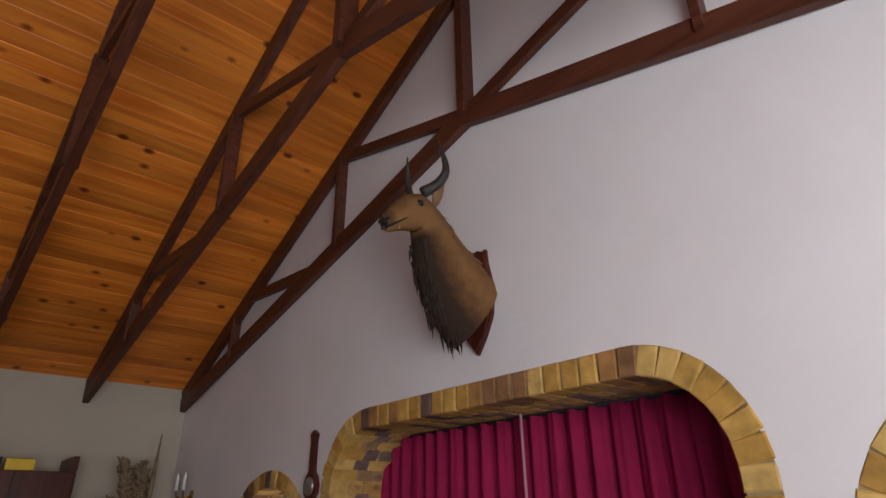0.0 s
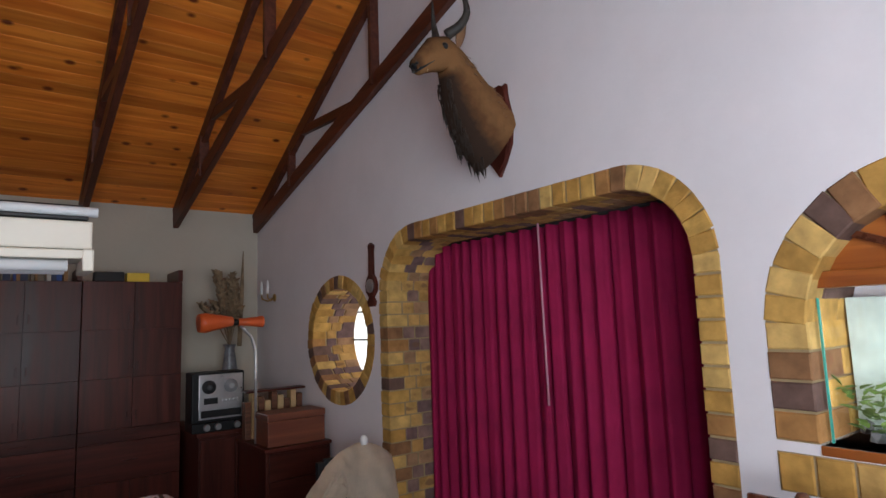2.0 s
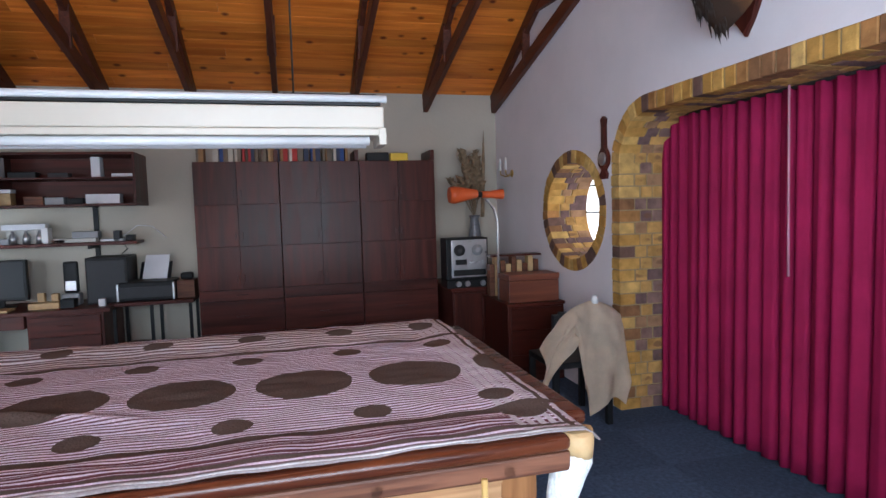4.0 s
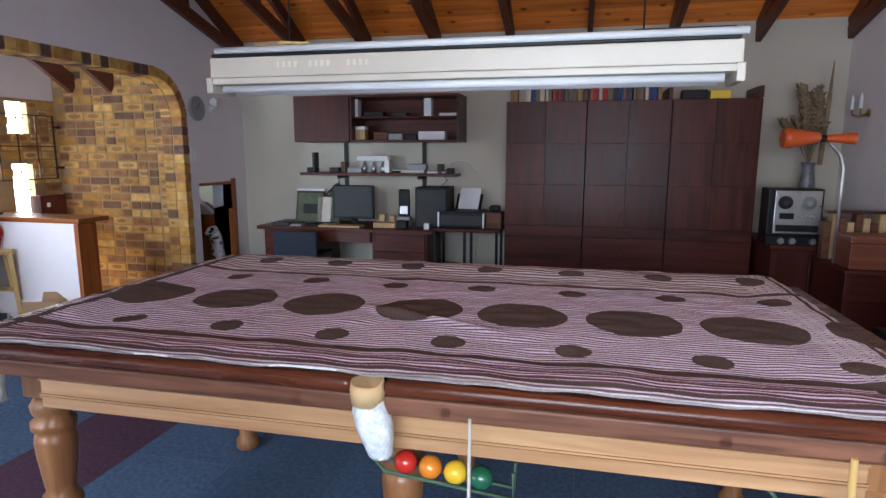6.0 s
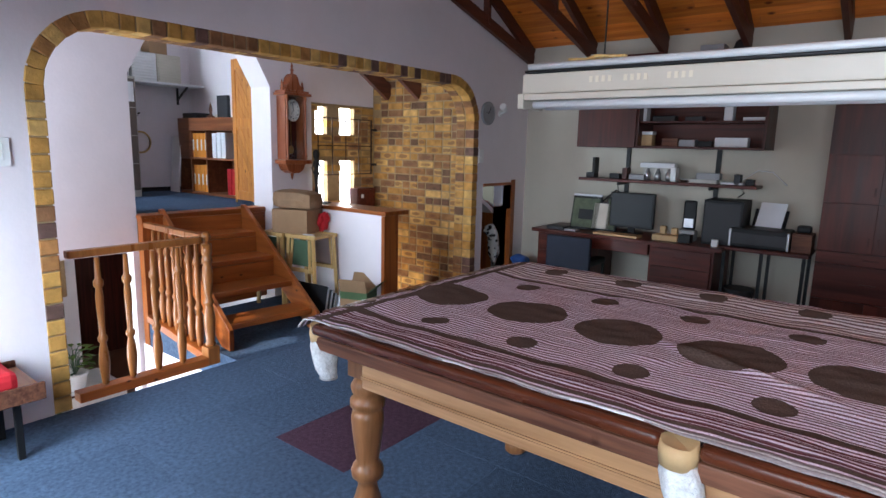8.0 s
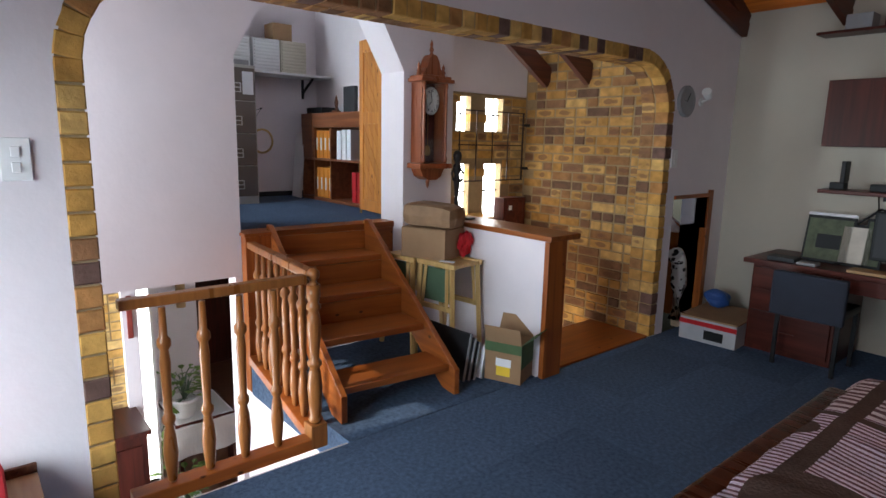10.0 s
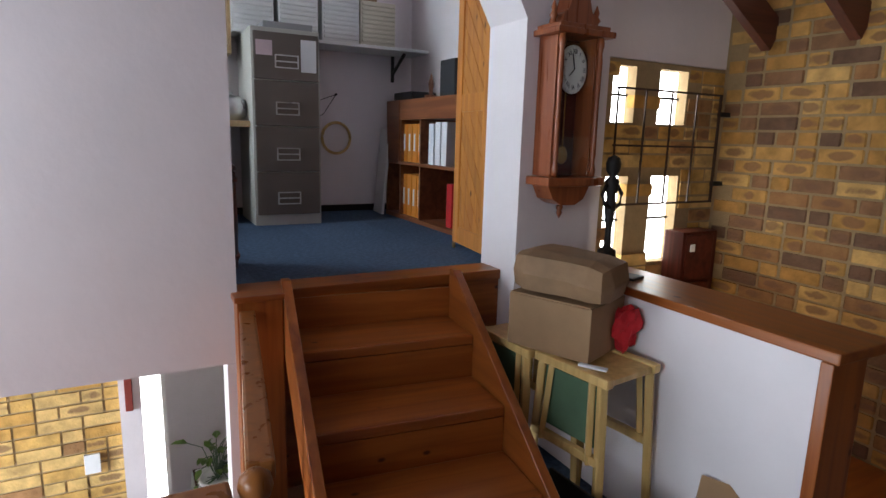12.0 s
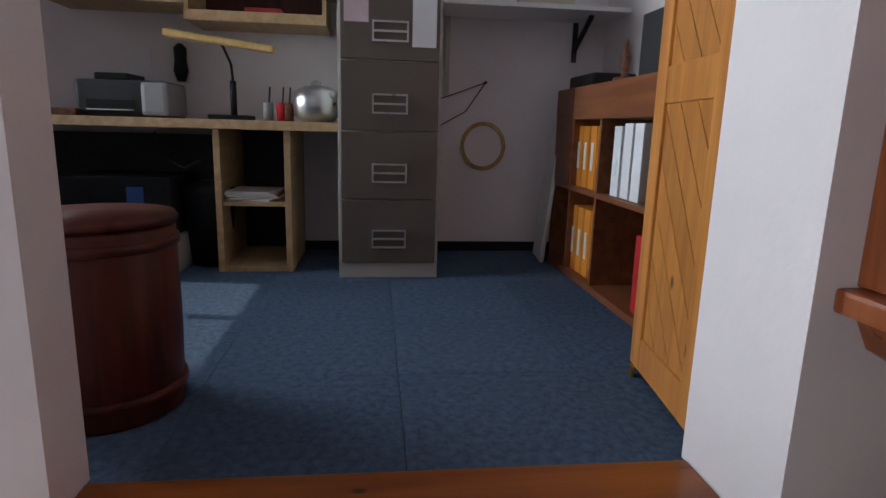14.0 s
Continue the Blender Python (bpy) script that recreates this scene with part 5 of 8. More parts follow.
for s in (1, -1):
    base = axis[6] + up * 0.06 + side * s * 0.028 - fwd * 0.01
    bm = bmesh.new()
    ctrl = [base + Vector((x_, -s * y_ * -1.0, z_)) for x_, y_, z_ in ((-0.01, 0.0, -0.02), (0.015, 0.012, 0.02), (0.055, 0.055, 0.055), (0.075, 0.088, 0.105), (0.068, 0.092, 0.165), (0.055, 0.078, 0.23), (0.05, 0.072, 0.29), (0.05, 0.072, 0.31))]
    hp = []
    for k in range(1, 6):
        p0, p1, p2, p3 = ctrl[k - 1:k + 3]
        for q in range(5):
            f = q / 5
            hp.append(0.5 * (2 * p1 + (p2 - p0) * f + (2 * p0 - 5 * p1 + 4 * p2 - p3) * f * f + (3 * p1 - p0 - 3 * p2 + p3) * f ** 3))
    tube(bm, hp, [0.025 * (1 - 0.93 * (k / 24) ** 1.3) * (1 + 0.05 * (k % 2)) for k in range(25)], 10)
    for f_ in bm.faces:
        f_.smooth = True
    part("horn", bm, HORN, tr, "dark twisted horn")
    bm = bmesh.new()
    eb = axis[5] + side * s * 0.052 + Vector((0, 0, 0.05))
    lathe(bm, [(0.012, 0), (0.028, 0.025), (0.040, 0.07), (0.030, 0.125), (0.003, 0.165)], segs=14, m=Matrix.Translation(eb) @ (Vector((0.12, -0.25, 1.0)) if s * side.y < 0 else Vector((-0.1, 1.0, 0.85))).to_track_quat("Z", "Y").to_matrix().to_4x4() @ Matrix.Diagonal((1, 0.4, 1, 1)))
    part("ear", bm, HIDE_EAR, tr, "large upright tan ear")
    bm = bmesh.new()
    bmesh.ops.create_uvsphere(bm, u_segments=14, v_segments=10, radius=0.018, matrix=Matrix.Translation(axis[6] + side * s * 0.056 + up * 0.026 + fwd * 0.03))
    part("eye", bm, BLACK, tr, "dark glass eye")
    bm = bmesh.new()
    bmesh.ops.create_uvsphere(bm, u_segments=10, v_segments=8, radius=0.008, matrix=Matrix.Translation(axis[10] + side * s * 0.022 + up * 0.012 + fwd * 0.008))
    part("nostril", bm, BLACK, tr)
    bm = bmesh.new()
    tube(bm, [axis[11] + side * s * 0.006 - up * 0.014, axis[10] + side * s * 0.028 - up * 0.014, axis[8] + side * s * 0.043 - up * 0.018], [0.006, 0.007, 0.002], 6)
    part("mouth_line", bm, BLACK, tr)
bm = bmesh.new()
bmesh.ops.create_uvsphere(bm, u_segments=14, v_segments=10, radius=0.02, matrix=Matrix.Translation(axis[11] + up * 0.008 - fwd * 0.006) @ Matrix.Diagonal((0.8, 1.1, 0.8, 1)))
part("nose", bm, BLACK, tr, "black muzzle tip")
bm = bmesh.new()
bmesh.ops.create_uvsphere(bm, u_segments=14, v_segments=10, radius=0.024, matrix=Matrix.Translation(axis[9] - up * 0.026) @ Matrix.Diagonal((1.2, 1.2, 0.6, 1)))
part("chin", bm, LEATHER, tr, "pale chin")
bm = bmesh.new()
for k in range(120):
    i = rng.choice([1, 2, 3, 4])
    f = rng.random()
    p, q = NECK[i], NECK[i + 1]
    d = (axis[i + 1] - axis[i]).normalized()
    sd = d.cross(Vector((0, 0, 1))).normalized()
    u_ = sd.cross(d)
    a_ = rng.uniform(0.2, 2.94)
    mid = axis[i].lerp(axis[i + 1], f)
    ra, rb = p[3] + (q[3] - p[3]) * f, p[4] + (q[4] - p[4]) * f
    root = mid + sd * ra * math.cos(a_) * 0.97 + u_ * rb * math.sin(a_) * 0.97
    tip = root + (sd * math.cos(a_) + u_ * math.sin(a_)) * rng.uniform(0.008, 0.026) - d * rng.uniform(0.02, 0.04)
    tube(bm, [root, tip], [0.004, 0.0005], 4)
part("mane", bm, HIDE_EAR, tr, "short brown tufts along the neck")

# ---------------------------------------------------------------- small things on the right wall
br = thing("barometer", (RW, 3.44, 1.55), "dark carved wooden banjo barometer on the wall", "barometer")
bm = bmesh.new()
prism(bm, [(-0.03, 0.0), (-0.045, 0.03), (-0.02, 0.06), (-0.06, 0.10), (-0.065, 0.14), (-0.05, 0.18), (-0.022, 0.21), (-0.02, 0.36), (-0.03, 0.40), (0.0, 0.42), (0.03, 0.40), (0.02, 0.36), (0.022, 0.21), (0.05, 0.18), (0.065, 0.14), (0.06, 0.10), (0.02, 0.06), (0.045, 0.03), (0.03, 0.0)], "x", -0.025, -0.002)
part("case", bm, MAHOG, br)
bm = bmesh.new()
lathe(bm, [(0.045, 0), (0.045, 0.008), (0.036, 0.012), (0.002, 0.012)], segs=20, m=pose(-0.025, 0, 0.135, 0, -90, 0))
part("dial", bm, SILVER, br, "round silvered dial")
sc = thing("wall_sconce", (RW, 5.18, 1.70), "brass wall sconce with two white candle lamps", "wall lamp")
bm = bmesh.new()
lathe(bm, [(0.035, 0), (0.035, 0.008), (0.02, 0.015)], segs=14, m=pose(-0.001, 0, 0, 0, -90, 0))
part("backplate", bm, BRASS, sc)
for s in (1, -1):
    bm = bmesh.new()
    tube(bm, [(-0.012, 0, 0), (-0.05, s * 0.03, -0.03), (-0.09, s * 0.07, -0.01), (-0.095, s * 0.075, 0.03)], 0.006, 8)
    part("arm", bm, BRASS, sc)
    bm = bmesh.new()
    lathe(bm, [(0.012, 0), (0.012, 0.085), (0.004, 0.12)], at=(-0.095, s * 0.075, 0.03), segs=10)
    part("candle", bm, WHITE, sc, "white candle tube")

# ---------------------------------------------------------------- left wall fittings
cl = thing("wall_clock", (LW, 4.83, 1.79), "round grey-rimmed wall clock", "clock")
bm = bmesh.new()
lathe(bm, [(0.115, 0), (0.115, 0.02), (0.10, 0.03), (0.095, 0.018)], segs=28, m=pose(0, 0, 0, 0, 90, 0))
part("rim", bm, GREY, cl)
bm = bmesh.new()
lathe(bm, [(0.096, 0), (0.096, 0.016), (0.001, 0.0161)], segs=28, m=pose(0, 0, 0, 0, 90, 0))
part("face", bm, CABTRIM, cl, "pale grey dial")
for a, l in ((30, 0.07), (-80, 0.05)):
    bm = bmesh.new()
    bar(bm, (0.019, 0, 0), (0.019, l * math.sin(radians(a)), l * math.cos(radians(a))), 0.006, 0.003)
    part("hand_pointer", bm, BLACK, cl)
sp = thing("spotlight", (LW, 5.06, 1.80), "small white adjustable wall spotlight", "spotlight")
bm = bmesh.new()
lathe(bm, [(0.03, 0), (0.03, 0.012)], segs=14, m=pose(0, 0, 0, 0, 90, 0))
part("base", bm, WHITE, sp)
bm = bmesh.new()
lathe(bm, [(0.02, 0), (0.028, 0.03), (0.034, 0.09)], segs=14, m=pose(0.05, 0.03, 0.03, 60, 20, 0))
tube(bm, [(0.01, 0, 0), (0.05, 0.02, 0.02)], 0.008, 8)
part("shade", bm, WHITE, sp)
for y, z in ((4.74, 1.37), (0.735, 1.375)):
    sw = thing("light_switch", (LW, y, z), "white plastic rocker light switch on the wall", "light switch", "switches")
    part("plate", block(0.001, 0.010, -0.042, 0.042, -0.068, 0.068, 0.003), WHITE, sw)
    for dz in (-0.025, 0.025):
        part("rocker", block(0.0105, 0.015, -0.012, 0.012, dz - 0.016, dz + 0.016, 0.002), WHITE, sw)
bn = thing("bench", (-3.98, 0.05, 0), "low bench with black metal legs under a red throw", "bench")
part("seat", block(-0.19, 0.19, -0.65, 0.65, 0.30, 0.33, 0.006), PALEPINE, bn)
for s in (1, -1):
    part("edge_rail", block(s * 0.19, s * 0.205, -0.65, 0.65, 0.28, 0.36, 0.003), CHEEK, bn)
    for t_ in (1, -1):
        part("leg", block(s * 0.14 - 0.014, s * 0.14 + 0.014, t_ * 0.55 - 0.014, t_ * 0.55 + 0.014, 0, 0.30, 0.003), BLACK, bn, "black square leg")
bm = bmesh.new()
box(bm, -0.18, 0.18, -0.6, 0.56, 0.0, 0.09, 0.03)
bmesh.ops.subdivide_edges(bm, edges=bm.edges[:], cuts=3, use_grid_fill=True)
for v in bm.verts:
    v.co.z += 0.012 * noise.noise(v.co * 7)
RUG = mat("red_and_white_throw", (0.5, 0.02, 0.03), 0.9, vary=0.2)
rt = RUG.node_tree
rv = rt.nodes.new("ShaderNodeTexWave")
rv.inputs["Scale"].default_value, rv.inputs["Distortion"].default_value = 1.1, 2.0
rv.bands_direction = "Y"
rr_ = rt.nodes.new("ShaderNodeValToRGB")
rr_.color_ramp.interpolation = "CONSTANT"
rr_.color_ramp.elements[0].color, rr_.color_ramp.elements[1].color = (0.5, 0.015, 0.025, 1), (0.55, 0.48, 0.42, 1)
rr_.color_ramp.elements[1].position = 0.82
rt.links.new(rt.nodes["Texture Coordinate"].outputs["Object"], rv.inputs["Vector"])
rt.links.new(rv.outputs["Fac"], rr_.inputs["Fac"])
rt.links.new(rr_.outputs["Color"], rt.nodes["Principled BSDF"].inputs["Base Color"])
single("folded_blanket", bm, RUG, "folded red and white blanket on the bench", "blanket", at=(-3.98, 0.05, 0.331))
bm = bmesh.new()
box(bm, -0.02, 0.06, -0.22, 0.22, -0.06, 0.06, 0.004)
single("speaker_shelf", bm, MAHOG_X, "dark shelf box fixed high on the wall", "shelf", at=(LW + 0.02, 1.72, 2.5))
# ---------------------------------------------------------------- wall of dark cabinets
CF = 5.14
cols_x = [(-1.31, -0.615), (-0.61, 0.08), (0.085, 0.775)]
for k, (a, b) in enumerate(cols_x):
    cb = thing("storage_cabinet", ((a + b) / 2, CF, 0), "tall dark mahogany cabinet unit with panelled doors", "cabinet", "cabinets along the back wall")
    w = (b - a) / 2
    part("body", block(-w, w, 0.02, 0.46, 0.0, 1.83, 0.003), MAHOG, cb)
    zs = [0.05, 0.36, 0.64, 0.735, 1.105, 1.465, 1.825]
    for z0, z1 in zip(zs, zs[1:]):
        if z1 - z0 < 0.12 or z0 == 0.36:
            part("drawer", block(-w + 0.002, w - 0.002, 0.0, 0.018, z0 + 0.0015, z1 - 0.0015, 0.0012), MAHOG_X, cb)
            bm = bmesh.new()
            box(bm, -0.05, 0.05, -0.014, -0.002, (z0 + z1) / 2 - 0.006, (z0 + z1) / 2 + 0.006, 0.002)
            part("drawer_pull", bm, MAHOG_X, cb)
            continue
        for x0, x1 in ((-w + 0.002, -0.0012), (0.0012, w - 0.002)):
            part("door", block(x0, x1, 0.0, 0.018, z0 + 0.0015, z1 - 0.0015, 0.0012), MAHOG, cb)
        for x in (-0.03, 0.03):
            part("knob", block(x - 0.006, x + 0.006, -0.014, -0.001, z0 + 0.06, z0 + 0.12, 0.002), MAHOG, cb)
    part("side_upright", block(w - 0.035, w, 0.0, 0.40, 1.832, 1.925, 0.004), MAHOG, cb)
rng = random.Random(21)
BOOK = [mat("book_%d" % k, c, 0.7, vary=0.15, scale=8) for k, c in enumerate([(0.55, 0.5, 0.42), (0.10, 0.07, 0.05), (0.32, 0.17, 0.07), (0.42, 0.04, 0.035), (0.05, 0.06, 0.10), (0.5, 0.34, 0.16), (0.03, 0.07, 0.22), (0.18, 0.14, 0.10)])]
x = -1.27
while x < 0.0:
    t_ = rng.uniform(0.018, 0.05)
    h = rng.uniform(0.13, 0.2)
    if rng.random() > 0.12:
        bm = bmesh.new()
        box(bm, -t_ / 2, t_ / 2, -0.07, 0.07, 0, h, 0.003)
        single("book", bm, BOOK[rng.randrange(8)], "worn hardback book standing on the cabinet", "book", "books on the cabinet", at=(x, CF + 0.13, 1.831))
    x += t_ + 0.003
bm = bmesh.new()
box(bm, -0.10, 0.10, -0.06, 0.06, 0, 0.075, 0.006)
single("case", bm, BLACK, "black box on top of the cabinet", "box", at=(0.26, CF + 0.1, 1.831))
bm = bmesh.new()
box(bm, -0.08, 0.08, -0.05, 0.05, 0, 0.07, 0.006)
single("case", bm, YELLOW, "yellow box on top of the cabinet", "box", at=(0.46, CF + 0.1, 1.831))

# ---------------------------------------------------------------- desk
DF, DZ = 5.0, 0.675
dk = thing("desk", (-2.83, DF, 0), "dark mahogany pedestal desk crowded with equipment", "desk")
part("desktop", block(-0.90, 0.88, -0.02, 0.60, DZ - 0.035, DZ, 0.006), MAHOG_X, dk)
for a, b in ((-0.84, -0.28), (0.28, 0.82)):
    part("pedestal", block(a, b, 0.02, 0.57, 0.0, DZ - 0.037, 0.003), MAHOG, dk)
    for z0, z1 in ((0.04, 0.30), (0.31, 0.46), (0.47, 0.62)):
        part("drawer", block(a + 0.02, b - 0.02, 0.0, 0.018, z0, z1, 0.004), MAHOG_X, dk)
        part("drawer_pull", block((a + b) / 2 - 0.05, (a + b) / 2 + 0.05, -0.012, -0.001, (z0 + z1) / 2 - 0.006, (z0 + z1) / 2 + 0.006, 0.002), MAHOG_X, dk)
part("kneehole_drawer", block(-0.27, 0.27, 0.0, 0.5, 0.54, DZ - 0.037, 0.003), MAHOG_X, dk)
ch = thing("office_chair", (-3.1, 4.78, 0), "dark office chair pushed under the desk", "chair")
part("backrest", block(-0.34, 0.1, -0.02, 0.03, 0.36, 0.66, 0.015), mat("navy_upholstery", (0.025, 0.03, 0.045), 0.9, vary=0.2, bump=0.3, bump_scale=200), ch)
part("seat", block(-0.32, 0.08, 0.03, 0.42, 0.38, 0.44, 0.02), BLACK, ch)
for x in (-0.3, 0.06):
    for y in (0.05, 0.4):
        part("leg", block(x - 0.012, x + 0.012, y - 0.012, y + 0.012, 0, 0.38), BLACK, ch)


def monitor(at, w, h, label):
    t = thing("monitor", at, label, "monitor")
    part("bezel", block(-w / 2, w / 2, -0.02, 0.03, 0.06, 0.06 + h, 0.008), BLACK, t)
    part("screen", block(-w / 2 + 0.02, w / 2 - 0.02, -0.024, -0.021, 0.085, 0.045 + h), mat("dark_screen", (0.012, 0.014, 0.016), 0.5, vary=0.05), t, "switched-off dark screen")
    part("stand", block(-0.09, 0.09, -0.05, 0.09, 0, 0.015, 0.004), BLACK, t)
    part("neck", block(-0.03, 0.03, 0.0, 0.03, 0.015, 0.07), BLACK, t)


monitor((-2.83, 5.28, DZ), 0.42, 0.33, "black flat monitor switched off on the desk")
ts = thing("computer_tower", (-2.0, 5.3, DZ), "black desktop computer tower with dull front on the desk", "computer")
part("body", block(-0.17, 0.14, -0.12, 0.22, 0, 0.385, 0.008), BLACK, ts)
part("front_panel", block(-0.155, 0.125, -0.127, -0.121, 0.02, 0.36, 0.004), DARKGREY, ts, "dark grey front panel")
dp = thing("desk_phone", (-2.30, 5.27, DZ), "tall silver cordless phone in its cradle", "telephone")
part("handset", block(-0.055, 0.055, -0.03, 0.02, 0.10, 0.36, 0.02), BLACK, dp, "black upper casing")
part("cradle", block(-0.07, 0.07, -0.06, 0.04, 0.0, 0.10, 0.02), GREY, dp, "silver grey cradle")
part("keypad", block(-0.04, 0.04, -0.034, -0.0305, 0.12, 0.2, 0.002), SILVER, dp)
mg = thing("magnifier_lamp", (-3.28, 5.36, DZ), "black jointed desk lamp folded behind the frames", "desk lamp")
bm = bmesh.new()
lathe(bm, [(0.06, 0), (0.06, 0.015), (0.01, 0.025)], segs=18)
part("base", bm, BLACK, mg)
bm = bmesh.new()
tube(bm, [(0, 0, 0.02), (0.05, 0, 0.22), (0.25, 0.0, 0.40), (0.33, 0, 0.36)], 0.008, 8)
part("arm", bm, BLACK, mg)
bm = bmesh.new()
tube(bm, [(-1.62, 5.6, 1.19), (-1.74, 5.6, 1.30), (-1.86, 5.61, 1.31), (-1.95, 5.6, 1.24), (-2.0, 5.58, 1.2)], 0.004, 6)
single("cable", bm, PAPER, "thin white cable looped against the wall", "cable")
for x, z0 in ((-3.12, 0.69), (-1.98, 1.06)):
    bm = bmesh.new()
    tube(bm, [(x, 5.6, 1.15), (x + 0.03, 5.61, (1.15 + z0) / 2), (x - 0.02, 5.6, z0)], 0.005, 6)
    single("cable", bm, BLACK, "black cable hanging behind the desk", "cable")
OLIVE = mat("olive_print", (0.07, 0.085, 0.045), 0.6, vary=0.5, scale=14)
for k, (x, dx, h, m_) in enumerate([(-3.30, 0.15, 0.33, OLIVE), (-3.13, 0.10, 0.29, BOOK[0]), (-3.03, 0.06, 0.34, OLIVE)]):
    fr = thing("picture_frame", (x, 5.26, DZ), "dark framed panel leaning behind the desk", "picture frame", "panels on the desk")
    fr.rotation_euler = (radians(-12), 0, 0)
    part("frame", block(-dx, dx, -0.008, 0.008, 0.0, h, 0.003), BLACK, fr)
    if k == 0:
        part("top_edge", block(-dx, dx, -0.014, 0.010, h + 0.001, h + 0.022, 0.003), PAPER, fr, "white top edge")
        part("dark_shape", block(-0.07, 0.08, -0.0145, -0.012, 0.1, 0.2, 0.002), BLACK, fr)
    part("panel", block(-dx + 0.015, dx - 0.015, -0.0115, -0.0085, 0.02, h - 0.02), m_, fr)
for k, (x, y, w, d, h, m_, lab, cat_) in enumerate([
        (-3.5, 5.1, 0.18, 0.14, 0.03, DARKGREY, "dark keyboard tray on the desk", "keyboard"),
        (-3.33, 5.06, 0.12, 0.1, 0.02, GREY, "grey gadget on the desk", "gadget"),
        (-2.88, 5.08, 0.42, 0.15, 0.02, LEATHER, "tan keyboard on the desk", "keyboard"),
        (-2.45, 5.14, 0.22, 0.12, 0.05, LEATHER, "tan wooden desk tray", "tray"),
        (-2.5, 5.2, 0.05, 0.05, 0.12, LEATHER, "tan pen pot on the desk", "pen pot"),
        (-2.40, 5.2, 0.05, 0.05, 0.11, LEATHER, "tan pen pot on the desk", "pen pot"),
        (-2.28, 5.12, 0.1, 0.1, 0.07, BLACK, "black speaker on the desk", "speaker"),
        (-2.03, 5.08, 0.05, 0.04, 0.06, PAPER, "white note block on the desk", "note block")]):
    bm = bmesh.new()
    box(bm, -w / 2, w / 2, -d / 2, d / 2, 0, h, 0.006)
    single(cat_.replace(" ", "_"), bm, m_, lab, cat_, at=(x, y, DZ))

# ---------------------------------------------------------------- shelf on uprights and wall cabinet
sf = thing("wall_shelf", (-2.61, 5.35, 1.155), "dark wooden wall shelf on black uprights", "shelf")
part("board", block(-0.82, 0.80, 0.0, 0.26, 0.0, 0.028, 0.004), MAHOG_X, sf)
for x in (-0.42, 0.42):
    part("upright", block(x - 0.02, x + 0.02, 0.255, 0.278, -0.40, 0.33, 0.003), BLACK, sf, "black metal upright")
    part("bracket", block(x - 0.01, x + 0.01, 0.03, 0.254, -0.03, -0.001, 0.002), BLACK, sf)
for x, w, h, m_, lab, cat_ in [(-3.33, 0.09, 0.05, BLACK, "black gadget base on the shelf", "gadget"), (-3.3, 0.03, 0.15, BLACK, "black upright instrument on the shelf", "instrument"), (-3.08, 0.10, 0.05, BLACK, "small black box on the shelf", "box"), (-2.98, 0.05, 0.11, MAHOG, "dark brown bottle on the shelf", "bottle"), (-2.42, 0.10, 0.03, CHEEK, "brown tin on the shelf", "tin"), (-1.98, 0.05, 0.09, DARKGREY, "dark small speaker on the shelf", "speaker"),
                              (-2.86, 0.15, 0.05, GREY, "grey box on the shelf", "box"), (-2.52, 0.05, 0.13, WHITE, "white bottle on the shelf", "bottle"), (-2.30, 0.32, 0.035, CABTRIM, "pale flat device on the shelf", "device"),
                              (-2.22, 0.2, 0.055, GREY, "grey modem on the shelf", "modem"), (-2.02, 0.18, 0.02, PAPER, "white papers on the shelf", "paper pile"), (-1.88, 0.06, 0.05, BLACK, "black adaptor on the shelf", "adaptor")]:
    bm = bmesh.new()
    z_ = 1.1835 + (0.051 if lab.startswith("black upright") else 0) + (0.0355 if "modem" in lab else 0)
    box(bm, -w / 2, w / 2, -0.05, 0.05, 0, h, 0.006)
    single(cat_.replace(" ", "_"), bm, m_, lab, cat_, at=(x, 5.45, z_))
cr = thing("glass_rack", (-2.68, 5.47, 1.1835), "pale wire rack with small bottles on the shelf", "rack")
for x in (-0.10, 0.0, 0.10):
    bm = bmesh.new()
    lathe(bm, [(0.028, 0), (0.03, 0.05), (0.02, 0.08), (0.012, 0.09), (0.012, 0.11)], at=(x, 0, 0.0), segs=14)
    part("bottle", bm, SILVER, cr)
part("rail", block(-0.16, 0.16, -0.045, -0.035, 0.12, 0.165, 0.002), PAPER, cr)
part("back", block(-0.16, 0.16, 0.035, 0.045, 0.0, 0.17, 0.002), CABTRIM, cr)

wc = thing("wall_cabinet", (-2.58, 5.21, 1.483), "dark mahogany wall cabinet with one closed door and open shelves", "wall cabinet")
part("back", block(-0.82, 0.82, 0.395, 0.415, 0, 0.44), MAHOG_X, wc)
for z in (0.0, 0.42):
    part("board", block(-0.82, 0.82, 0.0, 0.393, z, z + 0.02, 0.002), MAHOG_X, wc)
for x in (-0.82, -0.245, 0.80):
    part("side", block(x, x + 0.02, 0.0, 0.393, 0.021, 0.419), MAHOG, wc)
part("shelf", block(-0.223, 0.798, 0.03, 0.393, 0.225, 0.24, 0.002), MAHOG_X, wc)
part("door", block(-0.815, -0.245, -0.02, -0.002, 0.004, 0.436, 0.004), MAHOG, wc, "closed dark door")
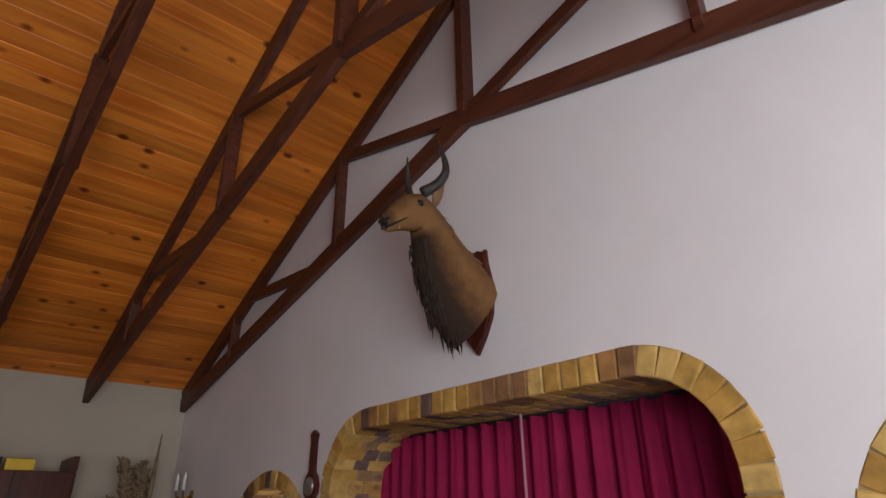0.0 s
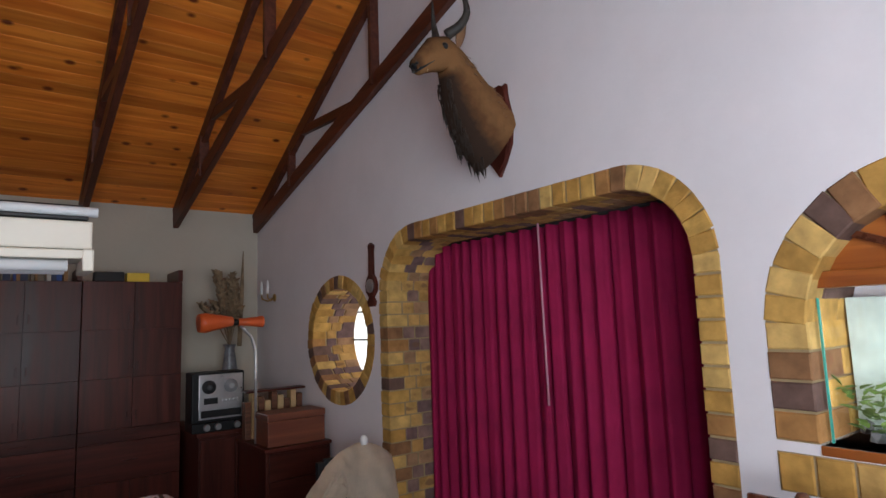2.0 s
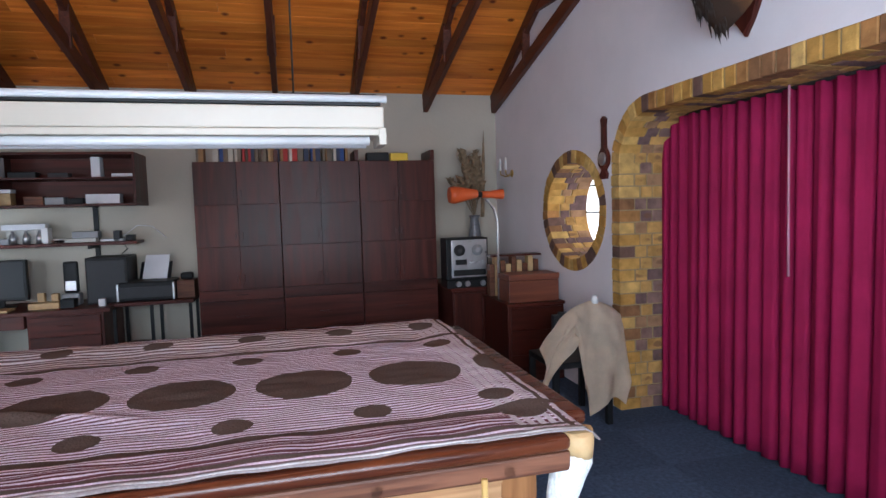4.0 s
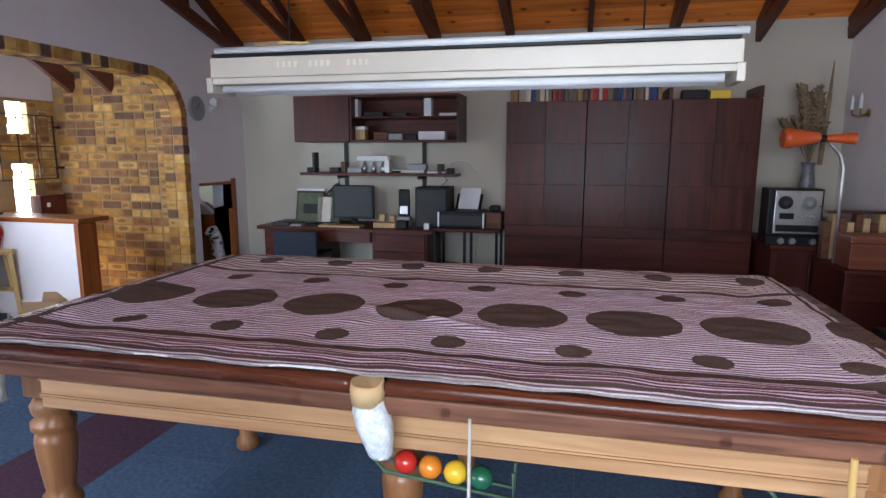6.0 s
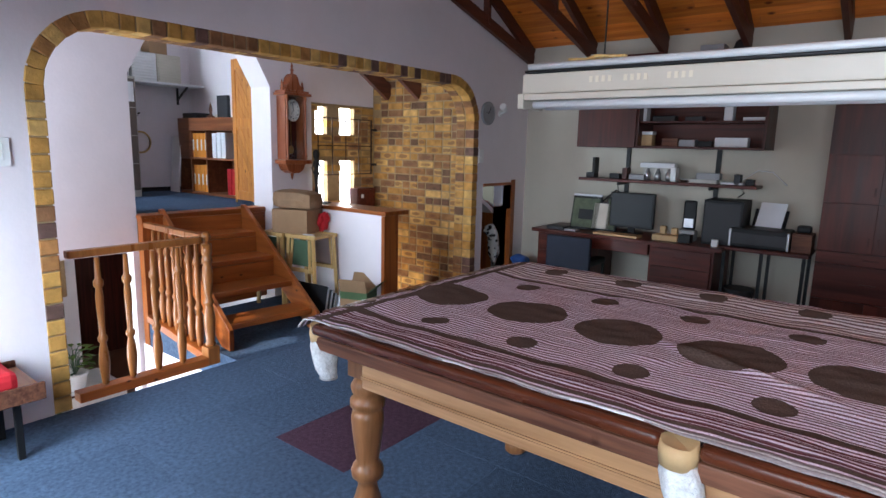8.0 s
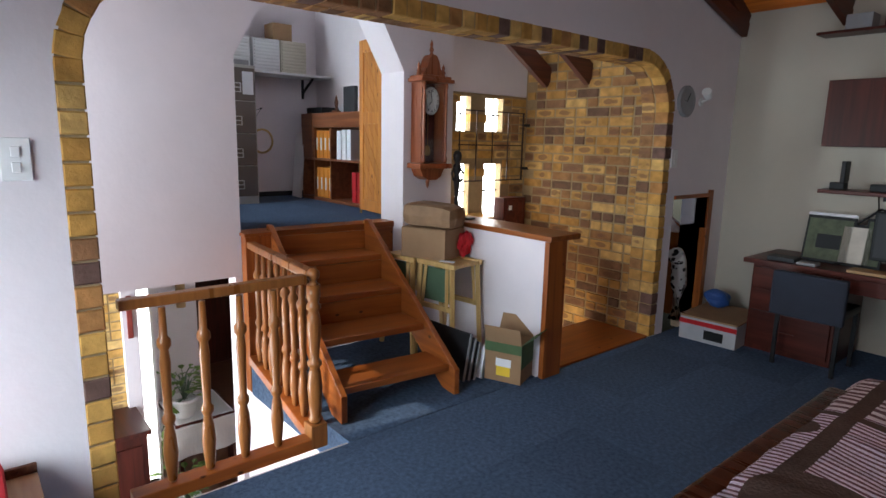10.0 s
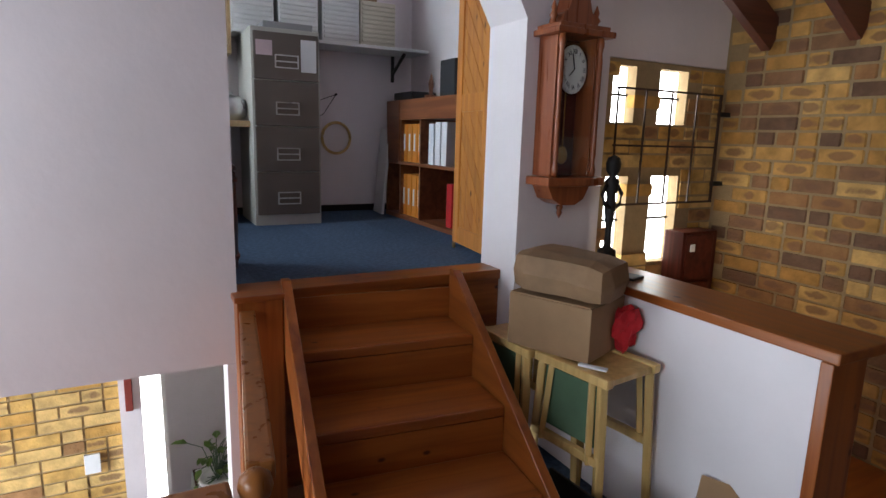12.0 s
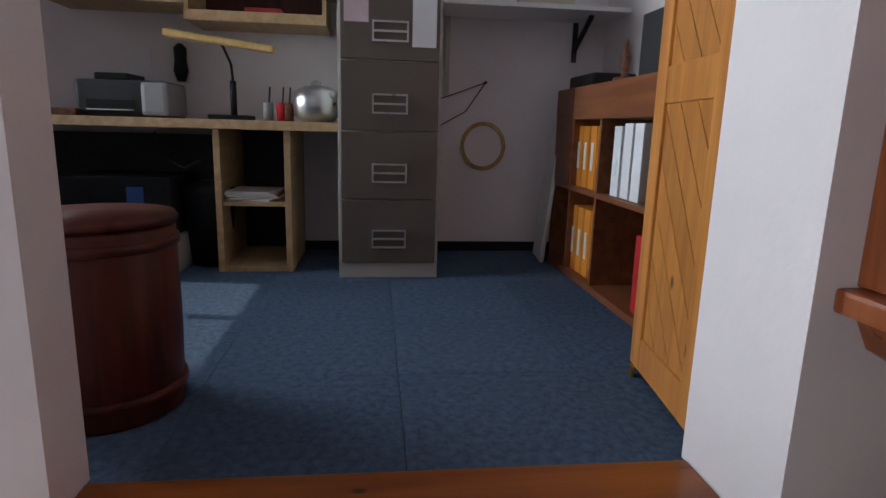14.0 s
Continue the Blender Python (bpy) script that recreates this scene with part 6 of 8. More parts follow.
for x, z, w, h, m_, lab, cat_ in [(-2.76, 1.504, 0.10, 0.10, LEATHER, "amber jar in the wall cabinet", "jar"), (-2.76, 1.605, 0.11, 0.03, PAPER, "pale lid box in the wall cabinet", "box"), (-2.55, 1.504, 0.14, 0.07, CHEEK, "small patterned tin in the wall cabinet", "tin"), (-2.40, 1.504, 0.14, 0.06, GREY, "grey radio in the wall cabinet", "radio"),
                                  (-2.25, 1.504, 0.12, 0.05, BLACK, "black adaptor in the wall cabinet", "adaptor"), (-2.04, 1.504, 0.26, 0.08, PAPER, "pile of white papers in the wall cabinet", "paper pile"), (-2.8, 1.724, 0.05, 0.17, PAPER, "white folder in the wall cabinet", "folder"),
                                  (-2.62, 1.724, 0.2, 0.05, BLACK, "black case in the wall cabinet", "case"), (-2.08, 1.724, 0.07, 0.17, PAPER, "white carton in the wall cabinet", "carton"), (-1.88, 1.724, 0.17, 0.03, PAPER, "white booklets in the wall cabinet", "booklets"), (-2.36, 1.724, 0.15, 0.04, DARKGREY, "dark camera case in the wall cabinet", "case")]:
    bm = bmesh.new()
    box(bm, -w / 2, w / 2, -0.05, 0.05, 0, h, 0.006)
    single(cat_.replace(" ", "_"), bm, m_, lab, cat_, at=(x, 5.36, z))

# ---------------------------------------------------------------- printer on its table
pr = thing("printer_table", (-1.66, 5.1, 0), "narrow dark table with thin black legs", "table")
part("tabletop", block(-0.33, 0.31, 0.0, 0.42, 0.655, 0.685, 0.004), MAHOG_X, pr)
for x in (-0.3, -0.02, 0.28):
    for y in (0.03, 0.39):
        part("leg", block(x - 0.012, x + 0.012, y - 0.012, y + 0.012, 0, 0.654), BLACK, pr)
ip = thing("inkjet_printer", (-1.72, 5.3, 0.685), "black and silver inkjet printer with paper in its feeder", "printer")
part("body", block(-0.22, 0.22, -0.15, 0.13, 0, 0.16, 0.015), BLACK, ip)
part("front_band", block(-0.215, 0.215, -0.156, -0.151, 0.03, 0.12, 0.004), DARKGREY, ip)
for x in (-0.222, 0.205):
    part("silver_side", block(x, x + 0.017, -0.162, -0.1, 0.005, 0.15, 0.004), SILVER, ip)
bm = bmesh.new()
bar(bm, (0.02, 0.10, 0.16), (0.04, 0.19, 0.36), 0.21, 0.006)
part("paper_sheet", bm, PAPER, ip, "sheet of white paper standing in the feeder")
bm = bmesh.new()
bar(bm, (0.02, 0.115, 0.16), (0.03, 0.19, 0.30), 0.26, 0.006)
part("feeder", bm, BLACK, ip)
bx = thing("small_crate", (-1.42, 5.3, 0.685), "small brown box with gadgets on the printer table", "crate")
part("body", block(-0.07, 0.07, -0.1, 0.1, 0, 0.15, 0.004), CHEEK, bx)
part("gadget", block(-0.05, 0.05, -0.05, 0.05, 0.151, 0.21, 0.02), BLACK, bx)
bm = bmesh.new()
lathe(bm, [(0.09, 0), (0.12, 0.3), (0.125, 0.31)], segs=20)
single("waste_bin", bm, DARKGREY, "dark grey waste bin under the printer table", "bin", at=(-1.85, 5.3, 0))
# top-of-wall clutter beside the truss feet
for x, w, h, m_, lab in ((-3.35, 0.16, 0.10, GREY, "grey speaker box on the wall ledge"), (-2.95, 0.5, 0.07, MAHOG_X, "long dark box on the wall ledge"), (-2.3, 0.2, 0.10, GREY, "grey speaker box on the wall ledge")):
    bm = bmesh.new()
    box(bm, -w / 2, w / 2, -0.08, 0.08, 0, h, 0.006)
    single("speaker_box", bm, m_, lab, "box", at=(x, BW - 0.1, 2.285))
ld = structure("trim_ledge", block(-3.6, -1.9, BW - 0.19, BW - 0.001, 2.265, 2.284), MAHOG_X, "narrow dark ledge high on the wall")
bm = bmesh.new()
lathe(bm, [(0.01, 0), (0.05, 0.01), (0.07, 0.06), (0.05, 0.12), (0.005, 0.15)], segs=16, m=Matrix.Diagonal((1, 0.3, 1, 1)))
single("ornament", bm, IRON, "dark oval ornament on the wall ledge", "ornament", at=(-2.08, BW - 0.1, 2.285))

# ---------------------------------------------------------------- corner: tape recorder, lamp, chest, jacket
lc = thing("low_cabinet", (1.0, 4.70, 0), "low dark wooden cabinet holding the tape recorder", "cabinet")
part("body", block(-0.20, 0.32, 0.0, 0.75, 0, 0.66, 0.004), MAHOG, lc)
part("top", block(-0.22, 0.34, -0.02, 0.76, 0.662, 0.69, 0.004), MAHOG_X, lc)
for x in (-0.19, 0.065):
    part("door", block(x, x + 0.245, -0.018, -0.001, 0.03, 0.64, 0.004), MAHOG, lc)
rd = thing("tape_recorder", (0.955, 4.72, 0.76), "reel tape recorder with silver face plate", "tape recorder")
part("case", block(-0.20, 0.18, 0.0, 0.2, 0, 0.36, 0.008), BLACK, rd)
part("face_plate", block(-0.155, 0.165, -0.01, -0.001, 0.02, 0.345, 0.003), SILVER, rd, "brushed silver face")
for x in (-0.085, 0.075):
    bm = bmesh.new()
    lathe(bm, [(0.05, 0), (0.05, 0.012), (0.02, 0.016), (0.02, 0.03)], segs=20, m=pose(x, -0.011, 0.255, 90, 0, 0))
    part("reel", bm, DARKGREY if x < 0 else GREY, rd)
part("meter", block(-0.12, -0.02, -0.016, -0.0105, 0.13, 0.175, 0.002), BLACK, rd)
part("key_row", block(-0.14, 0.15, -0.022, -0.0105, 0.035, 0.085, 0.002), BLACK, rd)
for k in range(5):
    bm = bmesh.new()
    lathe(bm, [(0.011, 0), (0.009, 0.02)], segs=12, m=pose(0.02 + 0.028 * k, -0.011, 0.15, 90, 0, 0))
    part("knob", bm, SILVER, rd)
rc = thing("amplifier", (0.955, 4.70, 0.69), "black amplifier with glassy knobs under the recorder", "amplifier")
part("case", block(-0.2, 0.2, 0.0, 0.22, 0, 0.068, 0.004), BLACK, rc)
for x in (-0.1, -0.02, 0.12):
    bm = bmesh.new()
    lathe(bm, [(0.026, 0), (0.022, 0.02)], segs=16, m=pose(x, -0.001, 0.034, 90, 0, 0))
    part("knob", bm, SILVER, rc)
lp = thing("floor_lamp", (1.10, 4.36, 0), "steel floor lamp with an orange double-cone shade", "floor lamp")
bm = bmesh.new()
lathe(bm, [(0.13, 0), (0.13, 0.015), (0.03, 0.03), (0.011, 0.035)], segs=24)
part("base", bm, BLACK, lp)
bm = bmesh.new()
tube(bm, [(0, 0, 0.03), (0, 0, 1.15), (-0.005, 0, 1.28), (-0.03, 0, 1.37), (-0.07, 0, 1.42), (-0.11, 0, 1.46)], 0.011, 10)
part("pole", bm, SILVER, lp, "thin bent steel pole")
bm = bmesh.new()
lathe(bm, [(0.062, 0), (0.07, 0.04), (0.055, 0.12), (0.032, 0.23), (0.028, 0.235)], segs=24, m=pose(-0.40, 0, 1.485, 0, 90, 0) @ pose(0, 0, 0, 0, -2, 0))
part("shade", bm, ORANGE, lp, "orange enamel cone")
bm = bmesh.new()
lathe(bm, [(0.026, 0), (0.028, 0.06), (0.04, 0.16), (0.042, 0.18)], segs=24, m=pose(-0.13, 0, 1.485, 0, 90, 0))
part("shade", bm, ORANGE, lp, "small orange enamel cone")
bm = bmesh.new()
lathe(bm, [(0.024, 0), (0.024, 0.045)], segs=16, m=pose(-0.17, 0, 1.485, 0, 90, 0))
part("collar", bm, BLACK, lp)
vs = thing("vase", (1.17, 5.2, 0.69), "patterned floor vase with dried reeds and feathers", "vase")
bm = bmesh.new()
lathe(bm, [(0.05, 0), (0.07, 0.1), (0.075, 0.3), (0.05, 0.5), (0.04, 0.58), (0.055, 0.62)], segs=20)
part("body", bm, mat("grey_glaze", (0.14, 0.14, 0.15), 0.3, vary=0.5, scale=14), vs)
rng = random.Random(17)
REED = mat("dried_plume", (0.24, 0.165, 0.10), 0.95, vary=0.35, scale=18)
for k in range(34):
    bm = bmesh.new()
    a, r = rng.uniform(-0.27, 0.13), rng.uniform(0.30, 0.62)
    base = Vector((0, 0, 0.6))
    tip = Vector((a, rng.uniform(-0.12, 0.1), 0.62 + r))
    tube(bm, [base, (base + tip) / 2 + Vector((0, 0, 0.05)), tip], 0.003, 5)
    for j in range(26):
        f = 0.45 + 0.55 * j / 26
        p = base.lerp(tip, f) + Vector((0, 0, 0.1 * f * (1 - f)))
        d = Vector((rng.uniform(-1, 1), rng.uniform(-1, 1), 0.6)).normalized() * rng.uniform(0.03, 0.06)
        tube(bm, [p, p + d], [0.019, 0.003], 4)
    part("plume", bm, REED, vs, "feathery dried plume")
bm = bmesh.new()
tube(bm, [(0.08, 0, 0.6), (0.10, 0, 1.1), (0.11, 0, 1.42)], [0.02, 0.018, 0.003], 8)
part("stalk", bm, REED, vs, "tall dried stalk")

cs = thing("chest_of_drawers", (1.29, 4.08, 0), "small red-brown wooden chest beside the wall", "chest")
part("body", block(-0.22, 0.25, 0.0, 0.58, 0, 0.60, 0.004), MAHOG, cs)
part("top", block(-0.23, 0.26, -0.01, 0.59, 0.602, 0.625, 0.004), MAHOG_X, cs)
for z0, z1 in ((0.04, 0.22), (0.23, 0.41), (0.42, 0.59)):
    part("drawer", block(-0.20, 0.23, -0.014, -0.001, z0, z1, 0.004), MAHOG_X, cs)
REDBOX = wood("red_brown_box", (0.13, 0.035, 0.02), (0.22, 0.07, 0.035), 0.4, "x", 1.0)
wb = thing("wooden_box", (1.30, 4.22, 0.626), "red-brown wooden box on the chest", "box")
part("body", block(-0.2, 0.22, -0.1, 0.14, 0, 0.17, 0.005), REDBOX, wb)
part("lid", block(-0.205, 0.225, -0.105, 0.145, 0.172, 0.22, 0.008), REDBOX, wb)
pz = thing("wooden_blocks", (1.30, 4.56, 0.626), "stack of pale and brown carved wooden blocks", "blocks")
for k in range(9):
    x, z = -0.2 + 0.05 * k, 0.0
    part("block", block(x - 0.022, x + 0.022, -0.04, 0.04, 0.0, 0.27 + 0.03 * ((k * 5) % 3), 0.004), LEATHER if k % 2 else CHEEK, pz)
part("ledge", block(-0.22, 0.24, -0.06, 0.06, 0.335, 0.35, 0.003), MAHOG_X, pz)

jc = thing("dining_chair", (1.18, 3.27, 0), "dark chair beside the arch hung with a jacket", "chair")
part("seat", block(-0.2, 0.2, -0.2, 0.2, 0.38, 0.42, 0.01), BLACK, jc)
for x in (-0.18, 0.18):
    for y in (-0.18, 0.18):
        part("leg", block(x - 0.018, x + 0.018, y - 0.018, y + 0.018, 0, 0.38, 0.003), BLACK, jc)
    part("back_post", block(x - 0.018, x + 0.018, -0.2, -0.165, 0.42, 0.72, 0.003), BLACK, jc)
part("backrest", block(-0.16, 0.16, -0.195, -0.17, 0.55, 0.735, 0.008), BLACK, jc)
bm = bmesh.new()
NJ, MJ = 46, 26
g = []
for i in range(NJ + 1):
    a = i / NJ
    col_ = []
    for j in range(MJ + 1):
        h = j / MJ
        # shoulders over the backrest, sleeves and skirts falling in folds
        x = -0.30 + 0.55 * a
        sh_ = 0.79 - 0.17 * abs(2 * a - 1.25) ** 2.0
        length_ = 0.26 - 0.2 * a + (0.50 - 0.03 * math.sin(9 * a)) * min(1, max(0, (a - 0.40) / 0.10))
        z = sh_ - h * length_
        fold = 0.013 * math.sin(17 * a + 2.5 * h + 2 * noise.noise(Vector((a * 3, h * 2, 1)))) * (0.25 + h) + 0.014 * noise.noise(Vector((a * 9, h * 6, 4)))
        y = -0.03 - 0.07 * math.sin(min(1, h * 3) * math.pi / 2) - fold
        col_.append(bm.verts.new((x + 0.03 * math.sin(6 * h + a * 4) * h, y + 0.2, z)))
    g.append(col_)
for i in range(NJ):
    for j in range(MJ):
        bm.faces.new((g[i][j], g[i + 1][j], g[i + 1][j + 1], g[i][j + 1])).smooth = True
bmesh.ops.solidify(bm, geom=bm.faces[:], thickness=0.012)
single("jacket", bm, BEIGE, "crumpled beige cotton jacket hung over the chair", "jacket", at=(1.185, 2.90, 0.0))
bm = bmesh.new()
lathe(bm, [(0.02, 0), (0.024, 0.03), (0.012, 0.05)], segs=12)
single("lens_cap", bm, WHITE, "small white tag on the jacket collar", "tag", at=(1.26, 3.075, 0.775))

# ---------------------------------------------------------------- pendulum wall clock
CX, CY = DX2, 3.335
wk = thing("pendulum_clock", (CX, CY, 1.258), "carved walnut pendulum wall clock with white dial", "clock")
part("body_side", block(0.0, 0.15, -0.155, -0.115, 0.04, 0.62, 0.003), CLOCKWOOD, wk)
part("body_side", block(0.0, 0.15, 0.115, 0.155, 0.04, 0.62, 0.003), CLOCKWOOD, wk)
part("back", block(0.0, 0.02, -0.115, 0.115, 0.04, 0.62), MAHOG, wk)
part("cornice", block(0.0, 0.21, -0.20, 0.20, 0.62, 0.645, 0.006), CLOCKWOOD, wk)
part("cornice", block(0.0, 0.19, -0.175, 0.175, 0.646, 0.665, 0.005), CLOCKWOOD, wk)
part("base", block(0.0, 0.20, -0.20, 0.20, 0.0, 0.038, 0.008), CLOCKWOOD, wk)
bm = bmesh.new()
prism(bm, [(-0.15, -0.002), (-0.11, -0.06), (-0.05, -0.085), (0.05, -0.085), (0.11, -0.06), (0.15, -0.002)], "x", 0.0, 0.14)
part("base_apron", bm, CLOCKWOOD, wk)
bm = bmesh.new()
lathe(bm, [(0.012, -0.085), (0.022, -0.10), (0.012, -0.115), (0.018, -0.125), (0.003, -0.15)], at=(0.07, 0, 0), segs=14)
part("drop_finial", bm, CLOCKWOOD, wk)
bm = bmesh.new()
prism(bm, [(-0.13, 0.666), (-0.12, 0.70), (-0.075, 0.72), (-0.065, 0.78), (-0.03, 0.815), (0.03, 0.815), (0.065, 0.78), (0.075, 0.72), (0.12, 0.70), (0.13, 0.666)], "x", 0.03, 0.14)
bmesh.ops.bevel(bm, geom=bm.edges[:], offset=0.006, segments=2, affect="EDGES")
part("crest", bm, CLOCKWOOD, wk, "carved crest")
for y, z, s in ((0, 0.815, 1.0), (-0.15, 0.666, 0.9), (0.15, 0.666, 0.9)):
    bm = bmesh.new()
    lathe(bm, [(0.02, 0), (0.012, 0.02 * s), (0.024, 0.035 * s), (0.01, 0.055 * s), (0.016, 0.07 * s), (0.002, 0.105 * s)], at=(0.10, y, z), segs=12)
    part("finial", bm, CLOCKWOOD, wk)
for y in (-0.135, 0.135):
    bm = bmesh.new()
    lathe(bm, [(0.016, 0.04), (0.02, 0.07), (0.012, 0.10), (0.016, 0.14), (0.013, 0.35), (0.016, 0.52), (0.012, 0.56), (0.02, 0.59), (0.016, 0.62)], at=(0.165, y, 0), segs=12)
    part("column", bm, CLOCKWOOD, wk, "turned half column")
bm = bmesh.new()
lathe(bm, [(0.10, 0), (0.10, 0.008), (0.085, 0.014), (0.001, 0.0141)], segs=32, m=pose(0.10, 0, 0.49, 0, 90, 0))
dial = part("dial", bm, mat("enamel_dial", (0.80, 0.79, 0.74), 0.3, vary=0.03), wk, "white enamel dial")
for k, (txt, a) in enumerate(zip(["XII", "I", "II", "III", "IIII", "V", "VI", "VII", "VIII", "IX", "X", "XI"], range(0, 360, 30))):
    c_ = bpy.data.curves.new("numeral", "FONT")
    c_.body, c_.size, c_.align_x, c_.align_y, c_.extrude = txt, 0.026, "CENTER", "CENTER", 0.0008
    n_ = new("numeral", c_)
    n_.data.materials.append(BLACK)
    n_.parent = dial
    n_.matrix_basis = Matrix.Translation((0.116, 0.072 * math.sin(radians(a)), 0.49 + 0.072 * math.cos(radians(a)))) @ Matrix(((0, 0, 1, 0), (1, 0, 0, 0), (0, 1, 0, 0), (0, 0, 0, 1))) @ pose(0, 0, 0, 0, 0, -a)
for a, l in ((232, 0.045), (345, 0.065)):
    bm = bmesh.new()
    bar(bm, (0.119, 0, 0.49), (0.119, l * math.sin(radians(a)), 0.49 + l * math.cos(radians(a))), 0.007, 0.002)
    part("pointer", bm, BLACK, dial)
bm = bmesh.new()
tube(bm, [(0.06, 0, 0.46), (0.06, 0, 0.16)], 0.004, 8)
lathe(bm, [(0.035, 0), (0.04, 0.005), (0.035, 0.01)], segs=20, m=pose(0.055, 0, 0.13, 0, 90, 0))
part("pendulum", bm, BRASS, wk, "brass pendulum")
gl = part("glass", block(0.152, 0.155, -0.114, 0.114, 0.05, 0.61), GLASS, wk)
gl.visible_shadow = False

wk.scale = (0.82, 0.76, 1.0)
# ---------------------------------------------------------------- stools, cartons and odds beside the steps
def stool(at, turn, label):
    t = thing("folding_stool", at, label, "stool", "stools by the low wall", turn)
    for y in (-0.13, 0.13):
        bm = bmesh.new()
        bar(bm, (-0.17, y, 0.585), (0.17, y, 0.585), 0.035, 0.03, bevel=0.006)
        part("top_rail", bm, BAMBOO, t)
    part("top", block(-0.16, 0.16, -0.112, 0.112, 0.572, 0.592, 0.004), BAMBOO, t)
    for x in (-0.15, 0.15):
        for y in (-0.13, 0.13):
            bm = bmesh.new()
            bar(bm, (x * 0.92, y, 0.575), (x * 1.15, y * 1.12, 0.0), 0.03, 0.03, bevel=0.006)
            part("leg", bm, BAMBOO, t)
            bm = bmesh.new()
            bar(bm, (x * 0.62, y * 1.0, 0.575), (x * 0.75, y * 1.12, 0.31), 0.022, 0.022, bevel=0.004)
            part("strut", bm, BAMBOO, t)
    for y in (-0.14, 0.14):
        bm = bmesh.new()
        bar(bm, (-0.165, y, 0.33), (0.165, y, 0.33), 0.026, 0.03, bevel=0.005)
        part("rung", bm, BAMBOO, t)
    t.scale = (1, 1, 1.13)
    part("canvas", block(-0.13, 0.13, -0.126, -0.118, 0.36, 0.56, 0.003), GREEN, t, "green canvas panel")
    return t


stool((-4.86, 3.11, 0), 8, "pale cane folding stool with green canvas")
stool((-5.19, 3.05, 0), 4, "pale cane folding stool behind another")
cn = thing("carton", (-5.02, 3.09, 0.679), "closed brown cardboard carton on the stools", "carton", turn=22)
part("body", block(-0.17, 0.17, -0.14, 0.14, 0, 0.20, 0.004), CARD, cn)
part("flap", block(-0.165, 0.165, -0.14, -0.003, 0.201, 0.206, 0.001), CARD, cn)
part("flap", block(-0.165, 0.165, 0.003, 0.14, 0.2015, 0.2065, 0.001), CARD, cn)
part("label", block(-0.1725, -0.1705, -0.02, 0.08, 0.11, 0.17, 0.0), BLUE, cn, "blue and green printed label")
bm = bmesh.new()
box(bm, -0.2, 0.2, -0.155, 0.155, 0, 0.16, 0.075)
bmesh.ops.subdivide_edges(bm, edges=bm.edges[:], cuts=2, use_grid_fill=True)
for v in bm.verts:
    v.co += Vector((0.014, 0.014, 0.010)) * noise.noise(v.co * 6 + Vector((3, 1, 2)))
    v.co.z = max(0.0, v.co.z - 0.03 * max(0, v.co.x) * 2)
single("cardboard_drum", bm, mat("brown_wrapping_paper", (0.23, 0.135, 0.07), 0.7, vary=0.25, scale=5, bump=0.3, bump_scale=25), "crumpled brown paper parcel on the carton", "parcel", at=(-5.01, 3.09, 0.887), turn=26)
bm = bmesh.new()
bmesh.ops.create_icosphere(bm, subdivisions=3, radius=0.07)
for v in bm.verts:
    v.co *= 0.85 + 0.55 * noise.noise(v.co * 24 + Vector((5, 2, 9))) + 0.3 * noise.noise(v.co * 60)
    v.co.z *= 1.35
    v.co.x *= 0.8
single("red_bag", bm, RED, "crumpled red cloth bag on the stool", "bag", at=(-4.875, 3.25, 0.771))
bm = bmesh.new()
box(bm, -0.05, 0.05, -0.012, 0.012, 0, 0.008, 0.002)
single("white_tag", bm, PAPER, "white plastic strip on the stool", "strip", at=(-4.78, 3.02, 0.679), turn=30)

oc = thing("open_carton", (-4.33, 3.17, 0), "open brown carton with green printed band and yellow label", "carton", turn=22)
for x0, x1, y0, y1 in ((-0.12, 0.12, -0.105, -0.10), (-0.12, 0.12, 0.10, 0.105), (-0.12, -0.115, -0.0995, 0.0995), (0.115, 0.12, -0.0995, 0.0995)):
    part("side", block(x0, x1, y0, y1, 0, 0.25), CARD, oc)
part("bottom", block(-0.114, 0.114, -0.099, 0.099, 0, 0.005), CARD, oc)
part("green_band", block(-0.1205, 0.1215, -0.1075, -0.1055, 0.19, 0.25), GREENCARD, oc, "green printed band")
part("green_band", block(0.1205, 0.1225, -0.105, 0.105, 0.10, 0.25), GREENCARD, oc, "green printed band")
part("label", block(-0.04, 0.05, -0.1085, -0.106, 0.04, 0.10), YELLOW, oc, "yellow and white label")
part("label_panel", block(-0.045, 0.055, -0.1080, -0.1056, 0.10, 0.15), PAPER, oc)
for a, b in (((-0.0, -0.105, 0.25), (-0.0, -0.14, 0.36)), ((-0.0, 0.105, 0.25), (0.0, 0.17, 0.36))):
    bm = bmesh.new()
    bar(bm, a, b, 0.236, 0.004)
    part("flap", bm, CARD, oc)
bm = bmesh.new()
bar(bm, (0.12, 0, 0.25), (0.215, 0, 0.33), 0.2, 0.004)
part("flap", bm, GREENCARD, oc)
for k, (dx, m_) in enumerate(((0.0, BLACK), (0.035, DARKGREY), (0.07, BLACK), (0.12, PAPER))):
    fo = thing("folder", (-4.64 + 0.3 * dx, 2.87 + dx, 0), "thin black folder leaning beside the steps" if m_ is not PAPER else "white paper pad leaning beside the steps", "folder", "folders beside the steps")
    fo.rotation_euler = (radians(-12), 0, radians(4))
    part("cover", block(-0.20, 0.20, -0.008, 0.008, 0, 0.30 - 0.03 * k, 0.004), m_, fo)
    part("spine", block(0.2005, 0.206, -0.009, 0.009, 0, 0.30 - 0.03 * k, 0.002), GREY, fo)
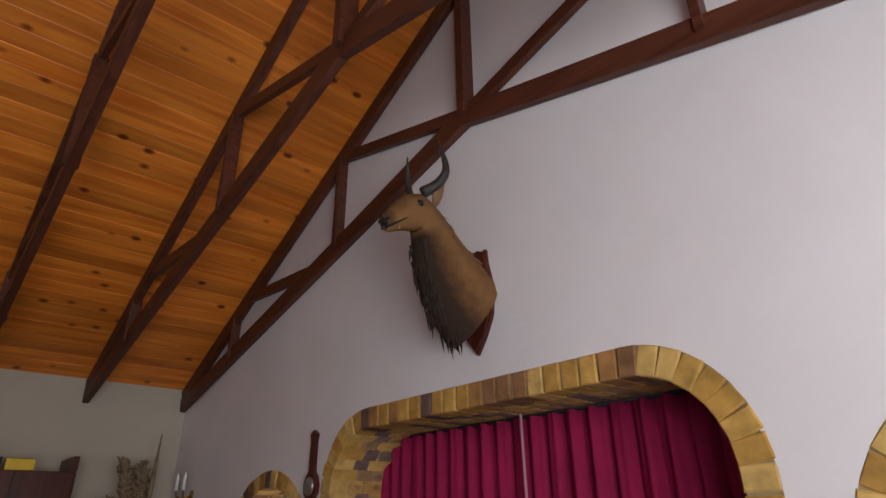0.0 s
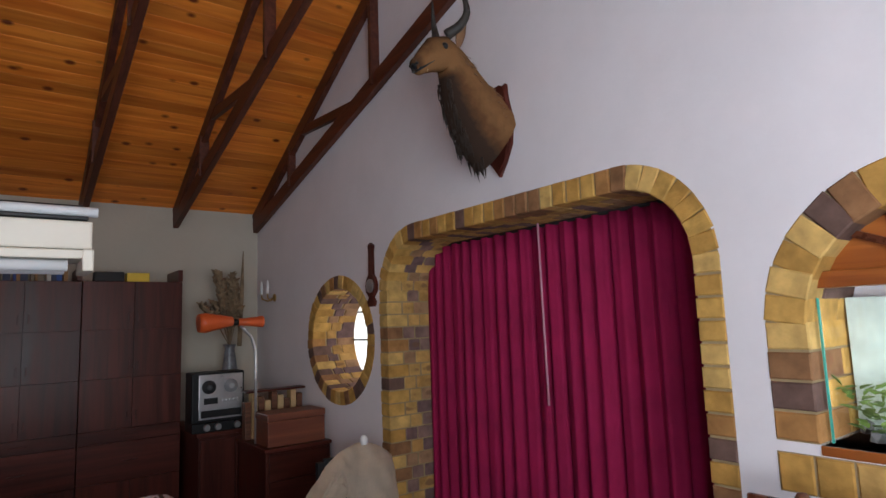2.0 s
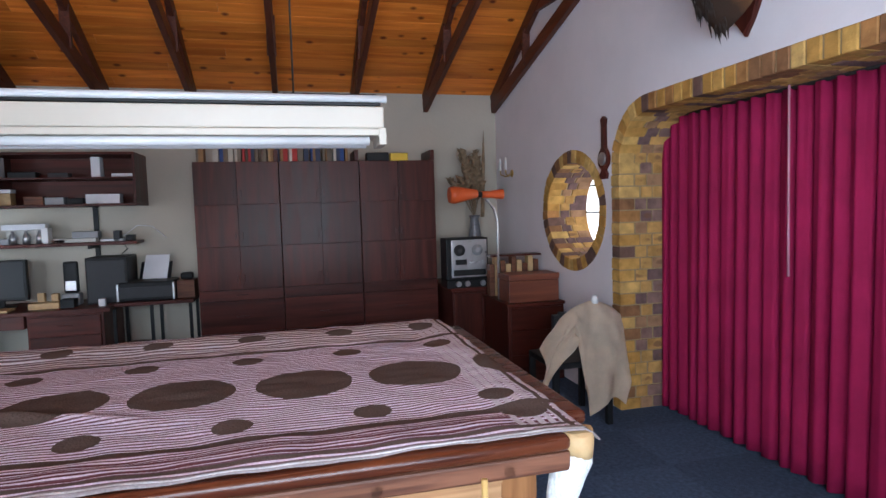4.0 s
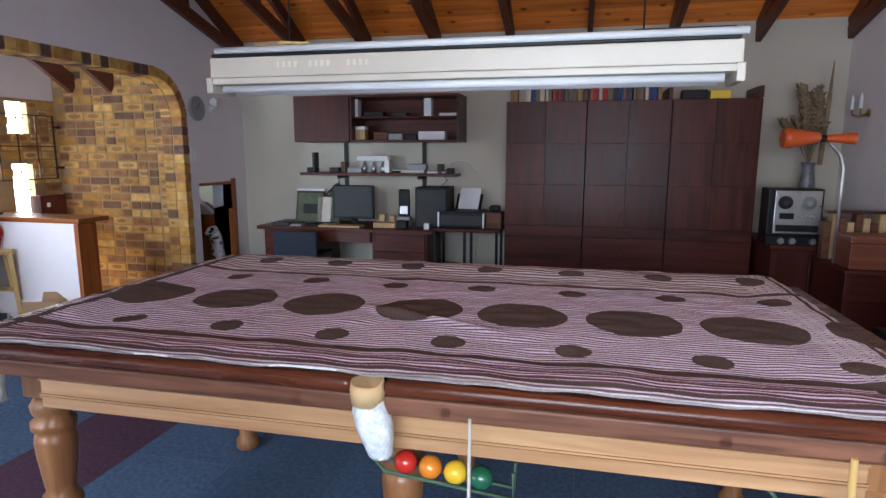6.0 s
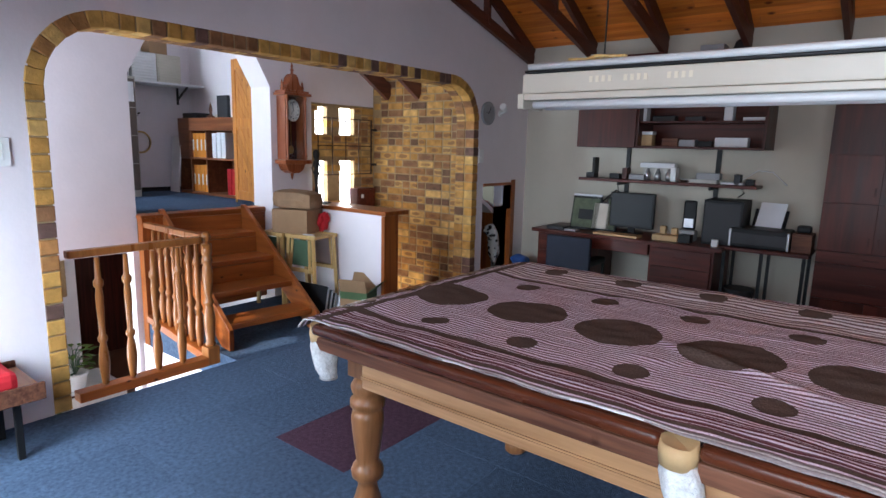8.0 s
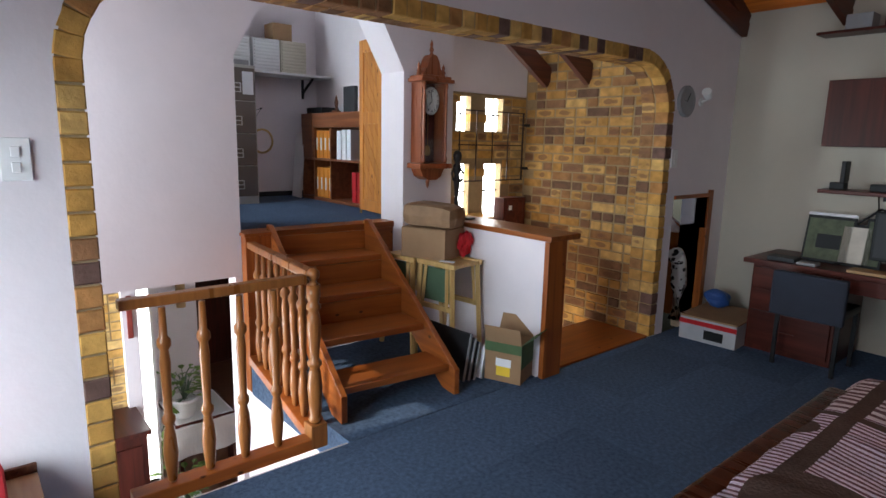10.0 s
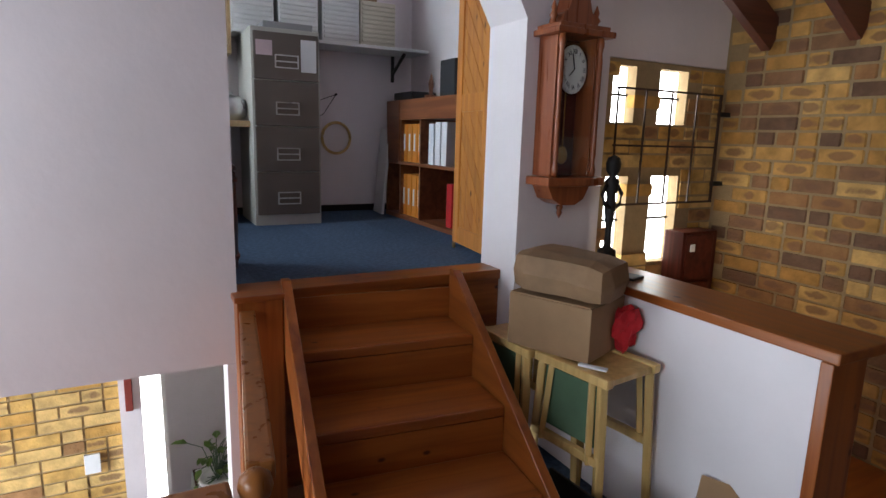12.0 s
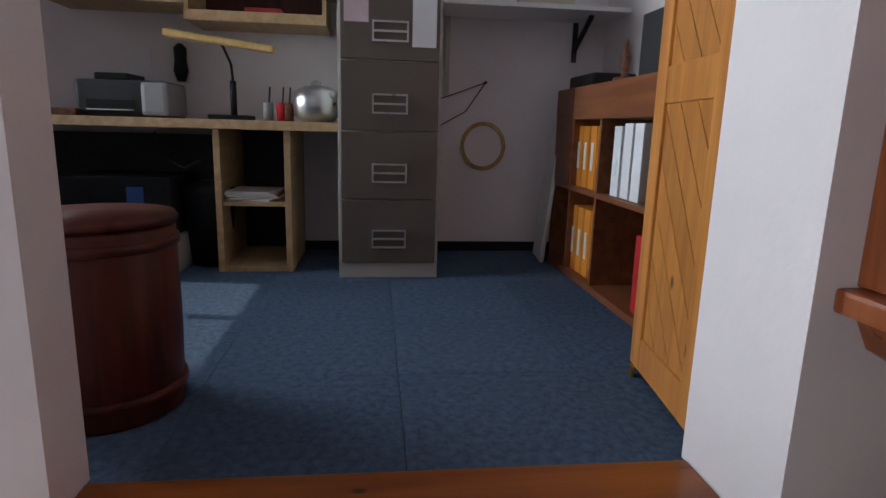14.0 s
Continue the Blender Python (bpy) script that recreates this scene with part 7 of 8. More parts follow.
pb = thing("printer_carton", (-3.89, 5.1, 0), "flat white printer carton with red stripe and picture", "carton", turn=4)
part("body", block(-0.21, 0.21, -0.27, 0.27, 0, 0.175, 0.004), mat("grey_white_print", (0.42, 0.43, 0.45), 0.6, vary=0.1), pb)
part("lid", block(-0.212, 0.212, -0.272, 0.272, 0.176, 0.19, 0.002), CARD, pb)
part("red_stripe", block(-0.213, 0.213, -0.2745, -0.271, 0.125, 0.16), RED, pb)
part("picture", block(-0.02, 0.12, -0.2755, -0.2715, 0.03, 0.10), BLACK, pb, "black printed picture of a machine")
bm = bmesh.new()
bmesh.ops.create_icosphere(bm, subdivisions=3, radius=0.1)
for v in bm.verts:
    v.co *= 1 + 0.35 * noise.noise(v.co * 12)
    v.co.z *= 0.7
single("plastic_bag", bm, BLUE, "crumpled blue plastic bag on the carton", "bag", at=(-4.02, 5.28, 0.25))
# carved figure, boxes on the low wall
bm = bmesh.new()
lathe(bm, [(0.04, 0), (0.044, 0.02), (0.04, 0.055), (0.018, 0.07), (0.014, 0.14), (0.02, 0.2), (0.026, 0.26), (0.018, 0.30), (0.032, 0.34), (0.03, 0.37), (0.014, 0.39), (0.03, 0.415), (0.034, 0.445), (0.026, 0.472), (0.004, 0.484)], segs=14)
for s_ in (-1, 1):
    tube(bm, [(0, s_ * 0.028, 0.355), (0.005, s_ * 0.058, 0.31), (0.01, s_ * 0.045, 0.265), (0.012, s_ * 0.016, 0.25)], 0.009, 8)
single("carved_figure", bm, IRON, "slender black carved wooden figure on the low wall", "figurine", at=(-5.31, 3.55, 0.9105))
bm = bmesh.new()
box(bm, -0.07, 0.07, -0.045, 0.045, 0, 0.012, 0.003)
single("notebook", bm, DARKGREY, "thin grey notebook on the low wall cap", "notebook", at=(-5.05, 3.40, 0.9105), turn=15)
# black iron with the brown light on the bars put into its colour
LIT_IRON = mat("brown_lit_iron", (0.05, 0.026, 0.018), 0.6, metal=0.2, vary=0.4, scale=12)
gr = thing("iron_grille", (-5.56, 3.775, 1.135), "black iron bar grille before the stair windows", "grille")
for z in (0.0, 0.30, 0.58):
    part("bar", block(-0.005, 0.005, 0.0, 0.77, z - 0.005, z + 0.005), LIT_IRON, gr)
for k in range(5):
    y = 0.01 + 0.188 * k
    w_ = 0.008 if k == 4 else 0.004
    part("bar", block(-0.004, 0.004, y - w_, y + w_, 0.0, 0.58), LIT_IRON, gr)
for z in (0.10, 0.48):
    part("hinge", block(-0.012, 0.012, 0.76, 0.84, z - 0.012, z + 0.012), IRON, gr)
# box of two drawers; the ledge under it is added to carry it
vx = thing("intercom_box", (WX, 4.37, 0.80), "dark brown two-drawer box on the window ledge", "box")
part("case", block(0.03, 0.16, -0.135, 0.135, -0.36, 0.185, 0.006), MAHOG, vx)
for z in (-0.34, -0.075):
    part("drawer", block(0.161, 0.172, -0.12, 0.09, z, z + 0.245, 0.004), MAHOG_X, vx)
part("ledge", block(0.0, 0.2, -0.15, 0.15, -0.39, -0.361, 0.003), OREGON_Y, vx)
part("badge", block(0.1725, 0.175, -0.09, -0.055, 0.08, 0.12), PAPER, vx)
# ---------------------------------------------------------------- office furniture
fc = thing("filing_cabinet", (-7.252, 2.565, OFFICE), "taupe four-drawer steel filing cabinet", "filing cabinet")
part("carcass", block(-0.52, -0.004, -0.218, 0.218, 0.0, 1.25, 0.004), CABTRIM, fc, "pale grey steel carcass")
for k, (z0, z1) in enumerate(((0.072, 0.349), (0.355, 0.641), (0.647, 0.929), (0.935, 1.222))):
    dr = part("drawer", block(-0.003, 0.012, -0.205, 0.205, z0, z1, 0.004), CABGREY, fc, "taupe drawer front")
    zc = (z0 + z1) / 2 - 0.03
    bm = bmesh.new()
    for y0, y1, za, zb in ((-0.075, 0.075, zc + 0.034, zc + 0.041), (-0.075, 0.075, zc - 0.041, zc - 0.034), (-0.075, -0.068, zc - 0.034, zc + 0.034), (0.068, 0.075, zc - 0.034, zc + 0.034), (-0.068, 0.068, zc - 0.004, zc + 0.004)):
        box(bm, 0.0125, 0.022, y0, y1, za, zb)
    part("handle", bm, SILVER, dr, "bright metal handle frame")
part("notice", block(0.0125, 0.0145, -0.19, -0.09, 1.08, 1.17), mat("pink_note", (0.55, 0.42, 0.45), 0.8), fc, "pale pink notice")
part("notice", block(0.0125, 0.0145, 0.09, 0.19, 0.99, 1.19), PAPER, fc, "white paper notice")
bm = bmesh.new()
box(bm, -0.12, 0.12, -0.16, 0.16, 0, 0.05, 0.006)
single("letter_tray", bm, GREY, "grey tray on the filing cabinet", "tray", at=(-7.45, 2.6, OFFICE + 1.251))

dk2 = thing("worktop_desk", (-7.33, 1.5, OFFICE), "pale wooden worktop desk with a shelf pedestal", "desk")
part("worktop", block(-0.53, 0.0, -0.85, 0.845, 0.635, 0.675, 0.004), DESKWOOD, dk2)
for y in (0.305, 0.605):
    part("pedestal_side", block(-0.5, -0.03, y, y + 0.028, 0, 0.634, 0.003), DESKWOOD, dk2)
part("pedestal_shelf", block(-0.5, -0.04, 0.334, 0.604, 0.30, 0.318), DESKWOOD, dk2)
part("pedestal_base", block(-0.5, -0.04, 0.334, 0.604, 0.0, 0.025), DESKWOOD, dk2)
part("pedestal_back", block(-0.515, -0.501, 0.305, 0.633, 0, 0.634), BLACK, dk2)
part("end_leg", block(-0.5, -0.05, -0.84, -0.81, 0, 0.634), DESKWOOD, dk2)
part("modesty_panel", block(-0.52, -0.505, -0.8, 0.25, 0.2, 0.6), DARKGREY, dk2)
for k in range(5):
    bm = bmesh.new()
    box(bm, -0.12, 0.12, -0.11, 0.11, 0, 0.008, 0.001)
    single("paper_stack", bm, PAPER, "loose stack of white paper on the pedestal shelf", "paper", "papers on the shelf", at=(-7.52, 1.94, OFFICE + 0.3185 + 0.0085 * k), turn=7 * ((k * 3) % 4) - 8)
lz = thing("laser_printer", (-7.56, 1.42, OFFICE + 0.676), "dark grey laser printer on the worktop", "printer")
part("body", block(-0.14, 0.14, -0.19, 0.19, 0.0, 0.155, 0.02), DARKGREY, lz)
part("top_tray", block(-0.1, 0.1, -0.12, 0.02, 0.156, 0.185, 0.008), BLACK, lz)
part("side_panel", block(-0.13, 0.145, 0.08, 0.195, 0.004, 0.15, 0.02), GREY, lz)
part("paper_slot", block(0.141, 0.146, -0.14, 0.06, 0.03, 0.07), BLACK, lz)
part("paper_sheet", block(0.10, 0.19, -0.12, 0.05, 0.026, 0.030), PAPER, lz)
dl = thing("desk_lamp", (-7.5, 1.86, OFFICE + 0.676), "black desk lamp with a long pale shade", "desk lamp")
part("base", block(-0.07, 0.07, -0.09, 0.09, 0, 0.02, 0.006), BLACK, dl)
bm = bmesh.new()
tube(bm, [(0, 0.01, 0.02), (0, 0.01, 0.17)], 0.014, 10)
tube(bm, [(0, 0.01, 0.17), (0, 0.005, 0.24), (0.02, -0.02, 0.31), (0.03, -0.03, 0.325)], 0.006, 8)
part("stem", bm, BLACK, dl)
bm = bmesh.new()
bar(bm, (0.03, -0.26, 0.36), (0.03, 0.20, 0.305), 0.07, 0.03, bevel=0.01)
part("shade", bm, BAMBOO, dl, "long pale wooden shade")
kt = thing("metal_pot", (-7.47, 2.24, OFFICE + 0.676), "round brushed steel pot with a lid", "pot")
bm = bmesh.new()
lathe(bm, [(0.07, 0), (0.10, 0.03), (0.108, 0.08), (0.10, 0.13), (0.06, 0.155), (0.02, 0.16), (0.025, 0.175), (0.002, 0.185)], segs=28)
part("body", bm, SILVER, kt)
for y, c_ in ((2.02, GREY), (2.08, RED), (2.11, CHEEK)):
    pc = thing("pen_pot", (-7.5, y, OFFICE + 0.676), "small pot of pens on the worktop", "pen pot", "pots on the worktop")
    bm = bmesh.new()
    lathe(bm, [(0.022, 0), (0.024, 0.08), (0.02, 0.08)], segs=12)
    part("cup", bm, c_, pc)
    bm = bmesh.new()
    tube(bm, [(0, 0, 0.02), (0.008, 0.012, 0.15)], 0.004, 6)
    part("pen", bm, BLACK, pc)
bm = bmesh.new()
box(bm, -0.06, 0.06, -0.08, 0.08, 0, 0.03, 0.005)
single("stationery_box", bm, CHEEK, "flat brown box on the worktop", "box", at=(-7.42, 1.18, OFFICE + 0.676))
pc = thing("computer_case", (-7.55, 1.42, OFFICE), "black computer case standing under the desk", "computer")
part("case", block(-0.2, 0.2, -0.26, 0.2, 0.16, 0.42, 0.006), BLACK, pc)
part("badge", block(0.201, 0.204, 0.02, 0.09, 0.30, 0.38), BLUE, pc, "round blue and white sticker")
part("stand", block(-0.2, 0.2, -0.28, 0.22, 0.0, 0.158, 0.004), CABTRIM, pc)
bm = bmesh.new()
lathe(bm, [(0.09, 0), (0.12, 0.34), (0.12, 0.36), (0.03, 0.4)], segs=18)
single("flask", bm, BLACK, "dark round canister under the desk", "canister", at=(-7.55, 1.73, OFFICE))
bm = bmesh.new()
tube(bm, [(-7.84, 1.4, 1.45), (-7.6, 1.5, 1.35), (-7.45, 1.65, 1.30), (-7.4, 1.74, 1.34)], 0.006, 6)
tube(bm, [(-7.86, 1.62, 0.9), (-7.8, 1.68, 1.1), (-7.75, 1.7, 1.2)], 0.005, 6)
single("cable", bm, BLACK, "black cable drooping under the desk", "cable")
# shelves over the worktop
for y0, y1, z, lab in ((1.05, 1.66, 2.02, "pale wooden wall shelf box over the worktop"), (1.66, 2.28, 1.95, "pale wooden open shelf box over the worktop")):
    us = thing("shelf_box", (-7.86, (y0 + y1) / 2, z), lab, "shelf", "shelf boxes over the worktop")
    w = (y1 - y0) / 2
    part("bottom", block(0.0, 0.30, -w, w, 0, 0.02, 0.002), DESKWOOD, us)
    part("top", block(0.0, 0.30, -w, w, 0.36, 0.38, 0.002), DESKWOOD, us)
    for y in (-w, w - 0.018):
        part("side", block(0.0, 0.30, y, y + 0.018, 0.021, 0.359), DESKWOOD, us)
    part("back", block(0.0, 0.012, -w + 0.019, w - 0.019, 0.021, 0.359), MAHOG, us)
    part("book", block(0.05, 0.25, -0.1, 0.12, 0.021, 0.05, 0.003), BOOK[0], us)
    part("book", block(0.05, 0.25, -0.06, 0.1, 0.0505, 0.075, 0.003), BOOK[3], us)
    part("front_edge", block(0.2995, 0.312, -w, w, 0.0, 0.045, 0.002), DESKWOOD, us)
bm = bmesh.new()
lathe(bm, [(0.02, 0), (0.035, 0.05), (0.028, 0.10), (0.03, 0.16), (0.01, 0.18)], segs=10)
single("wall_ornament", bm, BLACK, "black carved ornament on the office wall", "ornament", at=(-7.83, 1.55, 1.70))
bm = bmesh.new()
box(bm, -7.868, -7.86, 1.30, 1.40, 1.66, 1.86)
single("wall_notice", bm, PAPER, "white notice on the office wall", "notice")
# white shelf with louvred crates
ws = thing("bracket_shelf", (-7.86, 3.05, 2.07), "white wall shelf on a dark steel bracket", "shelf")
part("board", block(0.0, 0.34, -0.7, 0.66, 0, 0.022, 0.003), WHITE, ws)
for y in (-0.62, 0.50):
    bm = bmesh.new()
    bar(bm, (0.008, y, -0.14), (0.24, y, -0.006), 0.022, 0.014)
    box(bm, 0.0, 0.014, y - 0.012, y + 0.012, -0.20, -0.001)
    part("bracket", bm, IRON, ws)
part("upright", block(0.0, 0.012, -0.19, -0.165, -0.40, -0.001), CABTRIM, ws)
LOUV = mat("ivory_plastic", (0.62, 0.57, 0.46), 0.5, vary=0.05)
for k, (y, m_) in enumerate(((2.42, WHITE), (2.72, WHITE), (3.02, WHITE), (3.30, LOUV))):
    lc_ = thing("louvred_crate", (-7.66, y, 2.093), "slatted pale plastic crate on the wall shelf", "crate", "crates on the wall shelf")
    part("body", block(-0.13, 0.125, -0.135, 0.135, 0, 0.30, 0.004), m_, lc_)
    for j in range(9):
        bm = bmesh.new()
        box(bm, 0.126, 0.145, -0.125, 0.125, 0.018 + 0.031 * j, 0.036 + 0.031 * j, 0.003)
        part("slat", bm, m_, lc_)
for y, s in ((2.62, 0.22), (3.2, 0.2)):
    bm = bmesh.new()
    box(bm, -0.1, 0.1, -s / 2, s / 2, 0, 0.16, 0.004)
    single("carton", bm, CARD, "brown carton stacked on the louvred crates", "carton", "cartons on the crates", at=(-7.66, y, 2.3945))
# coil, nail and strings
bm = bmesh.new()
for r_, dx in ((0.112, 0.008), (0.118, 0.016), (0.108, 0.02)):
    tube(bm, [(-7.87 + dx, 3.08 + r_ * math.cos(2 * math.pi * k / 30), 1.42 + 1.05 * r_ * math.sin(2 * math.pi * k / 30)) for k in range(31)], 0.006, 6)
single("cable_coil", bm, BAMBOO, "round coil of pale cane on the office wall", "coil")
bm = bmesh.new()
tube(bm, [(-7.868, 3.08, 1.75), (-7.84, 3.08, 1.75)], 0.008, 8)
tube(bm, [(-7.85, 3.08, 1.75), (-7.85, 2.95, 1.70), (-7.85, 2.84, 1.66)], 0.003, 6)
tube(bm, [(-7.85, 3.08, 1.75), (-7.85, 2.98, 1.60), (-7.85, 2.84, 1.52)], 0.003, 6)
single("wall_hook", bm, IRON, "dark wall hook with two cords", "hook")
# bookcase with box files
BX0, BX1, BY = -7.60, -6.40, 3.40
bc = thing("bookcase", ((BX0 + BX1) / 2, BY, OFFICE), "red-brown bookcase filled with orange box files", "bookcase")
w = (BX1 - BX0) / 2
REDWOOD = wood("red_brown_shelf", (0.16, 0.05, 0.02), (0.28, 0.10, 0.042), 0.4, "x", 1.0)
for z0, z1 in ((0.0, 0.03), (0.40, 0.42), (0.72, 0.86)):
    part("board", block(-w, w, 0.0, 0.31, z0, z1, 0.003), REDWOOD, bc)
for x in (-w, -w + 0.25, -0.02, w - 0.02):
    part("upright", block(x, x + 0.02, 0.004, 0.308, 0.031, 0.719), REDWOOD, bc)
part("back", block(-w, w, 0.3085, 0.318, 0.0, 0.86), MAHOG, bc)
part("door_panel", block(-w + 0.021, -w + 0.249, -0.004, 0.012, 0.42, 0.86, 0.003), REDWOOD, bc)
for shelf_z, x0, xs_ in ((0.421, -w + 0.28, 6), (0.031, -w + 0.28, 4)):
    for k in range(xs_):
        x = x0 + 0.085 * k
        if abs(x + 0.01) < 0.05 or x > w - 0.1:
            continue
        m_ = ORANGE_FILE if k < 4 else (RED if shelf_z < 0.1 else PAPER)
        bf = thing("box_file", ((BX0 + BX1) / 2 + x, BY + 0.03, OFFICE + shelf_z), "orange cardboard box file standing on the shelf" if m_ is ORANGE_FILE else "white document file standing on the shelf", "box file", "files in the bookcase")
        part("cover", block(-0.036, 0.036, 0.0, 0.24, 0, 0.27 if shelf_z > 0.1 else 0.30, 0.004), m_, bf)
        part("spine_label", block(-0.012, 0.012, -0.003, -0.0005, 0.08, 0.2), PAPER, bf)
for k in range(4):
    bf = thing("box_file", (-6.80 + 0.09 * k, BY + 0.03, OFFICE + (0.421 if k < 2 else 0.031)), "red lever file standing on the shelf" if k >= 2 else "pale document file standing on the shelf", "box file", "files in the bookcase")
    part("cover", block(-0.036, 0.036, 0.0, 0.24, 0, 0.28, 0.004), RED if k >= 2 else PAPER, bf)
bm = bmesh.new()
box(bm, -0.16, 0.16, -0.1, 0.1, 0, 0.06, 0.012)
single("black_tray", bm, BLACK, "black plastic tray on the bookcase", "tray", at=(-7.4, BY + 0.14, OFFICE + 0.861))
bm = bmesh.new()
lathe(bm, [(0.04, 0), (0.045, 0.02), (0.012, 0.03), (0.02, 0.1), (0.004, 0.17)], segs=12)
single("ornament", bm, CHEEK, "small brown carved ornament on the bookcase", "ornament", at=(-7.05, BY + 0.1, OFFICE + 0.861))
bm = bmesh.new()
box(bm, -0.1, 0.1, -0.02, 0.02, 0, 0.24, 0.004)
single("slate_board", bm, DARKGREY, "dark framed slate on the bookcase", "board", at=(-6.82, BY + 0.12, OFFICE + 0.861))
bm = bmesh.new()
box(bm, -0.12, 0.12, -0.01, 0.01, 0, 0.66, 0.003)
lean = single("leaning_board", bm, WHITE, "white board leaning against the bookcase end", "board", at=(-7.68, BY - 0.03, OFFICE))
lean.rotation_euler = (radians(-5), 0, radians(-6))
# open plank door
dr = thing("plank_door", (-5.775, 3.215, OFFICE), "varnished diagonal plank door standing open into the office", "door", turn=173)
DWI, DHE = 0.42, 1.40
part("backing", block(0.0, DWI, 0.0, 0.016, 0.03, DHE), PINEDOOR, dr)
for z0, z1 in ((0.03, 0.12), (0.74, 0.83), (DHE - 0.1, DHE)):
    part("rail", block(0.07, DWI - 0.07, 0.0165, 0.036, z0, z1, 0.003), PINEDOOR, dr)
for x0 in (0.0, DWI - 0.07):
    part("stile", block(x0, x0 + 0.07, 0.0165, 0.037, 0.03, DHE, 0.003), PINEDOOR, dr)
for lo, hi in ((0.12, 0.74), (0.83, DHE - 0.1)):
    for k in range(-8, 9):
        z = lo + k * 0.125
        bm = bmesh.new()
        prism(bm, [(0.07, z), (DWI - 0.07, z + 0.36), (DWI - 0.07, z + 0.48), (0.07, z + 0.12)], "y", 0.017, 0.029)
        for n_, d_ in (((0, 0, -1), lo), ((0, 0, 1), hi)):
            geo = bm.verts[:] + bm.edges[:] + bm.faces[:]
            r_ = bmesh.ops.bisect_plane(bm, geom=geo, plane_co=(0, 0, d_), plane_no=n_, clear_outer=True)
            eg = [e for e in r_["geom_cut"] if isinstance(e, bmesh.types.BMEdge)]
            if eg:
                bmesh.ops.edgeloop_fill(bm, edges=eg)
        if len(bm.faces) < 4:
            bm.free()
            continue
        part("plank", bm, PINEDOOR, dr)
part("latch", block(0.37, 0.40, 0.038, 0.045, 0.0, 0.03), BRASS, dr, "brass bolt")
wd = thing("waste_basket", (-6.06, 1.89, OFFICE), "tall round dark brown wooden bin beside the doorway", "bin")
bm = bmesh.new()
lathe(bm, [(0.0, 0.0), (0.15, 0.0), (0.158, 0.01), (0.163, 0.2), (0.16, 0.43), (0.15, 0.44), (0.0, 0.441)], segs=36)
part("body", bm, MAHOG, wd)
for z in (0.06, 0.40):
    bm = bmesh.new()
    lathe(bm, [(0.160, z - 0.012), (0.168, z - 0.008), (0.168, z + 0.008), (0.160, z + 0.012)], segs=36)
    part("hoop", bm, MAHOG_X, wd)
bm = bmesh.new()
lathe(bm, [(0.0, 0.4415), (0.164, 0.4415), (0.168, 0.45), (0.16, 0.462), (0.0, 0.466)], segs=36)
part("lid", bm, MAHOG_X, wd)
# ---------------------------------------------------------------- bricks: arch rings, return wall, window wall, lower wall
def small_bevel(name, lx, ly, lz, material, c=0.005):
    """A brick with worn edges towards +x and -x, few faces."""
    bm = bmesh.new()
    hx, hy, hz = lx / 2, ly / 2, lz / 2
    loops = []
    for x, k in ((-hx, c), (-hx + c, 0), (hx - c, 0), (hx, c)):
        loops.append([bm.verts.new((x, sy * (hy - k), sz * (hz - k))) for sy, sz in ((-1, -1), (1, -1), (1, 1), (-1, 1))])
    for p, q in zip(loops, loops[1:]):
        for i in range(4):
            bm.faces.new((p[i], p[(i + 1) % 4], q[(i + 1) % 4], q[i]))
    bm.faces.new(loops[0][::-1])
    bm.faces.new(loops[-1])
    return mesh_of(name, bm, material)


def put_brick(me, parent, m):
    ob = new("brick", me)
    ob.parent = parent
    ob.matrix_basis = m
    return ob


def walk_along(pts, step):
    """Points and directions at even steps along a line of points."""
    pts = [Vector((p[0], p[1])) for p in pts]
    lens = [(b - a).length for a, b in zip(pts, pts[1:])]
    total = sum(lens)
    n = max(1, round(total / step))
    out = []
    for k in range(n):
        s = (k + 0.5) * total / n
        for (a, b), l in zip(zip(pts, pts[1:]), lens):
            if s <= l:
                out.append((a + (b - a) * (s / l), (b - a).normalized()))
                break
            s -= l
    return out, total / n


def brick_ring(parent, pts, x_front, depths, width, toward, step=0.079, mats=(None, None)):
    """Bricks on edge along an opening's outline; front at x_front, one behind the other by the depths; toward: the wall's depth direction on x."""
    at, pitch = walk_along(pts, step)
    front, inner = mats
    shapes = {}
    for k, (p, d) in enumerate(at):
        order = depths if k % 2 == 0 else depths[::-1]
        x = x_front
        for j, dep in enumerate(order):
            key = (dep, j == 0)
            if key not in shapes:
                shapes[key] = small_bevel("brick", dep - 0.008, width, pitch - 0.009, front if j == 0 else inner)
            nrm = Vector((d.y, -d.x))
            u, v = p.x + nrm.x * width / 2, p.y + nrm.y * width / 2
            xc = x + toward * dep / 2
            jig = ((k * 37 + j * 11) % 7 - 3) * 0.0009
            m = Matrix(((1, 0, 0, xc + jig), (0, nrm.x, d.x, u), (0, nrm.y, d.y, v), (0, 0, 0, 1)))
            put_brick(shapes[key], parent, m)
            x += toward * dep


def mortar_ring(name, pts, x0, x1, width, inset):
    """The bed of mortar behind a ring of bricks."""
    bm = bmesh.new()
    P = [Vector((p[0], p[1])) for p in pts]
    for a, b in zip(P, P[1:]):
        d = (b - a)
        if d.length < 1e-5:
            continue
        d.normalize()
        n = Vector((d.y, -d.x))
        q = [a, b, b + n * (width - inset), a + n * (width - inset)]
        prism(bm, [(c.x, c.y) for c in q], "x", x0, x1)
    return structure(name, bm, MORTAR)


# curtained arch
pts = arch_path(A0, A1, 0.0, ATOP, AR)
mortar_ring("trim_arch_mortar", pts, RW + 0.004, RW + 0.36, 0.10, 0.006)
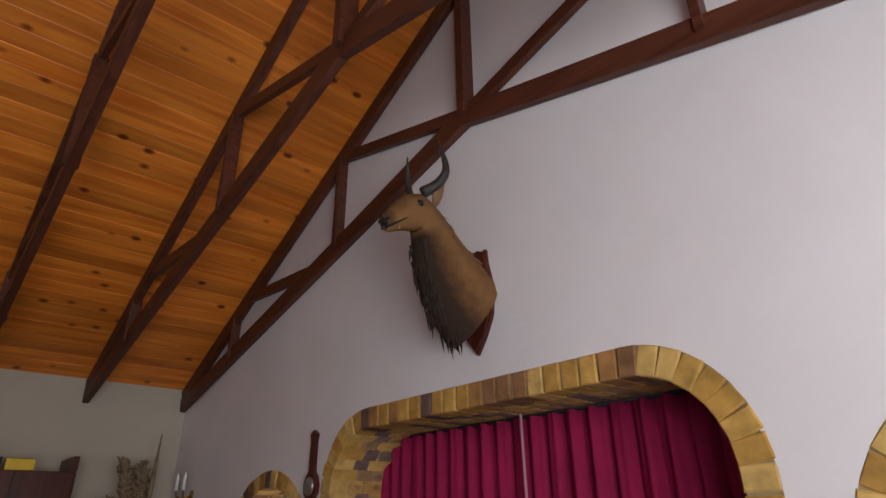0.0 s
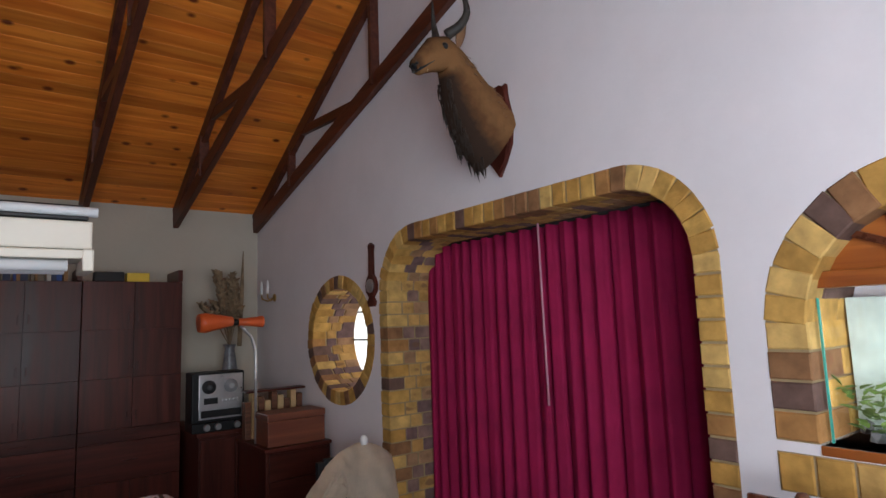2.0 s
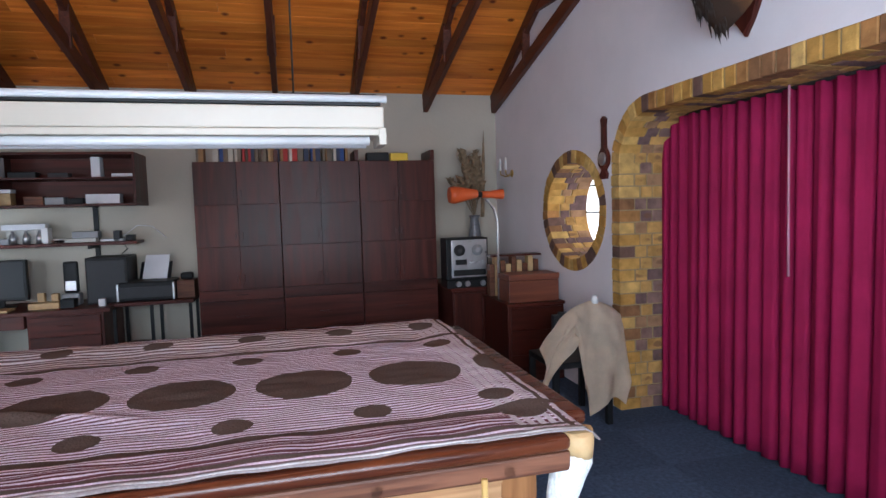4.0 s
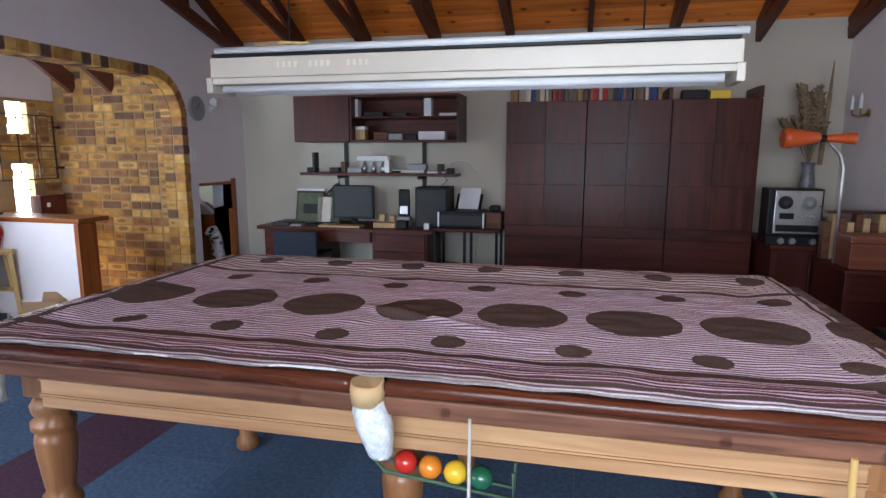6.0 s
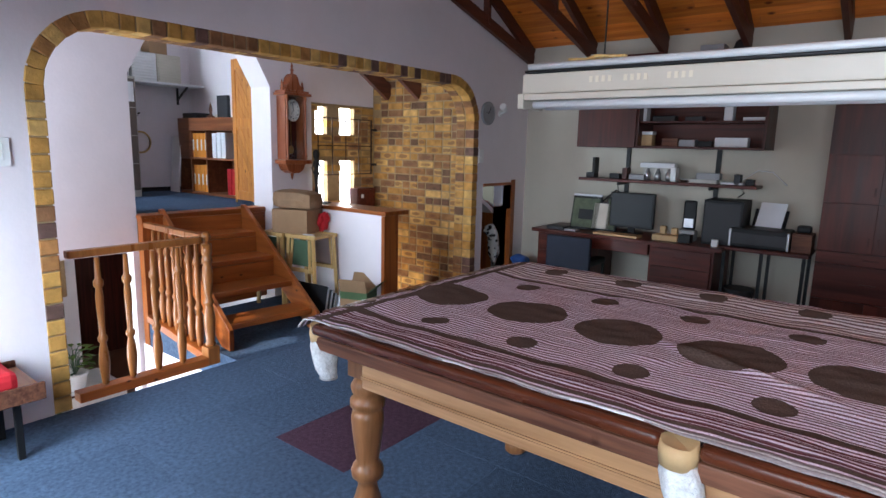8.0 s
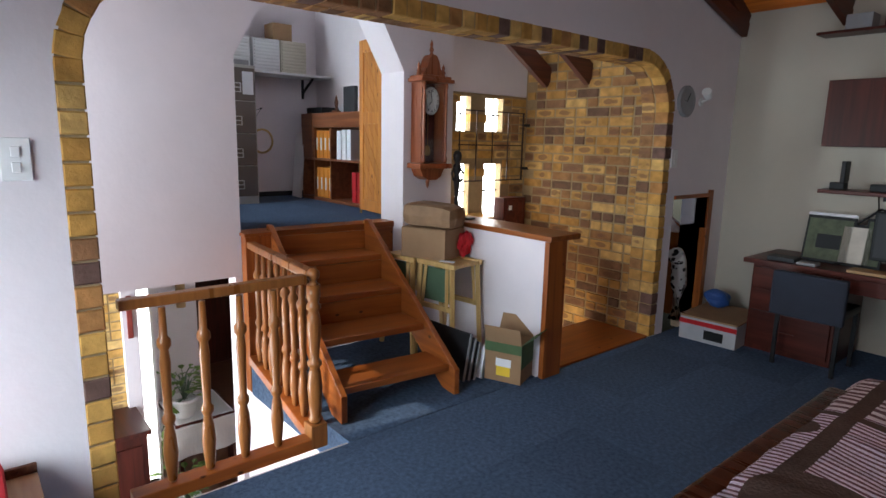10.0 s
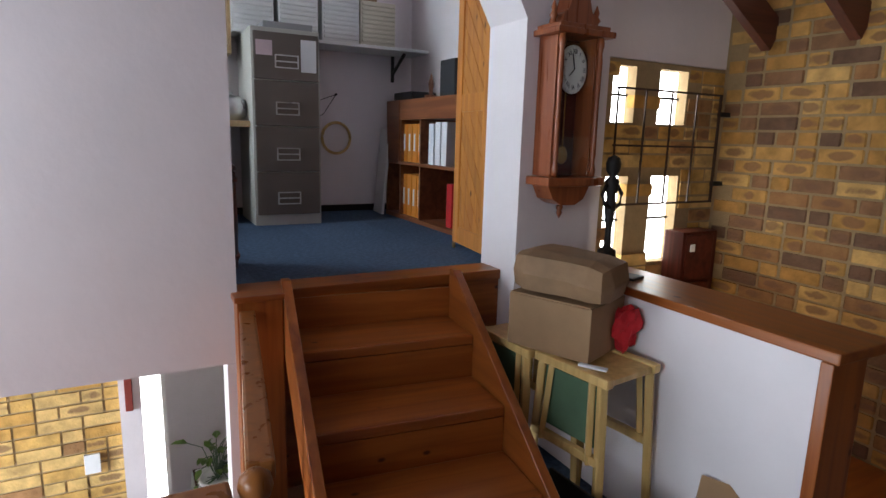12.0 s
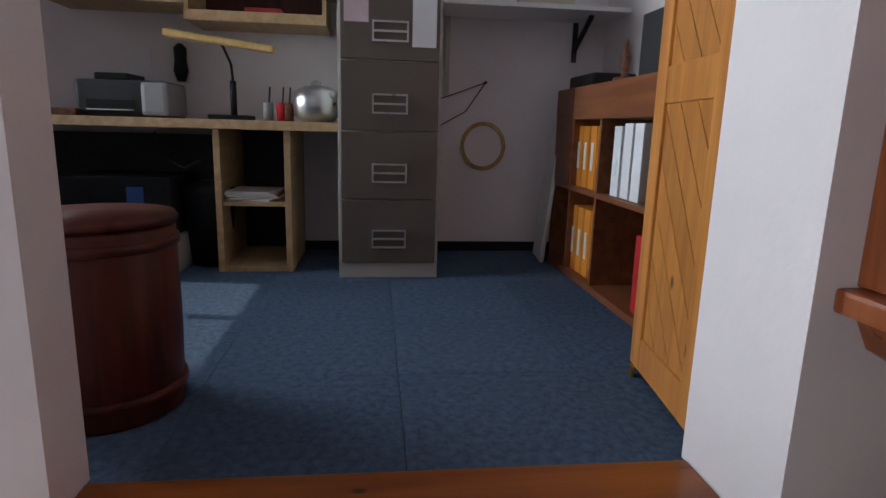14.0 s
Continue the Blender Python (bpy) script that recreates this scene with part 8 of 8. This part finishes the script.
brick_ring(wall_east, pts, RW - 0.008, (0.12, 0.09, 0.16), 0.10, 1, 0.079, (YELLOW_BRICK, REVEAL_BRICK))
# oval window
pts = [(OVY + OVA * math.cos(a), OVZ + OVB * math.sin(a)) for a in [-2 * math.pi * k / 60 for k in range(61)]]
mortar_ring("trim_oval_mortar", pts, RW + 0.004, RW + 0.36, 0.095, 0.006)
brick_ring(wall_east, pts, RW - 0.008, (0.12, 0.09, 0.16), 0.095, 1, 0.079, (YELLOW_BRICK, REVEAL_BRICK))
# aquarium niche
pts = arch_path(N0, N1, NSILL, NTOP, NR)
mortar_ring("trim_niche_mortar", pts, RW + 0.004, RW + 0.36, NRING, 0.006)
soldier = [small_bevel("brick", 0.12, NRING - 0.012, 0.098, m_) for m_ in (YELLOW_BRICK, REVEAL_BRICK)]
structure("trim_niche_footing", block(RW - 0.003, RW + 0.355, N0, N1, NSILL - 0.15, NSILL - 0.032), MORTAR)
for k in range(9):
    put_brick(soldier[k % 4 == 2], wall_east, Matrix.Translation((RW + 0.052, N0 + 0.052 + 0.1045 * k, NSILL - 0.092)) @ pose(0, 0, 0, 90, 0, 0))
brick_ring(wall_east, pts, RW - 0.008, (0.12, 0.25), NRING, 1, 0.092, (YELLOW_BRICK, YELLOW_BRICK))
# wide arch in the left wall
pts = arch_path(L0, L1, 0.0, LTOP, LR)
mortar_ring("trim_wide_arch_mortar", pts, LW - LT + 0.004, LW - 0.006, 0.085, 0.006)
brick_ring(wall_west, pts, LW + 0.008, (0.11, 0.115), 0.085, -1, 0.085, (YELLOW_BRICK, MIXED_BRICK))


def brick_wall(parent, axis, face, out, u0, u1, z0, z1, skip=(), course=0.076, length=0.22, material=None, seed=1, slack=0.09):
    """Courses of bricks proud of a wall's face. axis: the wall's normal; out: which way it faces; skip: openings (u0, u1, z0, z1)."""
    rng = random.Random(seed)
    kinds = {l: (small_bevel("brick", l - 0.014, 0.05, course - 0.013, material, 0.006) if axis == "y" else mesh_of("brick", block(-0.025, 0.025, -(l - 0.013) / 2, (l - 0.013) / 2, -(course - 0.012) / 2, (course - 0.012) / 2), material)) for l in (length, length / 2)}
    z, row = z0, 0
    while z + course <= z1 + 0.03:
        u = u0 - (length / 2 if row % 2 else 0)
        while u < u1 - 0.02:
            l = length if rng.random() < 0.55 else length / 2
            if u + l > u1 + slack:
                l = length / 2
            a, b = u, u + l
            u = b
            c = (a + b) / 2
            if a < u0 - slack or b > u1 + slack or any(s0 - 0.045 < c < s1 + 0.045 and t0 - 0.02 < z + course / 2 < t1 + 0.02 for s0, s1, t0, t1 in skip):
                continue
            off = face + out * (-0.018 + rng.uniform(-0.003, 0.003))
            m = Matrix.Translation((c, off, z + course / 2) if axis == "y" else (off, c, z + course / 2))
            put_brick(kinds[l], parent, m)
        z += course
        row += 1


brick_wall(bw, "y", 4.62, -1, WX + 0.02, LW - 0.10, -0.6, 2.32, material=MIXED_BRICK, seed=3, slack=0.0)
brick_wall(ww, "x", WX, 1, 3.64, 4.60, 0.1, 1.86, skip=[(*p, *z) for p in (P1, P2) for z in (LOWZ, HIGHZ)], length=0.2, material=PALE_BRICK, seed=5)
lowb = bpy.data.objects["wall_lower_brick"]
brick_wall(lowb, "x", -7.02, 1, 0.1, 1.50, -1.0, 0.5, material=PALE_BRICK, seed=8)

# ---------------------------------------------------------------- carpet tiles
TX0, TY0 = -3.145, 1.47
floor = bpy.data.objects["floor"]
blue = {}
for i in range(-3, 11):
    for j in range(-6, 9):
        x0, x1 = max(TX0 + 0.5 * i, LW), min(TX0 + 0.5 * i + 0.5, RW + 0.36)
        y0, y1 = max(TY0 + 0.5 * j, FW), min(TY0 + 0.5 * j + 0.5, BW)
        if x1 - x0 < 0.03 or y1 - y0 < 0.03:
            continue
        plum = i == 0 and j in (0, 1)
        key = (round(x1 - x0, 3), round(y1 - y0, 3), plum)
        if key not in blue:
            w, h = key[0] / 2 - 0.0008, key[1] / 2 - 0.0008
            blue[key] = mesh_of("carpet_tile", block(-w, w, -h, h, -0.012, 0.0), CARPET_P if plum else CARPET)
        ob = new("carpet_tile", blue[key])
        ob.parent = floor
        ob.location = ((x0 + x1) / 2, (y0 + y1) / 2, 0.0)
floor = bpy.data.objects["floor_office"]
for i in range(5):
    for j in range(7):
        x0, x1 = max(-6.2 - 0.5 * i, -7.865), min(-5.7 - 0.5 * i, DX0 + 0.018)
        y0, y1 = max(0.57 + 0.5 * j, 0.61), min(1.07 + 0.5 * j, 3.715)
        if x1 - x0 < 0.03 or y1 - y0 < 0.03:
            continue
        key = (round(x1 - x0, 3), round(y1 - y0, 3), False)
        if key not in blue:
            w, h = key[0] / 2 - 0.0008, key[1] / 2 - 0.0008
            blue[key] = mesh_of("carpet_tile", block(-w, w, -h, h, -0.012, 0.0), CARPET)
        ob = new("carpet_tile", blue[key])
        ob.parent = floor
        ob.location = ((x0 + x1) / 2, (y0 + y1) / 2, OFFICE)
